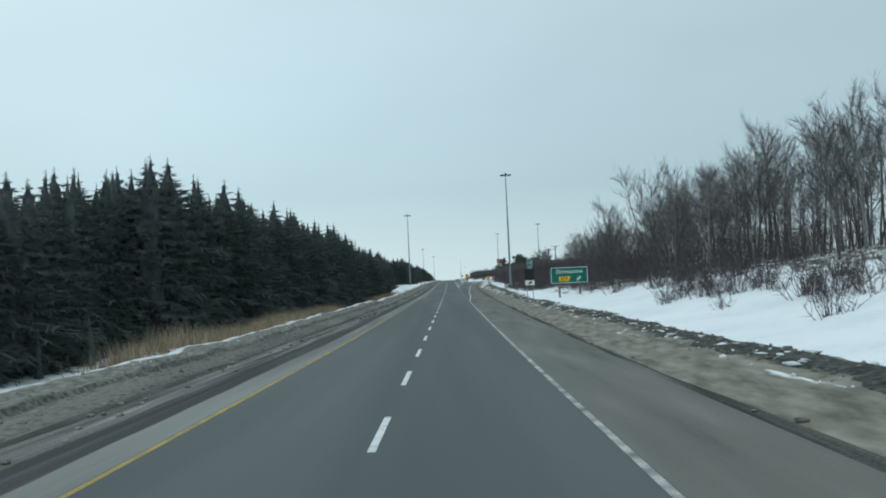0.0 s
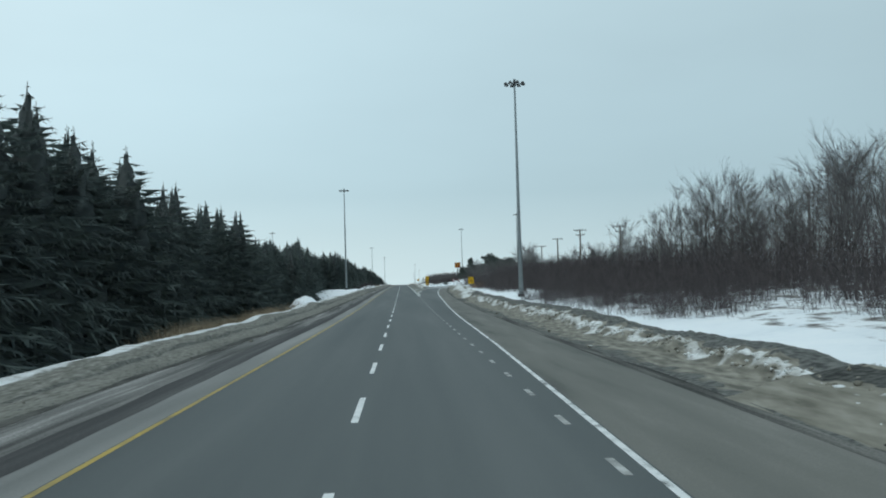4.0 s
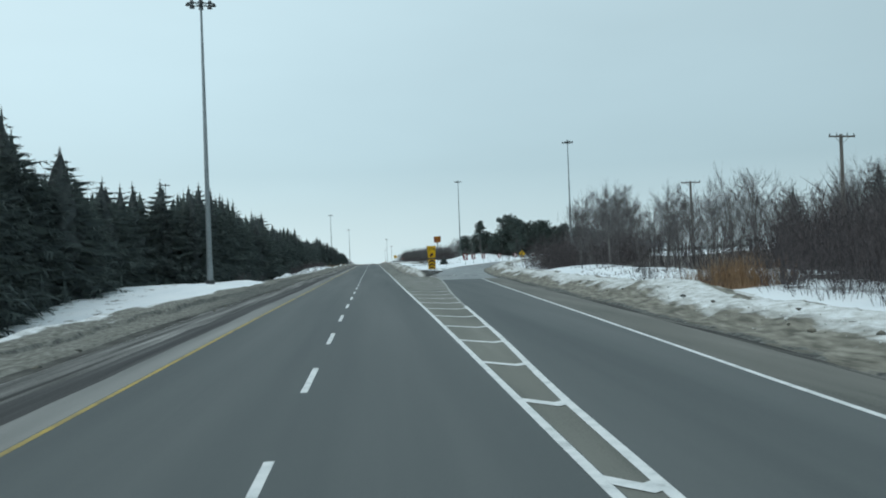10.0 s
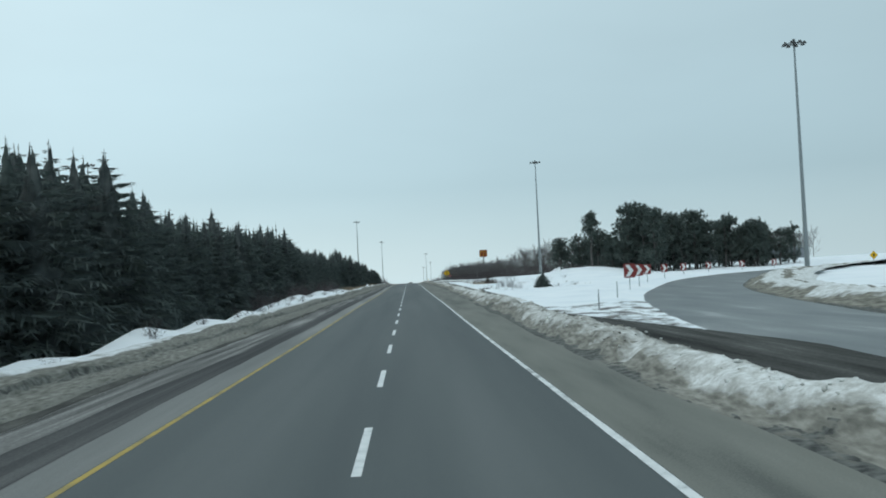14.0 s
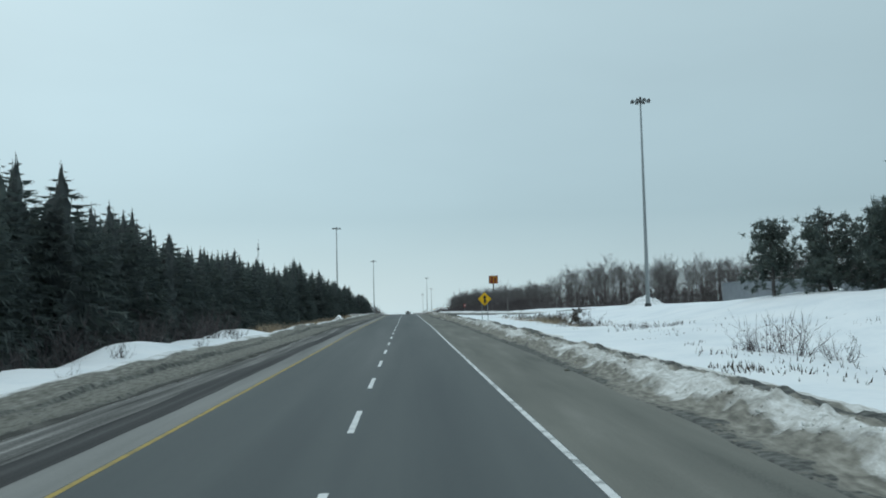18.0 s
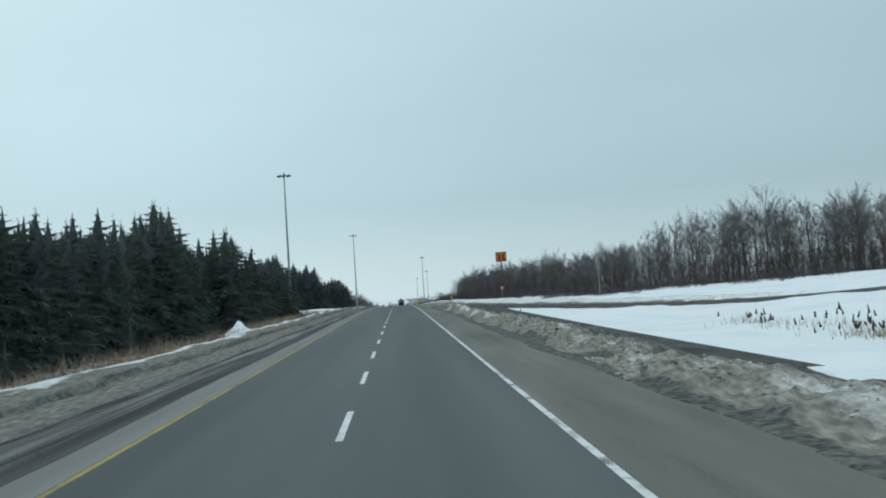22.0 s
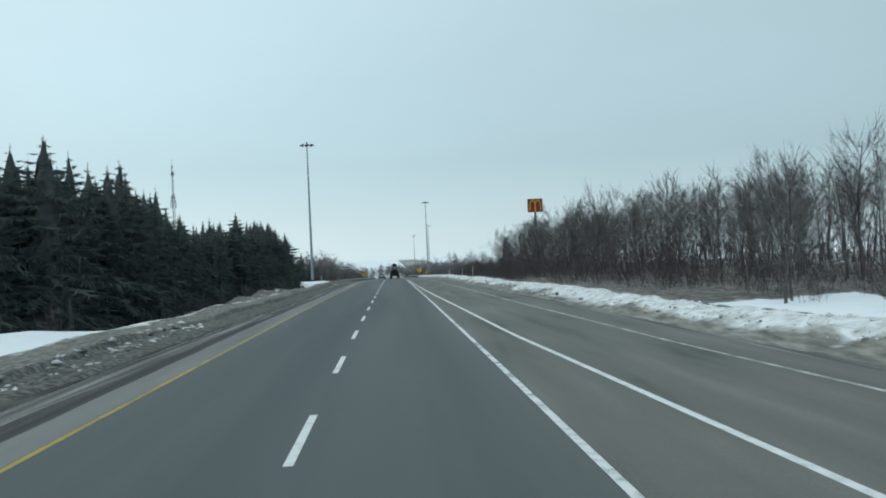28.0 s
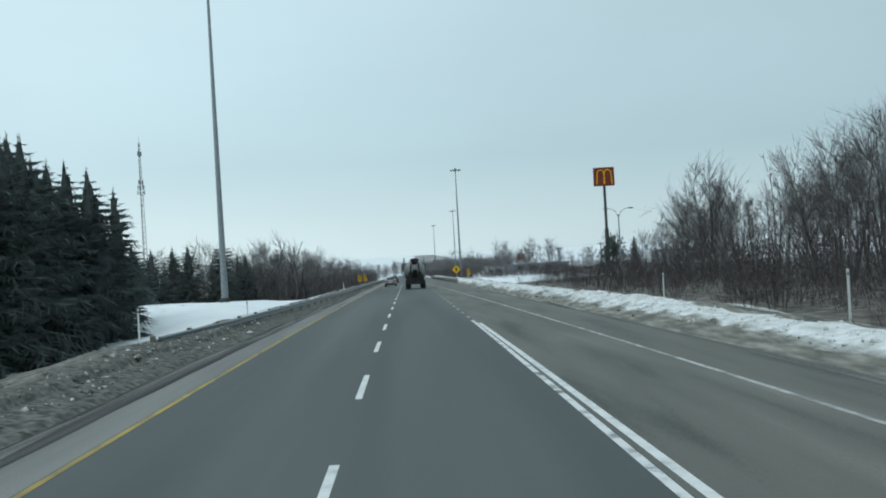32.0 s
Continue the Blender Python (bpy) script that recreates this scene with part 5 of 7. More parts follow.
for i in range(4):
    z = base + 0.58 + 0.43 * i
    mid = min(hi, z + 0.5)
    outline = [(-0.44, max(lo, z)), (-0.44, max(lo, z + 0.22)), (0, mid), (0.44, max(lo, z + 0.22)), (0.44, max(lo, z)), (0, min(hi, z + 0.27))]
    if i == 3:   # the topmost one is cut off by the board's edge
        outline = [(-0.44, z), (-0.44, hi), (-0.32, hi), (0, hi), (0.32, hi), (0.44, hi), (0.44, z), (0.1, hi - 0.02), (-0.1, hi - 0.02)]
    if mid - lo > 0.05:
        panel(g, outline, SIGN_MAROON, -0.008, name="chevron", at=(0, 0))


def diamond_sign(name, x, y, zc, half, symbol, label, turn=0.0, posts=1):
    g = thing(name, x, y, None, turn, label, "road sign")
    base = rz(y) - g.location.z + zc
    for dx in ((0,) if posts == 1 else (-0.32, 0.32)):
        post(g, dx, -0.3, base + half * 0.5)
    panel(g, [(0, half), (half, 0), (0, -half), (-half, 0)], SIGN_BLACK, name="border", at=(0, base))
    panel(g, [(0, half * 0.95), (half * 0.95, 0), (0, -half * 0.95), (-half * 0.95, 0)], SIGN_YELLOW, -0.006, name="panel", at=(0, base))
    if symbol == "merge":
        panel(g, arrow_outline(half * 1.25, 0.2, 0.46), SIGN_BLACK, -0.012, name="symbol", at=(0, base))
        panel(g, [(half * 0.05, 0), (half * 0.05, -half * 0.2), (half * 0.27, -half * 0.5), (half * 0.36, -half * 0.4)], SIGN_BLACK, -0.014, name="symbol", at=(0, base))
    elif symbol == "curve":
        panel(g, [(-half * .32, -half * .45), (-half * .14, -half * .45), (-half * .14, half * .05), (half * .12, half * .2), (half * .12, half * .02), (half * .45, half * .28), (half * .12, half * .5), (half * .12, half * .38), (-half * .32, half * .16)],
              SIGN_BLACK, -0.012, name="symbol", at=(0, base))
    else:
        panel(g, rounded(half * 0.4, half * 0.7, half * 0.1), SIGN_BLACK, -0.012, name="symbol", at=(0, base))
    return g


diamond_sign("merge_sign", 9.75, 606.6, 2.72, 0.78, "merge", "yellow diamond merge sign with a black arrow on two steel posts", posts=2)
diamond_sign("curve_sign", 27.9, 440.9, 2.3, 0.62, "curve", "yellow diamond bend sign with a black arrow beside the ramp")
diamond_sign("warning_sign", 9.6, 1052, 2.1, 0.8, "plain", "yellow diamond warning sign by the far merge")
diamond_sign("warning_sign", 66.0, 520.0, 2.4, 0.6, "plain", "yellow diamond warning sign along the ramp")

# red and white chevrons round the bend
CHEVRONS = [(22.3, 484, 0.92), (24.8, 490, 0.8), (28.4, 500, 0.75), (34.2, 513, 0.7), (40.2, 524, 0.7), (46.9, 533, 0.7), (55.2, 541, 0.7), (63.5, 548, 0.7)]
for x, y, s in CHEVRONS:
    g = thing("chevron_sign", x, y, None, -8, "red board with a white bend chevron on a steel post", "road sign", "bend chevrons")
    base = rz(y) - g.location.z
    post(g, 0, -0.3, base + 2.4)
    panel(g, rounded(1.15 * s, 1.5 * s, 0.05), CHEVRON_RED, name="panel", at=(0, base + 1.98))
    panel(g, [(-0.42 * s, 0.62 * s), (0.0, 0.62 * s), (0.45 * s, 0), (0.0, -0.62 * s), (-0.42 * s, -0.62 * s), (0.02 * s, 0)], SIGN_WHITE, -0.008, name="chevron", at=(0, base + 1.98))

# give way sign and marker posts at the entry
g = thing("yield_sign", 17.7, 761.7, None, 38, "white and red triangular give way sign", "road sign")
base = rz(761.7) - g.location.z
post(g, 0, -0.3, base + 2.4)
panel(g, [(-0.5, 0.42), (0.5, 0.42), (0, -0.46)], SIGN_RED, name="panel", at=(0, base + 2.05))
panel(g, [(-0.28, 0.27), (0.28, 0.27), (0, -0.2)], SIGN_WHITE, -0.008, name="centre", at=(0, base + 2.05))

g = thing("marker_post", 8.4, 743.2, rz(743.2), 0, "black marker post with a yellow reflector", "marker post")
post(g, 0, -0.3, 1.3)
panel(g, rounded(0.2, 0.3, 0.03), SIGN_YELLOW, -0.02, name="reflector", at=(0, 1.2))


def guide_post(x, y, h, label, mat=SIGN_WHITE):
    g = thing("guide_post", x, y, float(ground_z(x, y)) if abs(x) > 12 else rz(y), 0, label, "guide post", "guide posts")
    bm = bmesh.new()
    box(bm, (0.07, 0.04, h + 0.3), (0, 0, (h - 0.3) / 2), 0.008)
    part("shaft", bm, mat, g)
    bm = bmesh.new()
    box(bm, (0.075, 0.02, 0.1), (0, -0.025, h - 0.14), 0.004)
    part("reflector", bm, SIGN_WHITE if mat is GALVANIZED else GALVANIZED, g)


for x, y, h in ((13.6, 940, 1.5), (13.8, 922, 1.7), (-10.5, 935, 1.3), (-8.6, 950, 1.0), (-9.0, 1035, 1.2), (8.9, 676.8, 0.95), (9.3, 1010, 1.2), (12.3, 452, 1.2), (16.3, 464, 1.2)):
    guide_post(x, y, h, "thin white guide post standing in the snow" if y > 700 else "thin dark guide post standing in the snow", SIGN_WHITE if y > 700 else GALVANIZED)

# pale utility stub in the field
g = thing("utility_stub", 26.5, 731, None, 0, "pale bare pole in the snow before the thicket", "pole")
bm = bmesh.new()
rod(bm, (0, 0, -0.3), (0, 0, 3.4), 0.09, 0.07, 8)
part("shaft", bm, BIRCH, g)


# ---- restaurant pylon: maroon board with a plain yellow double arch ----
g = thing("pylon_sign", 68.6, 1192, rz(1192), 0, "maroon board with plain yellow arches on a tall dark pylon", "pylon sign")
bm = bmesh.new()
rod(bm, (0, 0, -0.5), (0, 0, 13), 0.75, 0.7, 12)
rod(bm, (0, 0, 13), (0, 0, 27.5), 0.48, 0.46, 12)
part("pylon", bm, DARK_STEEL, g, "dark two-stage steel pole")
panel(g, rounded(6.9, 6.2, 0.2), SIGN_BROWN, -0.5, 1.0, "board", (0, 30.4))
for sx in (-1, 1):
    pts = []
    for i in range(15):
        a = math.pi * i / 14
        pts.append((sx * 1.2 - 1.15 * math.cos(a), 1.0 + 1.5 * math.sin(a)))
    bm = bmesh.new()
    pts = [(pts[0][0] - 0.2, -2.3)] + pts + [(pts[-1][0] + 0.2, -2.3)]
    for p, q in zip(pts, pts[1:]):
        rod(bm, (p[0], -0.55, 30.2 + p[1]), (q[0], -0.55, 30.2 + q[1]), 0.17, sides=8)
    part("arch", bm, SIGN_YELLOW, g, "plain yellow arch")


# ---- wooden utility poles with cross-arms, and their wires ----
POLES = [(40.3, 271.9, 11.5), (35.2, 282.7, 11.5), (37.0, 317.6, 11.3), (38.8, 352.5, 10.9), (46.0, 210.0, 11.4), (41.0, 392.0, 10.5), (57.0, 1150.0, 7.5)]
for i, (x, y, h) in enumerate(POLES):
    g = thing("utility_pole", x, y, None, (i * 37) % 30 - 12, "weathered wooden utility pole with a cross-arm above the thicket", "utility pole", "utility poles")
    top = rz(y) + h - g.location.z
    bm = bmesh.new()
    rod(bm, (0, 0, -0.5), (0, 0, top), 0.2, 0.13, 10)
    part("pole", bm, BOARD_WOOD, g)
    arms = ((top - 0.2, 2.4),) if i not in (0, 1) else ((top - 0.2, 2.4), (top - 1.1, 1.7))
    for z, w in arms:
        bm = bmesh.new()
        box(bm, (w, 0.1, 0.13), (0, -0.13, z), 0.01)
        rod(bm, (-w * 0.3, -0.13, z), (0, -0.1, z - 0.6), 0.02, sides=5)
        rod(bm, (w * 0.3, -0.13, z), (0, -0.1, z - 0.6), 0.02, sides=5)
        part("cross_arm", bm, BOARD_WOOD, g)
        for dx in (-0.46, -0.2, 0.2, 0.46):
            bm = bmesh.new()
            rod(bm, (dx * w, -0.13, z + 0.05), (dx * w, -0.13, z + 0.26), 0.045, 0.03, 6)
            part("insulator", bm, DARK_STEEL, g)


# ---- guard rail, hazard boards, far lamps and buildings ----
def guard_rail(x_of, y0, y1, label, sunk=0.0):
    g = thing("guard_rail", 0, 0, 0, 0, label, "guard rail")
    ys = np.arange(y0, y1, 1.9)
    prof = [(0.0, 0.46), (0.05, 0.50), (0.0, 0.56), (0.0, 0.62), (0.05, 0.68), (0.0, 0.74), (0.03, 0.745), (0.08, 0.68), (0.03, 0.62), (0.03, 0.56), (0.08, 0.50), (0.03, 0.46)]
    v, f, n = [], [], len(prof)
    for y in ys:
        for dx, z in prof:
            v.append((float(x_of(y)) + dx, y, rz(y) + z - sunk))
    for i in range(len(ys) - 1):
        for j in range(n):
            f.append((i * n + j, i * n + (j + 1) % n, (i + 1) * n + (j + 1) % n, (i + 1) * n + j))
    part("rail", mesh_np("rail", v, f, GALVANIZED), None, g, "corrugated steel rail")
    for y in ys[::2]:
        bm = bmesh.new()
        s = -1 if x_of(y) < 0 else 1
        box(bm, (0.15, 0.15, 1.0), (float(x_of(y)) + s * 0.16, y, rz(y) + 0.28 - sunk), 0.01)
        part("post", bm, BOARD_WOOD, g)


guard_rail(line((926, -7.2), (935, -6.6), (975, -5.6), (1200, -5.6)), 926, 1160, "half-buried galvanized guard rail on timber posts beside the verge", 0.16)
guard_rail(line((1030, 8.3), (1200, 7.6)), 1030, 1160, "galvanized guard rail along the far bend of the highway")
for x, y in ((-7.0, 1046), (-6.4, 1052), (11.6, 1050)):
    g = thing("hazard_board", x, y, rz(y), 0, "yellow board with black slanting bars on a post", "road sign", "hazard boards")
    post(g, 0, -0.3, 1.9)
    panel(g, rounded(0.6, 1.0, 0.03), SIGN_YELLOW, name="panel", at=(0, 1.55))
    for i in range(3):
        z = 1.2 + 0.32 * i
        panel(g, [(-0.28, z), (-0.28, z + 0.14), (0.28, z + 0.3), (0.28, z + 0.16)] if i < 2 else [(-0.28, z), (-0.28, z + 0.1), (0.28, z + 0.16), (0.28, z + 0.04)], SIGN_BLACK, -0.008, name="bar")

g = thing("street_lamp", 31, 1020, None, 0, "grey street lamp with two curved arms beyond the snow bank", "street lamp")
bm = bmesh.new()
rod(bm, (0, 0, -0.4), (0, 0, 8.0), 0.12, 0.08, 10)
part("pole", bm, GALVANIZED, g)
for s in (-1, 1):
    bm = bmesh.new()
    pts = [(0, 7.6), (s * 0.35, 8.4), (s * 0.9, 8.8), (s * 1.5, 8.9)]
    for p, q in zip(pts, pts[1:]):
        rod(bm, (p[0], 0, p[1]), (q[0], 0, q[1]), 0.045, sides=6)
    arm = part("arm", bm, GALVANIZED, g)
    bm = bmesh.new()
    box(bm, (0.7, 0.28, 0.16), (s * 1.75, 0, 8.87), 0.05)
    part("lamp_head", bm, DARK_STEEL, arm)


def shed(name, x, y, w, d, h, mat, label, windows, roof=0.0, turn=0.0):
    g = thing(name, x, y, None, turn, label, "building")
    bm = bmesh.new()
    box(bm, (w, d, h + 1), (w / 2, d / 2, (h - 1) / 2))
    part("wall", bm, mat, g)
    bm = bmesh.new()
    box(bm, (w + 0.3, d + 0.3, 0.3), (w / 2, d / 2, h + 0.15), 0.03)
    part("roof", bm, GALVANIZED, g)
    ribs = int(w / 1.6)
    for i in range(1, ribs):
        bm = bmesh.new()
        box(bm, (0.06, 0.05, h), (w * i / ribs, -0.02, h / 2))
        part("rib", bm, mat, g)
    for wx, wz, ww, wh in windows:
        bm = bmesh.new()
        box(bm, (ww + 0.16, 0.08, wh + 0.16), (wx, -0.03, wz))
        win = part("window", bm, DARK_STEEL, g)
        bm = bmesh.new()
        box(bm, (ww, 0.02, wh), (wx, -0.08, wz))
        part("pane", bm, GLASS_DARK, win)
    return g


b = shed("warehouse", 83, 712, 62, 24, 4.6, CLADDING, "long grey metal-clad warehouse beyond the snowfield", [(12.5, 1.6, 1.2, 1.3), (40, 1.6, 1.2, 1.3)])
bm = bmesh.new()
box(bm, (2.0, 1.2, 2.1), (17.5, -0.6, 1.05))
porch = part("porch", bm, PALE_WALL, b, "small white porch")
bm = bmesh.new()
bmesh.ops.create_cone(bm, cap_ends=True, segments=4, radius1=2.2, radius2=0.1, depth=1.1, matrix=pose(17.5, -0.7, 2.6, 0, 0, 45))
part("porch_roof", bm, SIGN_WHITE, porch)
bm = bmesh.new()
box(bm, (0.9, 0.08, 1.5), (17.4, -1.22, 0.8))
part("porch_door", bm, GLASS_DARK, porch)
bm = bmesh.new()
rod(bm, (13.5, 3, 4.6), (13.5, 3, 5.6), 0.3, 0.3, 8)
part("vent", bm, GALVANIZED, b)
shed("roadside_building", 42, 1240, 22, 14, 2.8, CLADDING, "grey low commercial building behind the shrubs", [(3, 1.5, 2, 1.3), (8, 1.5, 2, 1.3), (14, 1.5, 2, 1.3)])
shed("roadside_building", 26.5, 1182, 6, 5, 2.4, PALE_WALL, "small pale low building beyond the guard rail", [(1.5, 1.3, 1.0, 0.8), (4.2, 1.3, 1.0, 0.8)])
shed("roadside_building", 75, 1150, 18, 12, 4.2, PALE_WALL, "pale low commercial building beneath the pylon", [(4, 2, 2, 1.6), (10, 2, 2, 1.6)])
g = thing("pylon_sign", 44, 1230, rz(1230) - 1.2, 0, "small maroon board on a grey pole", "pylon sign")
bm = bmesh.new()
rod(bm, (0, 0, -0.5), (0, 0, 9), 0.2, 0.2, 10)
part("pylon", bm, GALVANIZED, g)
panel(g, rounded(2.6, 2.4, 0.2), SIGN_BROWN, -0.3, 0.6, "board", (0, 6.6))

# ---- low brown fence before the belt of trees ----
g = thing("snow_fence", 24, 757, None, 0, "low brown rail fence standing in the snow", "fence")
z0 = g.location.z
for i in range(15):
    x = 2.6 * i
    dz = float(ground_z(24 + x, 757)) - z0
    bm = bmesh.new()
    box(bm, (0.07, 0.07, 1.35), (x, 0, dz + 0.5), 0.008)
    part("post", bm, BOARD_WOOD, g)
    if i < 14:
        d2 = float(ground_z(24 + x + 2.6, 757)) - z0
        for h in (0.62, 1.08):
            bm = bmesh.new()
            rod(bm, (x, -0.05, dz + h), (x + 2.6, -0.05, d2 + h), 0.035, 0.035, 6)
            part("rail", bm, BRUSH, g)

# lattice mast
g = thing("radio_mast", -146.5, 1405, rz(1405) - 2, 0, "slender lattice radio mast with antennas behind the wood", "radio mast")
H = 86
bm = bmesh.new()
for i in range(3):
    a, b2 = radians(120 * i), radians(120 * (i + 1))
    p = lambda an, z: ((1.5 - 1.0 * z / H) * math.cos(an), (1.5 - 1.0 * z / H) * math.sin(an), z)
    rod(bm, p(a, 0), p(a, H), 0.16, 0.1, 5)
    for k in range(28):
        z = H * k / 28
        rod(bm, p(a, z), p(b2, z + H / 28), 0.07, sides=4)
part("lattice", bm, DARK_STEEL, g)
for z, r in ((58, 1.9), (61, 1.7), (64, 1.2), (80, 0.9)):
    for i in range(5):
        a = radians(72 * i + z)
        bm = bmesh.new()
        box(bm, (0.5, 0.4, 2.4), (r * math.cos(a), r * math.sin(a), z), 0.05)
        rod(bm, (0, 0, z), (r * math.cos(a), r * math.sin(a), z), 0.06, sides=4)
        part("antenna", bm, GALVANIZED, g)
bm = bmesh.new()
rod(bm, (0, 0, H - 2), (0, 0, H + 4), 0.1, 0.05, 5)
part("whip", bm, DARK_STEEL, g)


# ---- vehicles ahead ----
def wheel(parent, x, y, z, r, w, dual=False):
    bm = bmesh.new()
    bmesh.ops.create_cone(bm, cap_ends=True, segments=20, radius1=r, radius2=r, depth=w, matrix=pose(x, y, z, 0, 90, 0))
    bmesh.ops.bevel(bm, geom=[e for e in bm.edges if len(e.link_faces) == 2 and any(len(f.verts) > 4 for f in e.link_faces)], offset=r * 0.12, segments=2, affect="EDGES")
    t = part("wheel", bm, TYRE, parent)
    bm = bmesh.new()
    bmesh.ops.create_cone(bm, cap_ends=True, segments=14, radius1=r * 0.55, radius2=r * 0.5, depth=w * 1.04, matrix=pose(x, y, z, 0, 90, 0))
    part("rim", bm, GALVANIZED, t)


def sedan(name, x, y, paint_mat, label):
    g = thing(name, x, y, rz(y), 0, label, "car")
    g.matrix_basis = pose(x, y, rz(y), math.degrees(math.atan2(rz(y + 2) - rz(y - 2), 4)), 0, 0)
    bm = bmesh.new()   # lower body: rounded loaf, nose towards +y
    prof = [(-2.3, 0.42, 0.80, 0.80), (-2.25, 0.30, 0.98, 0.86), (-1.6, 0.24, 1.04, 0.90), (-0.6, 0.22, 0.98, 0.91), (0.8, 0.22, 0.96, 0.91), (1.6, 0.24, 0.88, 0.89), (2.15, 0.28, 0.76, 0.82), (2.35, 0.4, 0.62, 0.7)]
    rings = []
    for yy, z0, z1, hw in prof:
        ring = [(-hw * 0.92, z0), (-hw, z0 + 0.16), (-hw, z1 - 0.22), (-hw * 0.9, z1), (hw * 0.9, z1), (hw, z1 - 0.22), (hw, z0 + 0.16), (hw * 0.92, z0)]
        rings.append([bm.verts.new((a, yy, b)) for a, b in ring])
    for r0, r1 in zip(rings, rings[1:]):
        for i in range(8):
            bm.faces.new((r0[i], r0[(i + 1) % 8], r1[(i + 1) % 8], r1[i]))
    bm.faces.new(rings[0])
    bm.faces.new(rings[-1][::-1])
    bmesh.ops.recalc_face_normals(bm, faces=bm.faces)
    part("body", mesh_of(bm, "body", paint_mat, True), None, g)
    bm = bmesh.new()
    rings = []
    for yy, z, hw in ((-1.75, 1.0, 0.74), (-1.05, 1.40, 0.60), (0.05, 1.43, 0.60), (0.95, 0.98, 0.76)):
        rings.append([bm.verts.new(p) for p in ((-0.8 if z > 1.1 else -hw, yy, 0.94), (-hw, yy, z), (hw, yy, z), (0.8 if z > 1.1 else hw, yy, 0.94))])
    for r0, r1 in zip(rings, rings[1:]):
        for i in range(3):
            bm.faces.new((r0[i], r0[i + 1], r1[i + 1], r1[i]))
    bmesh.ops.recalc_face_normals(bm, faces=bm.faces)
    part("glasshouse", bm, GLASS_DARK, g, "dark windows")
    bm = bmesh.new()
    box(bm, (1.2, 1.1, 0.05), (0, -0.5, 1.43), 0.02)
    part("roof", bm, paint_mat, g)
    for s in (-1, 1):
        bm = bmesh.new()
        box(bm, (0.42, 0.1, 0.17), (s * 0.62, -2.26, 0.84), 0.03)
        part("tail_light", bm, TAIL, g)
        bm = bmesh.new()
        box(bm, (0.2, 0.12, 0.13), (s * 0.98, 0.6, 1.02), 0.03)
        part("mirror", bm, paint_mat, g)
        for yy in (-1.4, 1.4):
            wheel(g, s * 0.8, yy, 0.32, 0.32, 0.21)
    bm = bmesh.new()
    box(bm, (1.6, 0.12, 0.2), (0, -2.3, 0.4), 0.04)
    part("bumper", bm, GRIME, g)
    bm = bmesh.new()
    box(bm, (0.32, 0.02, 0.14), (0, -2.32, 0.68))
    part("plate", bm, SIGN_WHITE, g)


sedan("sedan", -1.75, 1040, CAR_SILVER, "grimy silver sedan driving ahead on the highway")
sedan("sedan", -1.8, 1085, CAR_DARK, "dark grey sedan driving far ahead on the highway")

g = thing("mixer_truck", 1.95, 1004.5, rz(1004.5), 0, "concrete mixer truck with a grey drum on the highway", "truck")
bm = bmesh.new()
for s in (-1, 1):
    box(bm, (0.16, 8.6, 0.3), (s * 0.45, 4.2, 0.95), 0.02)
box(bm, (2.3, 0.25, 0.3), (0, 0.15, 0.75), 0.03)
part("chassis", bm, GRIME, g)
bm = bmesh.new()
prof = [(0.2, 0.45), (0.55, 0.75), (1.6, 1.12), (3.0, 1.22), (4.6, 1.0), (5.6, 0.55)]
rings = []
for d, r in prof:
    rings.append([bm.verts.new((r * math.cos(radians(18 * i)), d, 2.35 - 0.1 * d + 0.3 + r * math.sin(radians(18 * i)))) for i in range(20)])
for r0, r1 in zip(rings, rings[1:]):
    for i in range(20):
        bm.faces.new((r0[i], r0[(i + 1) % 20], r1[(i + 1) % 20], r1[i]))
bm.faces.new(rings[0])
bm.faces.new(rings[-1][::-1])
bmesh.ops.recalc_face_normals(bm, faces=bm.faces)
part("drum", mesh_of(bm, "drum", DRUM, True), None, g, "grey mixing drum")
bm = bmesh.new()
bmesh.ops.create_cone(bm, cap_ends=False, segments=12, radius1=0.3, radius2=0.55, depth=0.5, matrix=pose(0, 0.05, 3.3, 25, 0, 0))
part("hopper", bm, GRIME, g)
bm = bmesh.new()
for s in (-1, 1):
    rod(bm, (s * 0.6, 0.1, 0.9), (s * 0.45, 0.25, 3.2), 0.08, sides=6)
    rod(bm, (s * 0.9, 0.0, 0.9), (s * 0.6, 0.2, 2.2), 0.05, sides=6)
box(bm, (2.1, 0.5, 0.75), (0, 0.7, 1.15), 0.05)
box(bm, (1.7, 0.3, 0.5), (0, 0.5, 1.75), 0.05)
part("rear_frame", bm, GRIME, g)
bm = bmesh.new()
box(bm, (0.5, 1.4, 0.12), (0, -0.3, 2.0), 0.03, Matrix.Rotation(radians(-35), 4, "X"))
part("chute", bm, DARK_STEEL, g)
bm = bmesh.new()
box(bm, (2.4, 1.9, 2.0), (0, 7.4, 2.1), 0.12)
part("cab", bm, CAR_DARK, g)
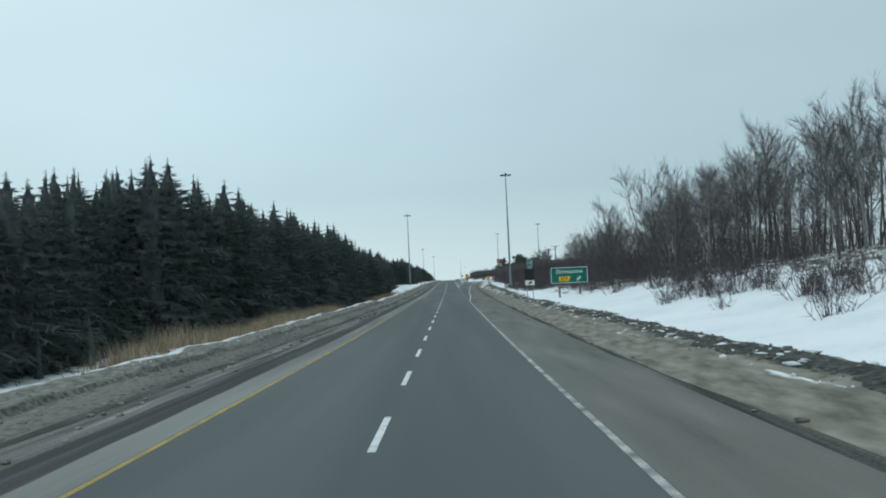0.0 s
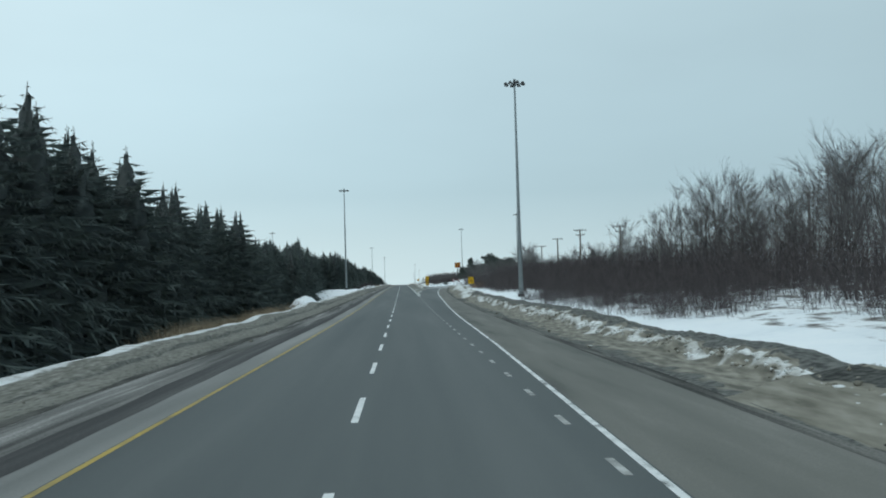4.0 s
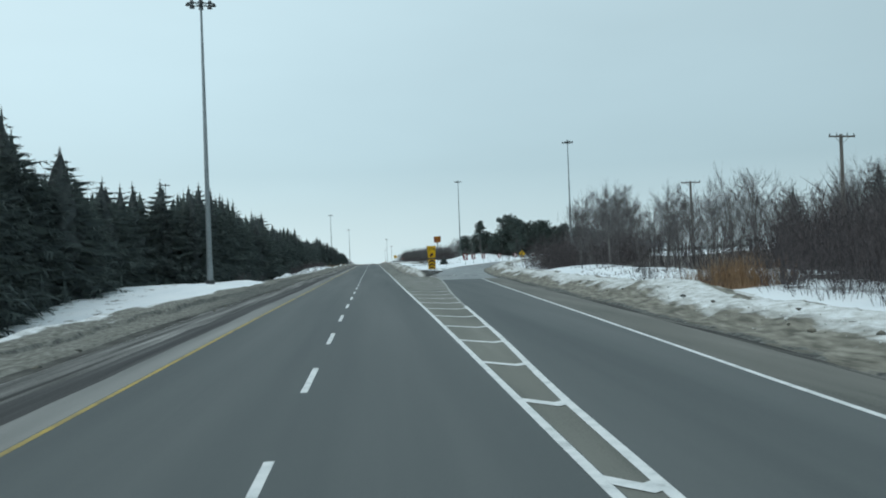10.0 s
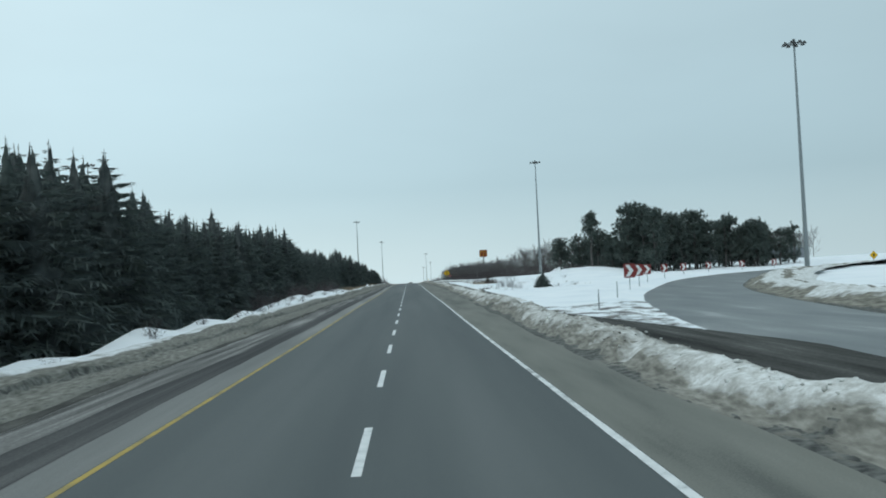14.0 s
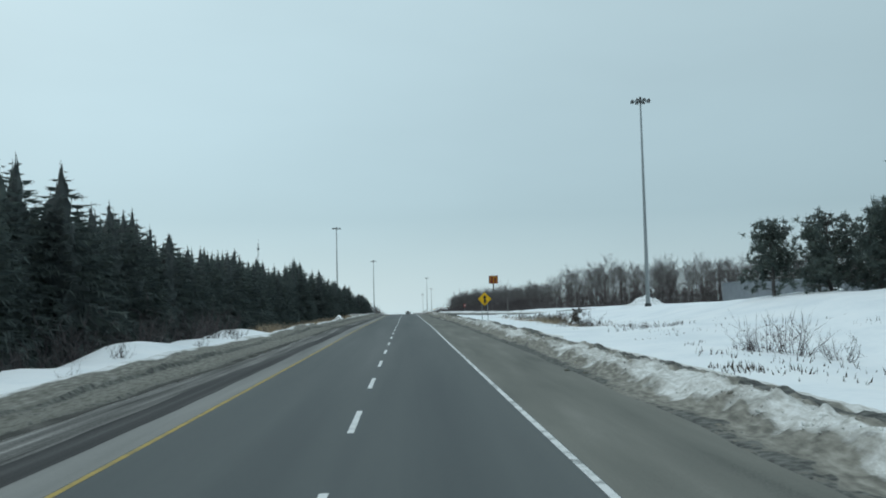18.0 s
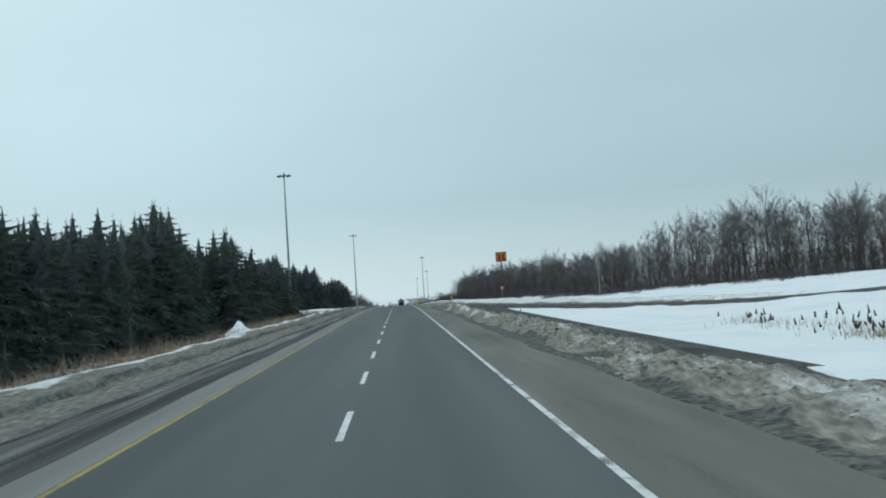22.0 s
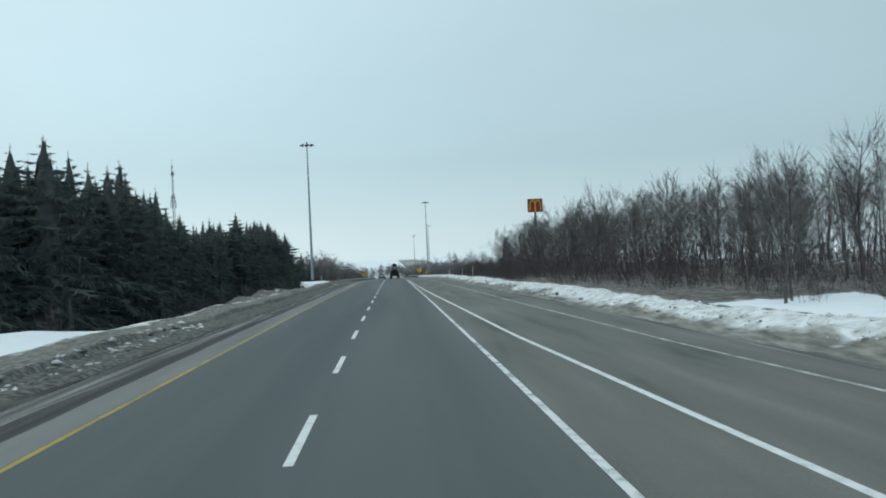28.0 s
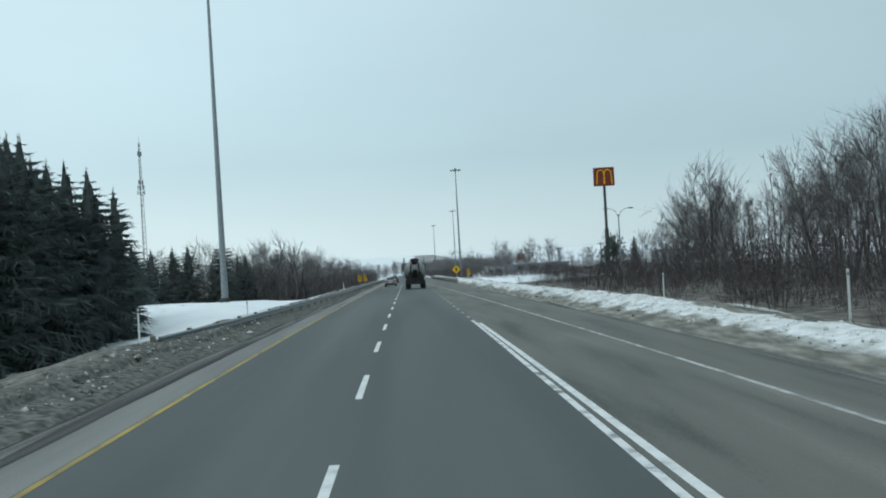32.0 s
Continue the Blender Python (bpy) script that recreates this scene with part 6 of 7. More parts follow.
for s in (-1, 1):
    bm = bmesh.new()
    rod(bm, (s * 1.28, 6.2, 1.2), (s * 1.28, 6.2, 3.75), 0.09, sides=8)
    part("exhaust", bm, GALVANIZED, g)
    bm = bmesh.new()
    box(bm, (0.2, 0.12, 0.75), (s * 1.42, 7.9, 2.6), 0.03)
    part("mirror", bm, GRIME, g)
    bm = bmesh.new()
    box(bm, (0.62, 0.05, 0.9), (s * 0.86, 0.35, 0.62), 0.01)
    part("mud_flap", bm, TYRE, g)
    bm = bmesh.new()
    box(bm, (0.13, 0.05, 0.06), (s * 0.95, 0.02, 0.9), 0.01)
    part("tail_light", bm, TAIL, g)
    for yy in (1.0, 2.4):
        wheel(g, s * 0.92, yy, 0.52, 0.52, 0.6)
    wheel(g, s * 1.02, 7.6, 0.52, 0.52, 0.32)


# ---- trees ----
def prisms(A, B, r0, r1, sides=3):
    """Tapered prisms from A to B (n x 3), as one mesh."""
    A, B, r0, r1 = np.asarray(A, float), np.asarray(B, float), np.asarray(r0, float), np.asarray(r1, float)
    n = len(A)
    d = B - A
    d /= np.maximum(np.linalg.norm(d, axis=1, keepdims=True), 1e-6)
    ref = np.where(np.abs(d[:, 2:3]) > 0.9, np.array([[1.0, 0, 0]]), np.array([[0, 0, 1.0]]))
    u = np.cross(d, ref)
    u /= np.linalg.norm(u, axis=1, keepdims=True)
    v = np.cross(d, u)
    ang = np.arange(sides) * 2 * np.pi / sides
    ring = u[:, None, :] * np.cos(ang)[None, :, None] + v[:, None, :] * np.sin(ang)[None, :, None]
    V = np.concatenate([A[:, None, :] + ring * r0[:, None, None], B[:, None, :] + ring * r1[:, None, None]], 1).reshape(-1, 3)
    i = np.arange(sides)
    j = (i + 1) % sides
    t = np.concatenate([np.stack([i, j, j + sides], 1), np.stack([i, j + sides, i + sides], 1)])
    F = (t[None] + (np.arange(n) * 2 * sides)[:, None, None]).reshape(-1, 3)
    return V, F


def slivers(A, B, w, r):
    """Thin triangles from A to B, w wide at A."""
    A, B = np.asarray(A, float), np.asarray(B, float)
    side = np.cross(B - A, r.normal(0, 1, A.shape))
    side /= np.maximum(np.linalg.norm(side, axis=1, keepdims=True), 1e-6)
    w = np.broadcast_to(np.asarray(w, float), (len(A),))[:, None]
    V = np.stack([A - side * w / 2, A + side * w / 2, B], 1).reshape(-1, 3)
    return V, np.arange(len(V)).reshape(-1, 3)


def joined(*pairs):
    V, F, k = [], [], 0
    for v, f in pairs:
        V.append(v)
        F.append(f + k)
        k += len(v)
    return np.concatenate(V), np.concatenate(F)


def spruce(seed, h=12.0, r=2.4, n=280, fine=2):
    """A spruce: trunk, a close inner crown and tiers of drooping sprays fringed with small fans; the topmost shoots rise."""
    g = np.random.default_rng(seed)
    lean = g.normal(0, 0.012, 2)
    tz = np.linspace(0, h, 7)
    c = np.stack([lean[0] * tz, lean[1] * tz, tz], 1)
    tr = 0.15 * h / 12 * (1 - tz / h) + 0.01
    trunk = prisms(c[:-1], c[1:], tr[:-1], tr[1:], 5)
    f = 1 - (1 - (np.arange(n) + g.uniform(0, 1, n)) / n) ** 0.74      # more sprays low down
    step = 0.52 * min(1.0, h / 9)
    tier = np.round(f * h / step) * step / h
    snap = np.where(f > 0.8, 0.72, 0.6)
    f = np.clip(f * (1 - snap) + tier * snap, 0, 1)
    z = h * (0.02 + 0.965 * f)
    a = np.arange(n) * 2.39996 + g.normal(0, 0.5, n)
    bulge = 1 + 0.12 * np.sin(f * 21 + g.uniform(0, 6)) + 0.08 * np.sin(f * 47 + g.uniform(0, 6))
    L = (r * (1 - f) ** 0.5 * bulge * g.uniform(0.72, 1.1, n) + 0.12 + 0.2 * g.uniform(0, 1, n))
    q = 1 - f
    L = np.minimum(L, (max(h, r * 3) * (0.32 * q + 1.3 * q * q) + 0.1) * g.uniform(0.75, 1.2, n))
    droop = g.uniform(0.1, 0.42, n) * (1 - f) - 0.3 * f**2.2
    A = np.stack([lean[0] * z, lean[1] * z, z], 1)
    d = np.stack([L * np.cos(a), L * np.sin(a), -droop * L], 1)
    L = L[:, None]
    flat = np.stack([-np.sin(a), np.cos(a), np.zeros(n)], 1)
    down = np.array([0, 0, -1.0])
    V = []
    for s in ((0.4, 0.8), (0.25, 0.5, 0.72, 0.92), (0.28, 0.4, 0.51, 0.62, 0.72, 0.82, 0.91, 0.98))[fine]:
        at = A + d * s - down * (0.10 * L * (s - s * s))
        reach = (L * 0.3 * (1 - 0.6 * s) + 0.06) * (1.6, 1.25, 1.0)[fine]
        for sign in (-1, 1):
            out = at + flat * sign * reach * g.uniform(0.45, 1.0, (n, 1)) + d * g.uniform(0.06, 0.26, (n, 1)) + down * reach * g.uniform(-0.15, 1.1, (n, 1))
            V.append(np.stack([at - d * 0.025, at + d * 0.026 + down * reach * 0.1, out], 1))
    w = L * 0.07 + 0.025
    V.append(np.stack([A + d * 0.6 - flat * w, A + d * 0.6 + flat * w, A + d * 1.08], 1))
    V.append(np.stack([A + d * 0.3 - down * 0.1, A + d * 0.6 + down * L * (g.uniform(0.04, 0.14, (n, 1)) if fine else g.uniform(0.1, 0.4, (n, 1))), A + d * 0.95], 1))
    V = np.concatenate(V).reshape(-1, 3)
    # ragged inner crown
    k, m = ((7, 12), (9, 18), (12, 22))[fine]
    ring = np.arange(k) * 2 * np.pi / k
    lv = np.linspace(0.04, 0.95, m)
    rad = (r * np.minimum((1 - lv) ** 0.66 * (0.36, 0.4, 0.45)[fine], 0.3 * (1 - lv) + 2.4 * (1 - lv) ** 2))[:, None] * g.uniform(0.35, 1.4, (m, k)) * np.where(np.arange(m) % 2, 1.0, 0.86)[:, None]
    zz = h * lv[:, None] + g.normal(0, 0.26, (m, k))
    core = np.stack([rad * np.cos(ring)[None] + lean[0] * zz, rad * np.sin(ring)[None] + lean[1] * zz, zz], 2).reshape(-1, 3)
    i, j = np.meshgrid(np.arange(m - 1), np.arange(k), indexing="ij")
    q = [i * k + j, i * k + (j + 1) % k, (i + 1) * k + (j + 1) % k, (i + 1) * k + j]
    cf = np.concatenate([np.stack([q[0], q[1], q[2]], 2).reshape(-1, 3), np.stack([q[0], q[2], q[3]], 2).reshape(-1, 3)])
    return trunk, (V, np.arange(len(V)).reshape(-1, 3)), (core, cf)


def pine(seed, h=10.0, r=3.0, low=0.12, limbs=36):
    """A pine: bare lower stem and a ragged spreading crown of needle tufts on upswept limbs."""
    g = np.random.default_rng(seed)
    tz = np.linspace(0, h, 7)
    bend = np.cumsum(g.normal(0, 0.12, (7, 2)), 0)
    c = np.stack([bend[:, 0], bend[:, 1], tz], 1)
    tr = 0.2 * (1 - tz / h) + 0.03
    A, B = list(c[:-1]), list(c[1:])
    r0, r1 = list(tr[:-1]), list(tr[1:])
    tufts = []
    for k in range(limbs):
        f = g.uniform(low, 1.0)
        p = np.array([np.interp(f * h, tz, c[:, 0]), np.interp(f * h, tz, c[:, 1]), f * h])
        a = g.uniform(0, 2 * np.pi)
        L = r * (1.06 - f) ** 0.5 * g.uniform(0.5, 1.0) + 0.2
        q = p + np.array([L * math.cos(a), L * math.sin(a), L * g.uniform(0.0, 0.4)])
        A.append(p), B.append(q), r0.append(0.05), r1.append(0.02)
        for s in (0.35, 0.6, 0.82, 1.0):
            for _ in range(2):
                tufts.append(p + (q - p) * s + g.normal(0, 0.34, 3))
    wood = prisms(np.array(A), np.array(B), np.array(r0), np.array(r1), 4)
    t = np.repeat(np.array(tufts), 11, 0)
    dirs = g.normal(0, 1, t.shape) + np.array([0, 0, 0.4])
    dirs /= np.linalg.norm(dirs, axis=1, keepdims=True)
    V, F = slivers(t - dirs * 0.15 + g.normal(0, 0.12, t.shape), t + dirs * g.uniform(0.35, 0.75, (len(t), 1)), 0.1, g)
    return wood, (V, F)


def unit(v):
    return v / np.maximum(np.linalg.norm(v, axis=1, keepdims=True), 1e-6)


def along(P, k, f):
    """Points at fraction f (0 to 1) of the polylines P[k]."""
    n = P.shape[1] - 1
    x = np.clip(f, 0, 0.999) * n
    i = x.astype(int)
    u = (x - i)[:, None]
    return P[k, i] * (1 - u) + P[k, i + 1] * u, unit(P[k, i + 1] - P[k, i])


def bare_tree(seed, h=11.0, spread=0.3, stems=1, limbs=22, subs=8, twigs=10, low=0.25, plain=False, wide=0.015):
    """A leafless tree: stems, upswept limbs, side shoots and a haze of fine twigs."""
    g = np.random.default_rng(seed)
    up = np.array([0, 0, 1.0])

    def polylines(p, d, length, n, curl, lift):
        P = [p]
        for _ in range(n):
            d = unit(d + g.normal(0, curl, d.shape) + up * lift)
            P.append(P[-1] + d * (length / n)[:, None])
        return np.stack(P, 1)

    def tubes(P, r0, r1, sides):
        n = P.shape[1] - 1
        rr = r0[:, None] + (r1 - r0)[:, None] * np.linspace(0, 1, n + 1)[None]
        return prisms(P[:, :-1].reshape(-1, 3), P[:, 1:].reshape(-1, 3), rr[:, :-1].ravel(), rr[:, 1:].ravel(), sides)

    hh = h * (g.uniform(0.78, 1.0, stems) if stems > 1 else np.ones(1))
    foot = np.concatenate([g.normal(0, 0.3 * (stems > 1), (stems, 2)), np.full((stems, 1), -0.2)], 1)
    tilt = g.normal(0, 0.05 if stems == 1 else 0.13, (stems, 2))
    T = polylines(foot, np.concatenate([tilt, np.ones((stems, 1))], 1), hh * 0.9, 7, 0.035, 0.04)
    rt = 0.0115 * hh / stems**0.4 + 0.012
    wood = [tubes(T, rt, rt * 0.15, 3 if plain else 5)]
    k = np.repeat(np.arange(stems), int(math.ceil(limbs / stems)))
    n = len(k)
    f = low + (0.97 - low) * g.uniform(0, 1, n) ** 0.85
    p, d = along(T, k, f)
    a = g.uniform(0, 2 * np.pi, n)
    out = np.stack([np.cos(a), np.sin(a), np.zeros(n)], 1)
    L = hh[k] * spread * (1.2 - f) ** 0.55 * g.uniform(0.7, 1.25, n)
    M = polylines(p, unit(out * 0.78 + d * g.uniform(0.5, 1.15, (n, 1))), L, 3, 0.07, 0.09)
    rl = rt[k] * (1.15 - f) * 0.34 + 0.006
    if plain:
        wood.append(slivers(M[:, 0], M[:, 2], rl * 2, g))
        wood.append(slivers(M[:, 1], M[:, 3], rl * 1.3, g))
    else:
        wood.append(tubes(M, rl, rl * 0.3, 3))
    k2 = np.repeat(np.arange(n), subs)
    m = len(k2)
    f2 = g.uniform(0.15, 1.0, m)
    p2, d2 = along(M, k2, f2)
    e2 = unit(d2 + g.normal(0, 0.42, (m, 3)) + up * 0.12)
    L2 = L[k2] * g.uniform(0.3, 0.65, m) + 0.25
    fine = [slivers(p2, p2 + e2 * L2[:, None], wide * 1.35, g)]
    k3 = np.repeat(np.arange(m), twigs)
    q = len(k3)
    p3 = p2[k3] + e2[k3] * (L2[k3] * g.uniform(0.0, 1.0, q))[:, None]
    e3 = unit(e2[k3] + g.normal(0, 0.3, (q, 3)) + up * 0.2)
    fine.append(slivers(p3, p3 + e3 * (g.uniform(0.5, 1.0, q) * (0.6 + 0.45 * L2[k3]))[:, None], wide, g))
    # twigs straight from the stems and limbs
    k4 = g.integers(0, n, n * 5)
    p4, d4 = along(M, k4, g.uniform(0, 1, len(k4)))
    e4 = unit(d4 + g.normal(0, 0.6, (len(k4), 3)) + up * 0.2)
    fine.append(slivers(p4, p4 + e4 * g.uniform(0.3, 0.9, (len(k4), 1)), wide * 1.2, g))
    return joined(*wood), joined(*fine)


def shrub(seed, h=4.0, stems=34, spread=1.5, twigs=9, solid=False):
    """A leafless bush of many stems."""
    g = np.random.default_rng(seed)
    n = stems
    a, q = g.uniform(0, 2 * np.pi, n), g.uniform(0, 1, n) ** 0.7
    base = np.stack([0.5 * spread * q * np.cos(a), 0.5 * spread * q * np.sin(a), np.full(n, -0.2)], 1)
    L = h * g.uniform(0.5, 1.0, n)
    mid = base + np.stack([0.35 * spread * q * np.cos(a), 0.35 * spread * q * np.sin(a), L * 0.5], 1) + g.normal(0, 0.12, (n, 3))
    tip = mid + np.stack([0.45 * spread * q * np.cos(a), 0.45 * spread * q * np.sin(a), L * 0.5], 1) + g.normal(0, 0.2, (n, 3))
    r = g.uniform(0.022, 0.045, n)
    one = prisms(base, mid, r / 2, r * 0.35, 3) if solid else slivers(base, mid + (mid - base) * 0.2, r, g)
    two = slivers(mid - (tip - mid) * 0.1, tip, r * 0.75, g)
    m = n * twigs
    i = np.repeat(np.arange(n), twigs)
    f = g.uniform(0.1, 1, (m, 1))
    o = np.where(f < 0.5, base[i] + (mid - base)[i] * f * 2, mid[i] + (tip - mid)[i] * (f * 2 - 1))
    d = g.normal(0, 0.55, (m, 3)) + np.array([0, 0, 0.75])
    d /= np.linalg.norm(d, axis=1, keepdims=True)
    return joined(one, two, slivers(o, o + d * g.uniform(0.3, 0.95, (m, 1)), 0.027, g))


def template(name, label, category, group, parts):
    ob = new(name)
    tagged(ob, label, category, group)
    for pname, (v, f), mat in parts:
        part(pname, mesh_np(pname, v, f, mat), None, ob)
    return ob


def plant(kinds, spots, taken, sink=0.1, girth=(0.88, 1.12)):
    """Puts copies of the kinds at spots (x, y, scale); the first of each kind is the kind itself."""
    for i, (x, y, s) in enumerate(spots):
        k = int(rng.integers(0, len(kinds)))
        z = float(ground_z(x, y)) - sink
        m = pose(x, y, z, 0, 0, float(rng.uniform(0, 360))) @ Matrix.Diagonal((s * float(rng.uniform(*girth)), s * float(rng.uniform(*girth)), s, 1))
        if k in taken:
            sc = kinds[k].scale
            copy_thing(kinds[k], m @ Matrix.Diagonal((1 / sc[0], 1 / sc[1], 1 / sc[2], 1)))
        else:
            kinds[k].matrix_basis = m
            taken.add(k)
    for k, ob in enumerate(kinds):
        if k not in taken:
            taken.add(k)
            x, y, s = spots[0]
            ob.matrix_basis = pose(x - 3, y + 1, float(ground_z(x - 3, y + 1)) - 0.1)


def scatter_mesh(shapes, spots, g, squash=0.12):
    """One joined mesh of shapes turned and scaled at spots (x, y, scale)."""
    V, F, k = [], [], 0
    for x, y, s in spots:
        v, f = shapes[int(g.integers(0, len(shapes)))]
        a = g.uniform(0, 2 * np.pi)
        c, sn = math.cos(a) * s, math.sin(a) * s
        w = g.uniform(1 - squash, 1 + squash)
        V.append(np.stack([(v[:, 0] * c - v[:, 1] * sn) * w + x, (v[:, 0] * sn + v[:, 1] * c) * w + y, v[:, 2] * s + float(ground_z(x, y)) - 0.1], 1))
        F.append(f + k)
        k += len(v)
    return np.concatenate(V), np.concatenate(F)


g = np.random.default_rng(11)
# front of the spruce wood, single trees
# the darker inner crown paints in the shade between the sprays
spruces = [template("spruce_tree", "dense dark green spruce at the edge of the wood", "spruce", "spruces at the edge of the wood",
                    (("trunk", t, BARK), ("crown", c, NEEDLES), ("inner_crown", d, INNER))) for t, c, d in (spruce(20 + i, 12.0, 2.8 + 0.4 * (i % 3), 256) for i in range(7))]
front = []
y = 36.0
while y < 961:
    x = float(TREE_LINE(y)) - 2.9 + g.normal(0, 0.9)
    top = tree_top(y) * (1.07 - 0.15 * g.uniform() ** 1.4) + 0.3
    front.append((x, y, (top - float(ground_z(x, y)) + rz(y) + 0.5) / 12.05))
    y += g.uniform(2.9, 4.2)
plant(spruces, front, set(), 0.5, (0.8, 1.35))
deep = [[joined(*spruce(60 + i, 12.0, 3.3, n, fine)) for i in range(5)] for n, fine in ((170, 1), (130, 0), (110, 0))]
wood = []
for row, (dx, dy) in enumerate(((-4.0, 2.0), (-6.2, 2.8), (-9.4, 4.6))):
    spots = []
    y = 10.0
    while y < 961:
        x = float(TREE_LINE(y)) + dx + g.normal(0, 0.8)
        top = tree_top(y) * g.uniform(0.86, 1.05)
        spots.append((x, y, (top - float(ground_z(x, y)) + rz(y) + 0.1) / 12.05))
        y += g.uniform(0.75, 1.3) * dy
    wood.append(scatter_mesh(deep[row], spots, g))
tagged(new("spruce_wood", mesh_np("spruce_wood", *joined(*wood), NEEDLES)), "dense spruce wood behind the first row", "spruce wood", kind="stuff")
small = [joined(*spruce(66 + i, 12.0, 2.9, 60, 1)) for i in range(3)]
low = [(float(TREE_LINE(y)) + g.uniform(-1.2, 1.4), y, g.uniform(0.08, 0.3)) for y in g.uniform(36, 955, 150)]
tagged(new("spruce_saplings", mesh_np("spruce_saplings", *scatter_mesh(small, low, g), NEEDLES)), "young spruces under the edge of the wood", "saplings", kind="stuff")
# single firs out in the snow
taken = {0, 1, 2, 3, 4, 5, 6}
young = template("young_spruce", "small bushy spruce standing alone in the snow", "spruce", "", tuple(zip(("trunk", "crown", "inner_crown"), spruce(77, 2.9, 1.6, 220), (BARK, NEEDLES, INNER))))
sapling = template("dead_sapling", "small dead sapling with dark withered tufts in the snow", "sapling", "", tuple(zip(("trunk", "crown"), pine(99, 3.4, 1.5, 0.3, 6), (BARK, SEED))))
sapling.matrix_basis = pose(19.3, 602, float(ground_z(19.3, 602)) - 0.1) @ Matrix.Diagonal((0.55, 0.55, 0.55, 1))
young.matrix_basis = pose(21.6, 536, float(ground_z(21.6, 536)) - 0.15)
plant(spruces, [(36.5, 262, 0.52), (58, 330, 0.62), (59, 381, 0.86), (68, 420, 0.9), (64.5, 399, 0.78), (-24, 1000, 0.68), (-20.5, 1001, 0.72), (-27, 996, 0.7), (-31, 1002, 0.78), (-22.5, 1012, 0.6), (-26, 1022, 0.62), (-20.8, 1040, 0.55), (-19.2, 1032, 0.5), (-17.2, 1052, 0.48), (-18.8, 1046, 0.45), (-34, 1012, 0.8), (-18.6, 1006, 0.6), (-21.8, 1018, 0.66), (-19.6, 1022, 0.58), (-24.5, 1034, 0.62), (-22.8, 1028, 0.55), (-28.5, 1010, 0.75), (-18.0, 1040, 0.45), (-18.4, 941, 0.98), (-20.6, 938, 1.06), (-23.2, 943, 1.08), (-19, 946, 0.96), (-21.8, 949, 1.03), (-18.2, 952, 0.9), (-24.6, 952, 1.05), (-20.6, 955, 0.95), (-22.8, 958, 0.98), (-26.5, 947, 1.1), (-18.6, 958, 0.8), (-25.5, 960, 0.98), (39, 1043, 0.5)], taken)

# pines outside the bend
pines = [template("pine_tree", "dark ragged pine beyond the ramp's bend", "pine", "pines beyond the ramp", (("trunk", t, BARK), ("crown", c, PINE)))
         for t, c in (pine(80 + i, 10.0, 3.9) for i in range(4))]
bushy = [template("pine_tree", "low bushy dark pine on the snowy knoll", "pine", "pines beyond the ramp", tuple(zip(("trunk", "crown"), pine(94 + i, 7.0, 3.5, 0.04, 52), (BARK, PINE)))) for i in range(2)]
plant(bushy, [(33, 585, 0.9), (36.8, 582, 0.95), (39.5, 577, 1.0), (43.5, 586, 1.1), (46.5, 580, 1.15), (41, 571, 0.8), (33.5, 1036, 0.82)], set())
spots = [(40.6, 592, 0.62), (48, 583, 0.95), (49, 590, 0.85), (43, 575, 0.6)]
for i in range(60):
    t = g.uniform(0, 1)
    spots.append((46 + 32 * t + g.normal(0, 1.4), 562 + g.uniform(0, 22) + 6 * t, g.uniform(0.8, 1.1) * float(np.interp(t, [0, 0.25, 1], [1.22, 1.1, 0.72]))))
plant(pines, spots, set())
crooked = template("pine_tree", "tall pine with a bare stem and a flat ragged crown", "pine", "pines beyond the ramp", tuple(zip(("trunk", "crown"), pine(90, 9.9, 2.7, 0.58), (BARK, PINE))))
crooked.matrix_basis = pose(35.8, 567, float(ground_z(35.8, 567)) - 0.1)

# bare trees on the right
bare = [template("bare_tree", "leafless grey-brown tree in the snow", "tree", "leafless trees", (("trunk", t, BARK), ("crown", c, TWIGS)))
        for t, c in (bare_tree(100 + i, 11.0, 0.3 + 0.05 * (i % 3), (1, 3, 2, 1)[i % 4], 22 + 4 * (i % 2), low=0.18 + 0.12 * (i % 2)) for i in range(8))]
pale = [template("birch_tree", "slim pale-barked leafless birch", "tree", "leafless trees", (("trunk", t, BIRCH), ("crown", c, TWIGS)))
        for t, c in (bare_tree(130 + i, 11.0, 0.2, 1, 20, low=0.35) for i in range(3))]
spots = []
for y in np.arange(52, 205, 1.9):      # wood on the hillside
    spots.append((27 + g.uniform(0, 18) + 6 * (y < 80), y + g.normal(0, 1.5), g.uniform(0.85, 1.25) * float(np.interp(y, [50, 85, 130, 155, 205], [1.1, 1.18, 1.1, 0.86, 0.76]))))
for y in np.arange(205, 262, 4.0):
    spots.append((40 + g.uniform(0, 12), y, g.uniform(0.5, 0.66)))
spots += [(x, y, s) for x, y, s in zip(g.uniform(30, 37, 9), g.uniform(196, 216, 9), g.uniform(0.88, 1.05, 9))]
spots += [(x, y, s) for x, y, s in zip(g.uniform(45, 53, 9), g.uniform(453, 468, 9), g.uniform(1.0, 1.35, 9))]
spots += [(x, y, s) for x, y, s in zip(g.uniform(19, 29, 16), g.uniform(340, 378, 16), g.uniform(0.45, 0.66, 16))]
spots += [(x, y, s) for x, y, s in zip(g.uniform(28, 38, 12), g.uniform(336, 384, 12), g.uniform(0.52, 0.7, 12))]
spots += [(24.5, 160, 0.9), (36.2, 255, 1.1), (41.8, 255, 1.12), (22.2, 367.8, 0.64), (19.6, 361.2, 0.5), (40, 392, 0.8), (49.5, 461, 1.42), (50.5, 459, 1.3)]
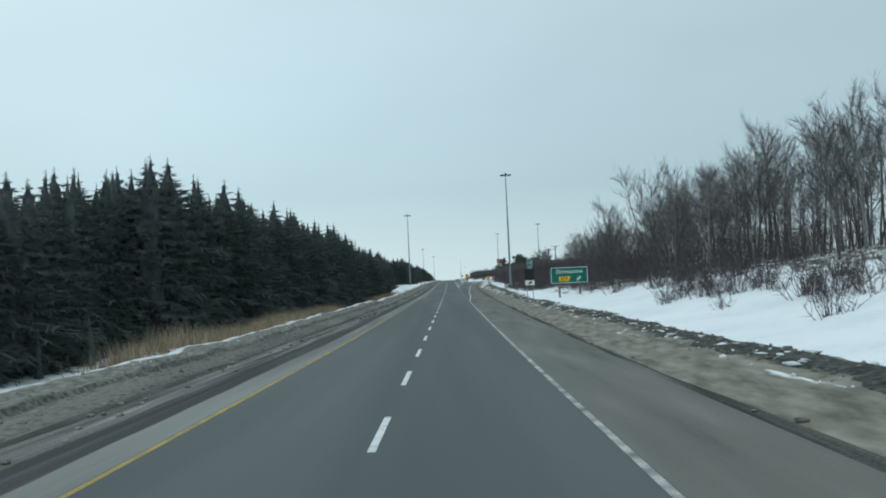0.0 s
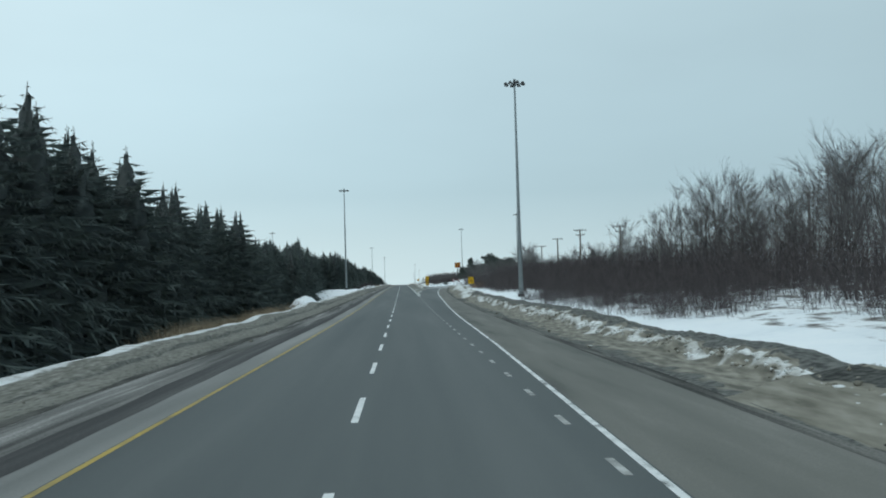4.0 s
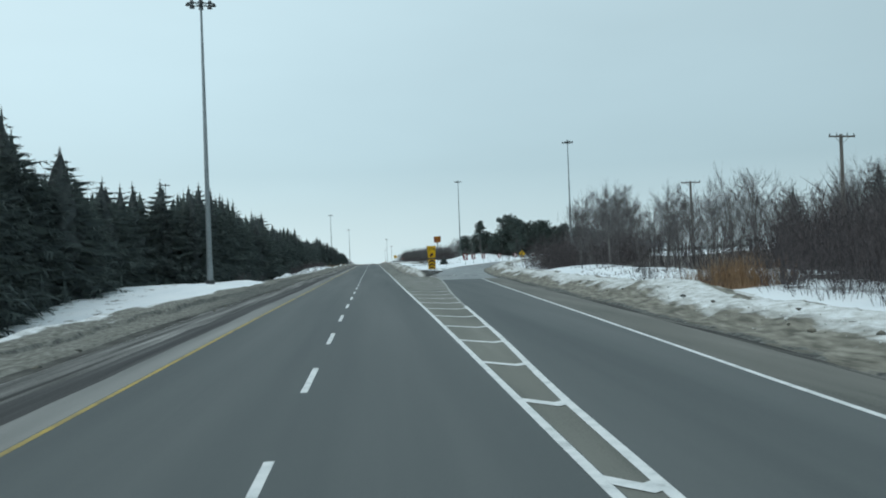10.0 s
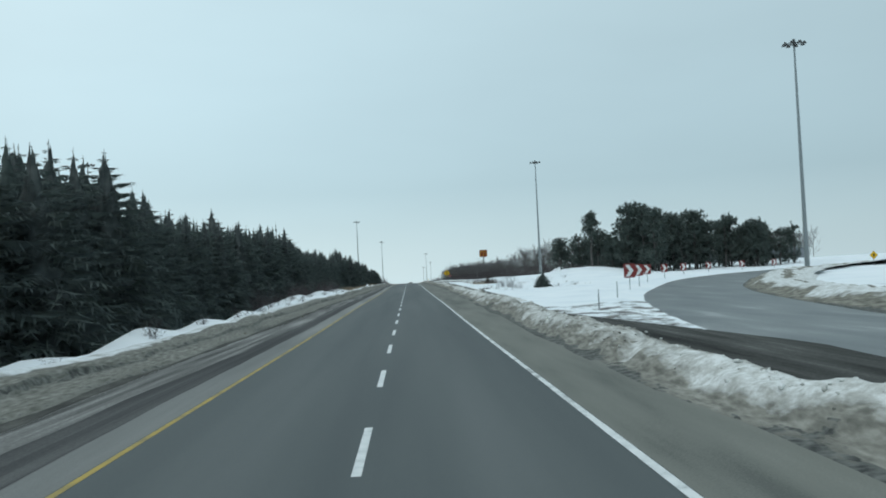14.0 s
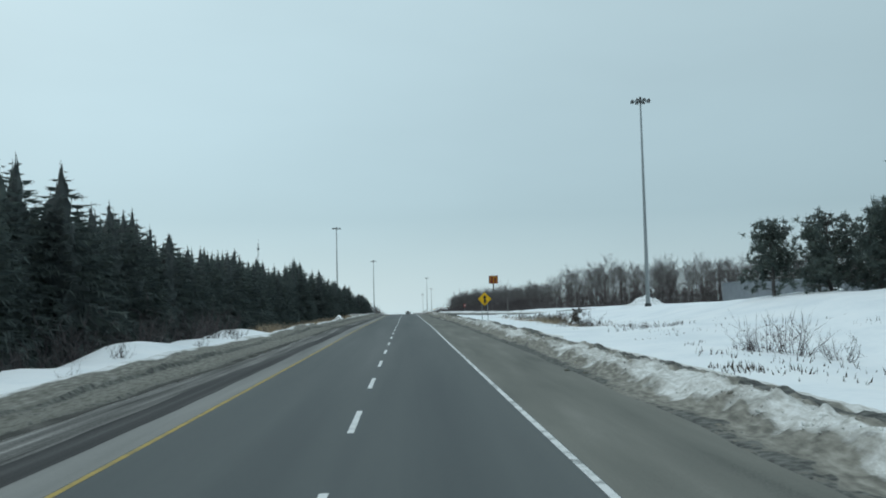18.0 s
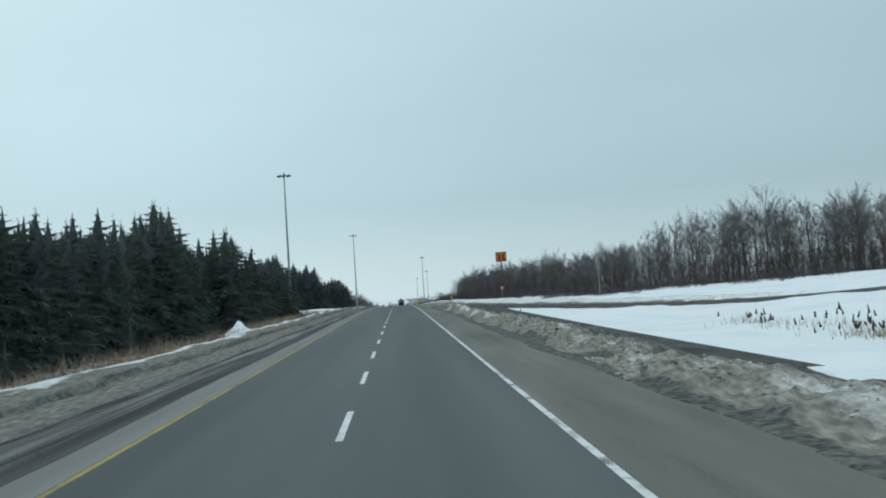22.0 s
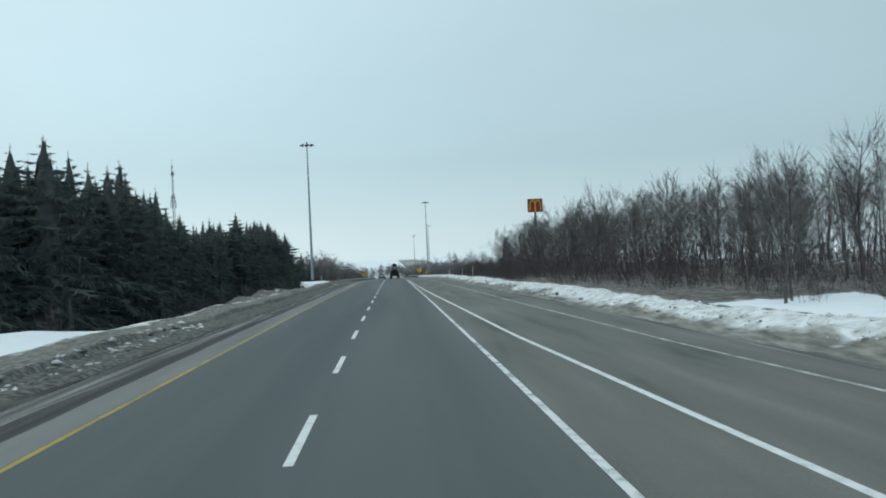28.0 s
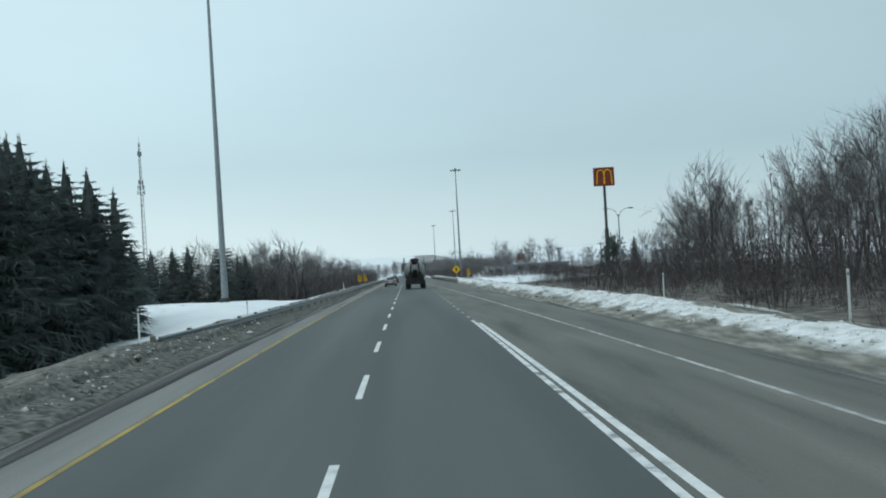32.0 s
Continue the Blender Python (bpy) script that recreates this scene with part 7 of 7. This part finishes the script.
for y in np.arange(262, 400, 9):
    spots.append((44 + g.uniform(0, 14), y, g.uniform(0.6, 0.85)))
for y in np.arange(775, 1000, 1.9):    # copse behind the entry ramp
    x0 = float(np.interp(y, [775, 850, 900, 960, 1000], [31, 25, 23.5, 22.5, 26]))
    tall = float(np.interp(y, [775, 810, 850, 886, 918, 950, 1000], [0.76, 0.86, 0.82, 0.97, 0.88, 0.96, 0.6]))
    spots.append((x0 + g.uniform(0, 12), y + g.normal(0, 1.2), g.uniform(0.72, 1.02) * tall))
spots += [(17.2, 820.5, 0.56), (18.4, 822.5, 0.5), (22.3, 1100, 0.78), (24.5, 1106, 0.7), (29, 1098, 0.8), (33.5, 1102, 0.75), (37.5, 1108, 0.62)]
for x in np.arange(27, 140, 2.4):      # belt behind the field
    spots.append((x, 748 + g.uniform(-4, 20), g.uniform(0.86, 1.08) * float(np.interp(x, [27, 35, 46, 56, 95], [0.5, 0.66, 1.1, 1.15, 1.2]))))
order = g.permutation(len(spots))
plant(bare, [spots[i] for i in order[: int(len(spots) * 0.8)]], set())
plant(pale, [spots[i] for i in order[int(len(spots) * 0.8):]], set())
far_bare = [joined(*bare_tree(150 + i, 10.0, 0.27, 1 + i % 2, 18, 3, 5, 0.12, True, 0.03)) for i in range(6)]
spots = []
for y in np.arange(770, 1005, 0.95):
    x0 = float(np.interp(y, [770, 850, 900, 960, 1000], [36, 28, 25, 24, 28]))
    tall = float(np.interp(y, [775, 810, 850, 886, 918, 950, 1000], [0.76, 0.95, 0.88, 1.0, 0.9, 0.98, 0.6]))
    spots.append((x0 + g.uniform(0, 26), y, g.uniform(0.75, 1.1) * tall))
for x in np.arange(26, 170, 0.55):
    spots.append((x, 752 + g.uniform(0, 34), g.uniform(0.8, 1.05) * float(np.interp(x, [27, 35, 46, 56, 95], [0.5, 0.7, 1.15, 1.24, 1.42]))))
for y in np.arange(60, 240, 0.95):
    spots.append((30 + g.uniform(0, 34), y, g.uniform(0.95, 1.3) * float(np.interp(y, [50, 120, 160, 240], [0.95, 1.0, 0.74, 0.55]))))
spots += [(g.uniform(42, 66), y, g.uniform(0.75, 1.05)) for y in np.arange(255, 440, 1.6)]
spots += [(x, y, s) for x, y, s in zip(-16.5 - 34 * g.uniform(0, 1, 300) ** 1.6, 1010 + 380 * g.uniform(0, 1, 300) ** 1.5, g.uniform(0.75, 1.1, 300))]
spots += [(x, y, s) for x, y, s in zip(g.uniform(12, 60, 130), g.uniform(1080, 1480, 130), g.uniform(0.6, 0.95, 130))]
spots += [(x, y, s) for x, y, s in zip(g.uniform(-40, 40, 60), g.uniform(1480, 1640, 60), g.uniform(0.6, 0.9, 60))]
spots += [(x, y, s) for x, y, s in zip(g.uniform(60, 200, 60), g.uniform(1050, 1300, 60), g.uniform(0.6, 0.9, 60))]
spots = [p for p in spots if not (34 < p[0] < 100 and 1135 < p[1] < 1262)]
spots += [(x, y, s) for x, y, s in zip(g.uniform(8, 60, 130), g.uniform(1400, 1560, 130), g.uniform(0.8, 1.15, 130))]
spots += [(x, y, s) for x, y, s in zip(g.uniform(-30, 110, 240), g.uniform(1660, 1740, 240), g.uniform(1.0, 1.5, 240))]
spots += [(x, y, s) for x, y, s in zip(g.uniform(24, 75, 34), g.uniform(1090, 1130, 34), g.uniform(0.5, 0.8, 34))]
tagged(new("bare_woods", mesh_np("bare_woods", *scatter_mesh(far_bare, spots, g), TWIGS)), "leafless grey-brown woods along the highway", "woods", kind="stuff")

# thickets
bushes = [shrub(170 + i, 4.6, 16, 2.5, 12) for i in range(6)]
single = [template("bare_shrub", "leafless brown shrub standing in the snow", "shrub", "shrubs in the snow", (("crown", shrub(180 + i, 2.0, 18, 1.3, 9, True), BRUSH),)) for i in range(4)]
spots = []
for y in np.arange(236, 452, 1.15):
    for x in (19.5, 22.5, 26, 31):
        keep = 0.1 if 331 < y < 380 and x < 30 else 0.4 if y > 418 else 0.96
        if g.uniform() < keep and not (y < 262 and x < 26):
            xx = x + (y > 385) * (y - 385) * 0.32 + g.normal(0, 1.3)
            spots.append((xx, y + g.normal(0, 0.6), g.uniform(0.7, 1.12) * (0.75 if x < 22 else 1.05)))
spots += [(g.uniform(31, 47), y, g.uniform(1.05, 1.4)) for y in np.arange(190, 338, 0.8)]
for x in g.uniform(23, 48, 430):
    spots.append((x, g.uniform(240, 276 + 2.4 * (x - 1)), g.uniform(0.95, 1.35)))
spots += [(g.uniform(22, 31), y, g.uniform(0.75, 1.1)) for y in np.arange(381, 404, 0.3)]
spots += [(19.8 + g.normal(0, 0.9), y, g.uniform(0.4, 0.75)) for y in np.arange(112, 232, 1.5)]
spots += [(g.uniform(19, 30), y, g.uniform(0.6, 1.0)) for y in np.arange(168, 238, 0.7)]
spots += [(14.6 + 6 * g.uniform(), y, g.uniform(0.22, 0.55)) for y in np.arange(160, 222, 0.32)]
for y in np.arange(72, 232, 1.2):
    for x in (23, 26, 30, 35):
        if g.uniform() < 0.72:
            spots.append((x + (y < 110) * 5 + g.normal(0, 1.2), y, g.uniform(0.7, 1.15)))
for y in np.arange(766, 1005, 1.15):
    x0 = float(np.interp(y, [766, 790, 810, 850, 900, 960, 1005], [29, 24, 19.5, 17.5, 15.5, 15, 16.5]))
    for x in ((0, 2.6, 5.5, 9.5) if y < 890 else (0, 1.4, 2.9, 4.6, 7, 10)):
        if g.uniform() < 0.62:
            spots.append((x0 + x + g.normal(0, 0.9), y, g.uniform(0.4, 0.95) * (0.75 if x < 1 else 1.0) * (0.75 if y > 960 else 1)))
for x in np.arange(26, 130, 1.15):
    for dy in (0, 2, 4.5, 7, 11):
        if g.uniform() < 0.85:
            spots.append((x + g.normal(0, 0.5), 744 + dy + g.normal(0, 1.2) + 0.05 * max(0, x - 60), g.uniform(0.75, 1.15) * float(np.interp(x, [35, 55], [1, 1.35]))))
for x in np.arange(26, 62, 0.55):
    if math.sin(x * 1.1) + math.sin(x * 0.47 + 2) > -0.6:
        spots.append((x, 733 + g.normal(0, 2.6), g.uniform(0.2, 0.42)))
for x in np.arange(30, 120, 0.8):
    spots.append((x, 742 + g.normal(0, 0.8) + 0.05 * max(0, x - 60), g.uniform(0.35, 0.6)))
spots += [(g.uniform(26, 45), y, g.uniform(0.9, 1.25)) for y in np.arange(775, 1000, 1.2)]
for y in np.arange(1005, 1180, 1.6):
    spots.append((19 + g.uniform(0, 24), y, g.uniform(0.4, 0.9)))
spots += [(11.5 + 10 * g.uniform() ** 1.5, y, g.uniform(0.5, 1.0)) for y in np.arange(1075, 1420, 1.6)]
spots += [(g.uniform(9, 60), y, g.uniform(0.9, 1.4)) for y in np.arange(1400, 1540, 1.1)]
for y in np.arange(1002, 1400, 1.2):
    spots.append((-15.5 - 16 * g.uniform() ** 1.5, y, g.uniform(0.9, 1.6)))
spots = [p for p in spots if not (34 < p[0] < 100 and 1145 < p[1] < 1262)]
tagged(new("thicket", mesh_np("thicket", *scatter_mesh(bushes, spots, g), BRUSH)), "dense leafless brown thicket", "thicket", kind="stuff")
spots = [(18 + g.uniform(0, 9), y, g.uniform(0.5, 1.5)) for y in np.arange(44, 118, 1.2)]
spots += [(g.uniform(16, 23), y, g.uniform(0.6, 1.1)) for y in np.arange(34, 66, 1.5)]
spots += [(18.5 + g.uniform(0, 3.5), y, g.uniform(0.5, 1.1)) for y in np.arange(175, 380, 7.5)]
spots += [(-12.4 + g.uniform(-2, 0.6), y, g.uniform(0.35, 0.8)) for y in np.arange(390, 930, 14)]
spots += [(18 + g.uniform(0, 10), y, g.uniform(0.4, 0.8)) for y in (526, 533, 545, 552, 640, 652)]
spots += [(x, 737 + g.uniform(-4, 5), g.uniform(0.5, 1.1)) for x in np.arange(24, 70, 1.7)]
spots += [(x, 730 + g.uniform(-7, 5), g.uniform(0.5, 1.0)) for x in np.arange(27, 58, 1.1)]
spots += [(g.uniform(19, 25), y, g.uniform(0.5, 1.1)) for y in np.arange(742, 800, 3.2)]
spots += [(17.0, 548, 0.95), (17.8, 546.9, 1.05), (16.6, 549, 0.6)]
spots += [(-17.2 + g.uniform(-3, 1.5), y, g.uniform(0.8, 1.7)) for y in np.arange(508, 606, 3.4)]
spots += [(21.3, 605.6, 1.1), (22.4, 628, 1.0), (21.0, 610, 0.8)]
plant(single, spots, set())


# ---- dry grass, reeds and rubble in the snow ----
def blades(spots, h, g, per=26, wide=0.5, lean=0.28):
    n = len(spots) * per
    s = np.repeat(np.array(spots), per, 0)
    x, y = s[:, 0] + g.normal(0, wide, n), s[:, 1] + g.normal(0, wide, n)
    z = ground_z(x, y) - 0.05
    A = np.stack([x, y, z], 1)
    hh = h * s[:, 2] * g.uniform(0.5, 1.0, n)
    B = A + np.stack([g.normal(0, lean, n) * hh, g.normal(0, lean, n) * hh, hh], 1)
    return A, B


spots = []
for y0, y1, x0, x1, n in ((42, 118, -16.5, -13.4, 380), (168, 189, -15.5, -12.8, 150), (197, 214, -15.0, -13.0, 190), (214, 250, -14.6, -12.8, 50), (604, 698, -16.5, -13.2, 330), (704, 735, -15, -13, 110), (735, 768, -14.5, -12.6, 80)):
    spots += [(x, y, s) for x, y, s in zip(g.uniform(x0, x1, n), g.uniform(y0, y1, n), g.uniform(0.5, 1.2, n))]
A, B = blades(spots, 1.5, g, per=34)
tagged(new("dry_grass", mesh_np("dry_grass", *slivers(A, B, 0.035, g), STRAW)), "tall straw-coloured dry grass before the spruces", "grass", kind="stuff")
cl = g.integers(0, 11, 130)
cy = np.array([606, 616, 631, 634, 636, 638, 641, 635, 647, 654, 660])[cl] + g.normal(0, 1.6, 130)
spots = [(x, y, s) for x, y, s in zip(np.interp(cy, [600, 634, 664], [21.3, 22.2, 18.6]) + g.normal(0, 0.8, 130), cy, g.uniform(0.4, 1.0, 130) * np.interp(cy, [600, 625, 636, 645, 664], [0.4, 0.55, 1.0, 0.8, 0.6]))]
A, B = blades(spots, 1.45, g, per=24, wide=0.7)
tagged(new("reeds", mesh_np("reeds", *slivers(A, B, 0.03, g), STRAW)), "straw-coloured reeds standing in the snow", "reeds", kind="stuff")
pick = g.choice(len(A), 420, replace=False)
A2 = B[pick]
tagged(new("reed_heads", mesh_np("reed_heads", *prisms(A2, A2 + g.normal(0, 0.05, A2.shape) + [0, 0, 0.24], np.full(len(A2), 0.055), np.full(len(A2), 0.02), 4), SEED)), "dark brown reed heads", "reeds", kind="stuff")
spots = [(x, y, s) for x, y, s in zip(g.normal(19.6, 0.8, 60), g.uniform(326, 331.5, 60), g.uniform(0.7, 1.3, 60))]
C, D = blades(spots, 1.7, g, per=30, wide=0.45, lean=0.2)
tagged(new("reeds", mesh_np("reeds", *slivers(C, D, 0.03, g), REED)), "tall rust-brown reeds beside the thicket", "reeds", kind="stuff")
spots = [(x, y, s) for x, y, s in zip(g.uniform(14, 26, 60), g.uniform(520, 566, 60), g.uniform(0.15, 0.4, 60))]
spots += [(x, y, s) for x, y, s in zip(g.normal(12.9, 0.5, 16), g.normal(540, 1.0, 16), g.uniform(0.2, 0.45, 16))]
spots += [(x, y, s) for x, y, s in zip(g.uniform(13.5, 20, 30), g.uniform(531, 549, 30), g.uniform(0.2, 0.4, 30))]
spots += [(x, y, s) for x, y, s in zip(g.normal(20, 1.6, 80), g.uniform(572, 612, 80), g.uniform(0.2, 0.6, 80))]
spots += [(x, y, s) for x, y, s in zip(g.uniform(16.5, 23, 110), g.uniform(337, 356, 110), g.uniform(0.12, 0.35, 110))]
A, B = blades(spots, 1.0, g, per=5, wide=0.5)
tagged(new("dead_stalks", mesh_np("dead_stalks", *slivers(A, B, 0.075, g), SEED)), "dark dead stalks poking through the snow", "stalks", kind="stuff")

# heaps of snow between the bank and the spruces
for x, y, a, b, h, k in ((-13.6, 700.5, 1.3, 1.5, 1.7, 1.4), (-13.7, 244, 2.0, 6.5, 1.8, 3.2), (-13.9, 257, 1.7, 4.0, 1.1, 2.4)):
    hx, hy = np.meshgrid(np.linspace(-2.3, 2.3, 36) * a, np.linspace(-2.3, 2.3, 36) * b)
    q = np.sqrt((hx / a) ** 2 + (hy / b) ** 2)
    hz = h * np.exp(-q**k) * (1 + 0.08 * np.sin(hx * 3.7 + hy * 1.3) + 0.05 * np.sin(hx * 7.1 - hy * 3.3)) - 0.16
    me = mesh_np("snow_heap", np.stack([hx + x, hy + y, hz + ground_z(hx + x, hy + y)], 2), grid_faces(36, 36), SNOW, np.zeros((36, 36)), True)
    tagged(new("snow_heap", me), "small heap of clean snow before the spruces", "snow heap", "snow heaps before the spruces")

# heap of cleared snow at the far edge of the field
hx, hy = np.meshgrid(np.linspace(-5, 5, 34), np.linspace(-3, 3, 22))
hz = 1.9 * np.exp(-((hx / 2.6) ** 2 + (hy / 1.6) ** 2)) + 0.5 * np.exp(-(((hx - 2.6) / 1.6) ** 2 + (hy / 1.3) ** 2))
hz = hz * (1 + 0.16 * np.sin(hx * 3.1 + hy * 2.2) + 0.1 * np.sin(hx * 6.3 - hy * 4.7)) - 0.12
heap = mesh_np("snow_heap", np.stack([hx + 51, hy + 693.5, hz + ground_z(51, 693.5)], 2), grid_faces(22, 34), BANK, np.clip(0.1 + 0.3 * np.sin(hx * 2 + hy) + 0.15 * np.sin(hx * 5.3), 0, 1), True)
tagged(new("snow_heap", heap), "heap of cleared snow with dark clods", "snow heap", kind="stuff")

# clods of dirty snow along the verges
def clods(n, xs, ys, size, g):
    V, F = [], []
    ico = bmesh.new()
    bmesh.ops.create_icosphere(ico, subdivisions=1, radius=1)
    iv = np.array([v.co[:] for v in ico.verts])
    fi = np.array([[v.index for v in f.verts] for f in ico.faces])
    ico.free()
    k = 0
    for i in range(n):
        y = g.uniform(*ys)
        x = xs(y) + g.normal(0, 0.35)
        s = size * g.uniform(0.35, 1.0)
        v = iv * (1 + g.normal(0, 0.22, (len(iv), 1))) * np.array([1.2, 1.4, 0.6]) * s + [x, y, rz(y) + s * 0.2 + max(0, (abs(x) - 7.2) * 0.15)]
        V.append(v), F.append(fi + k)
        k += len(iv)
    V = np.concatenate(V)
    return V, np.concatenate(F), g.uniform(0.55, 1.0, len(V))


for nm, n, xs, ys_ in (("slush_lumps", 160, lambda y: -6.1, (-20, 130)), ("snow_clods", 150, lambda y: -6.9, (-20, 1000)), ("snow_clods", 60, lambda y: float(FOOT_A(y)) + 0.1, (-20, 372)), ("snow_clods", 70, lambda y: float(FOOT_B(y)) + 0.1, (392, 752)),
                       ("snow_clods", 60, lambda y: float(FOOT_C(y)) + 0.1, (760, 1000))):
    v, f, d = clods(n, xs, ys_, 0.10, g)
    tagged(new(nm, mesh_np(nm, v, f, BANK, d)), "clods of dirty ploughed snow", "snow clods", kind="stuff")
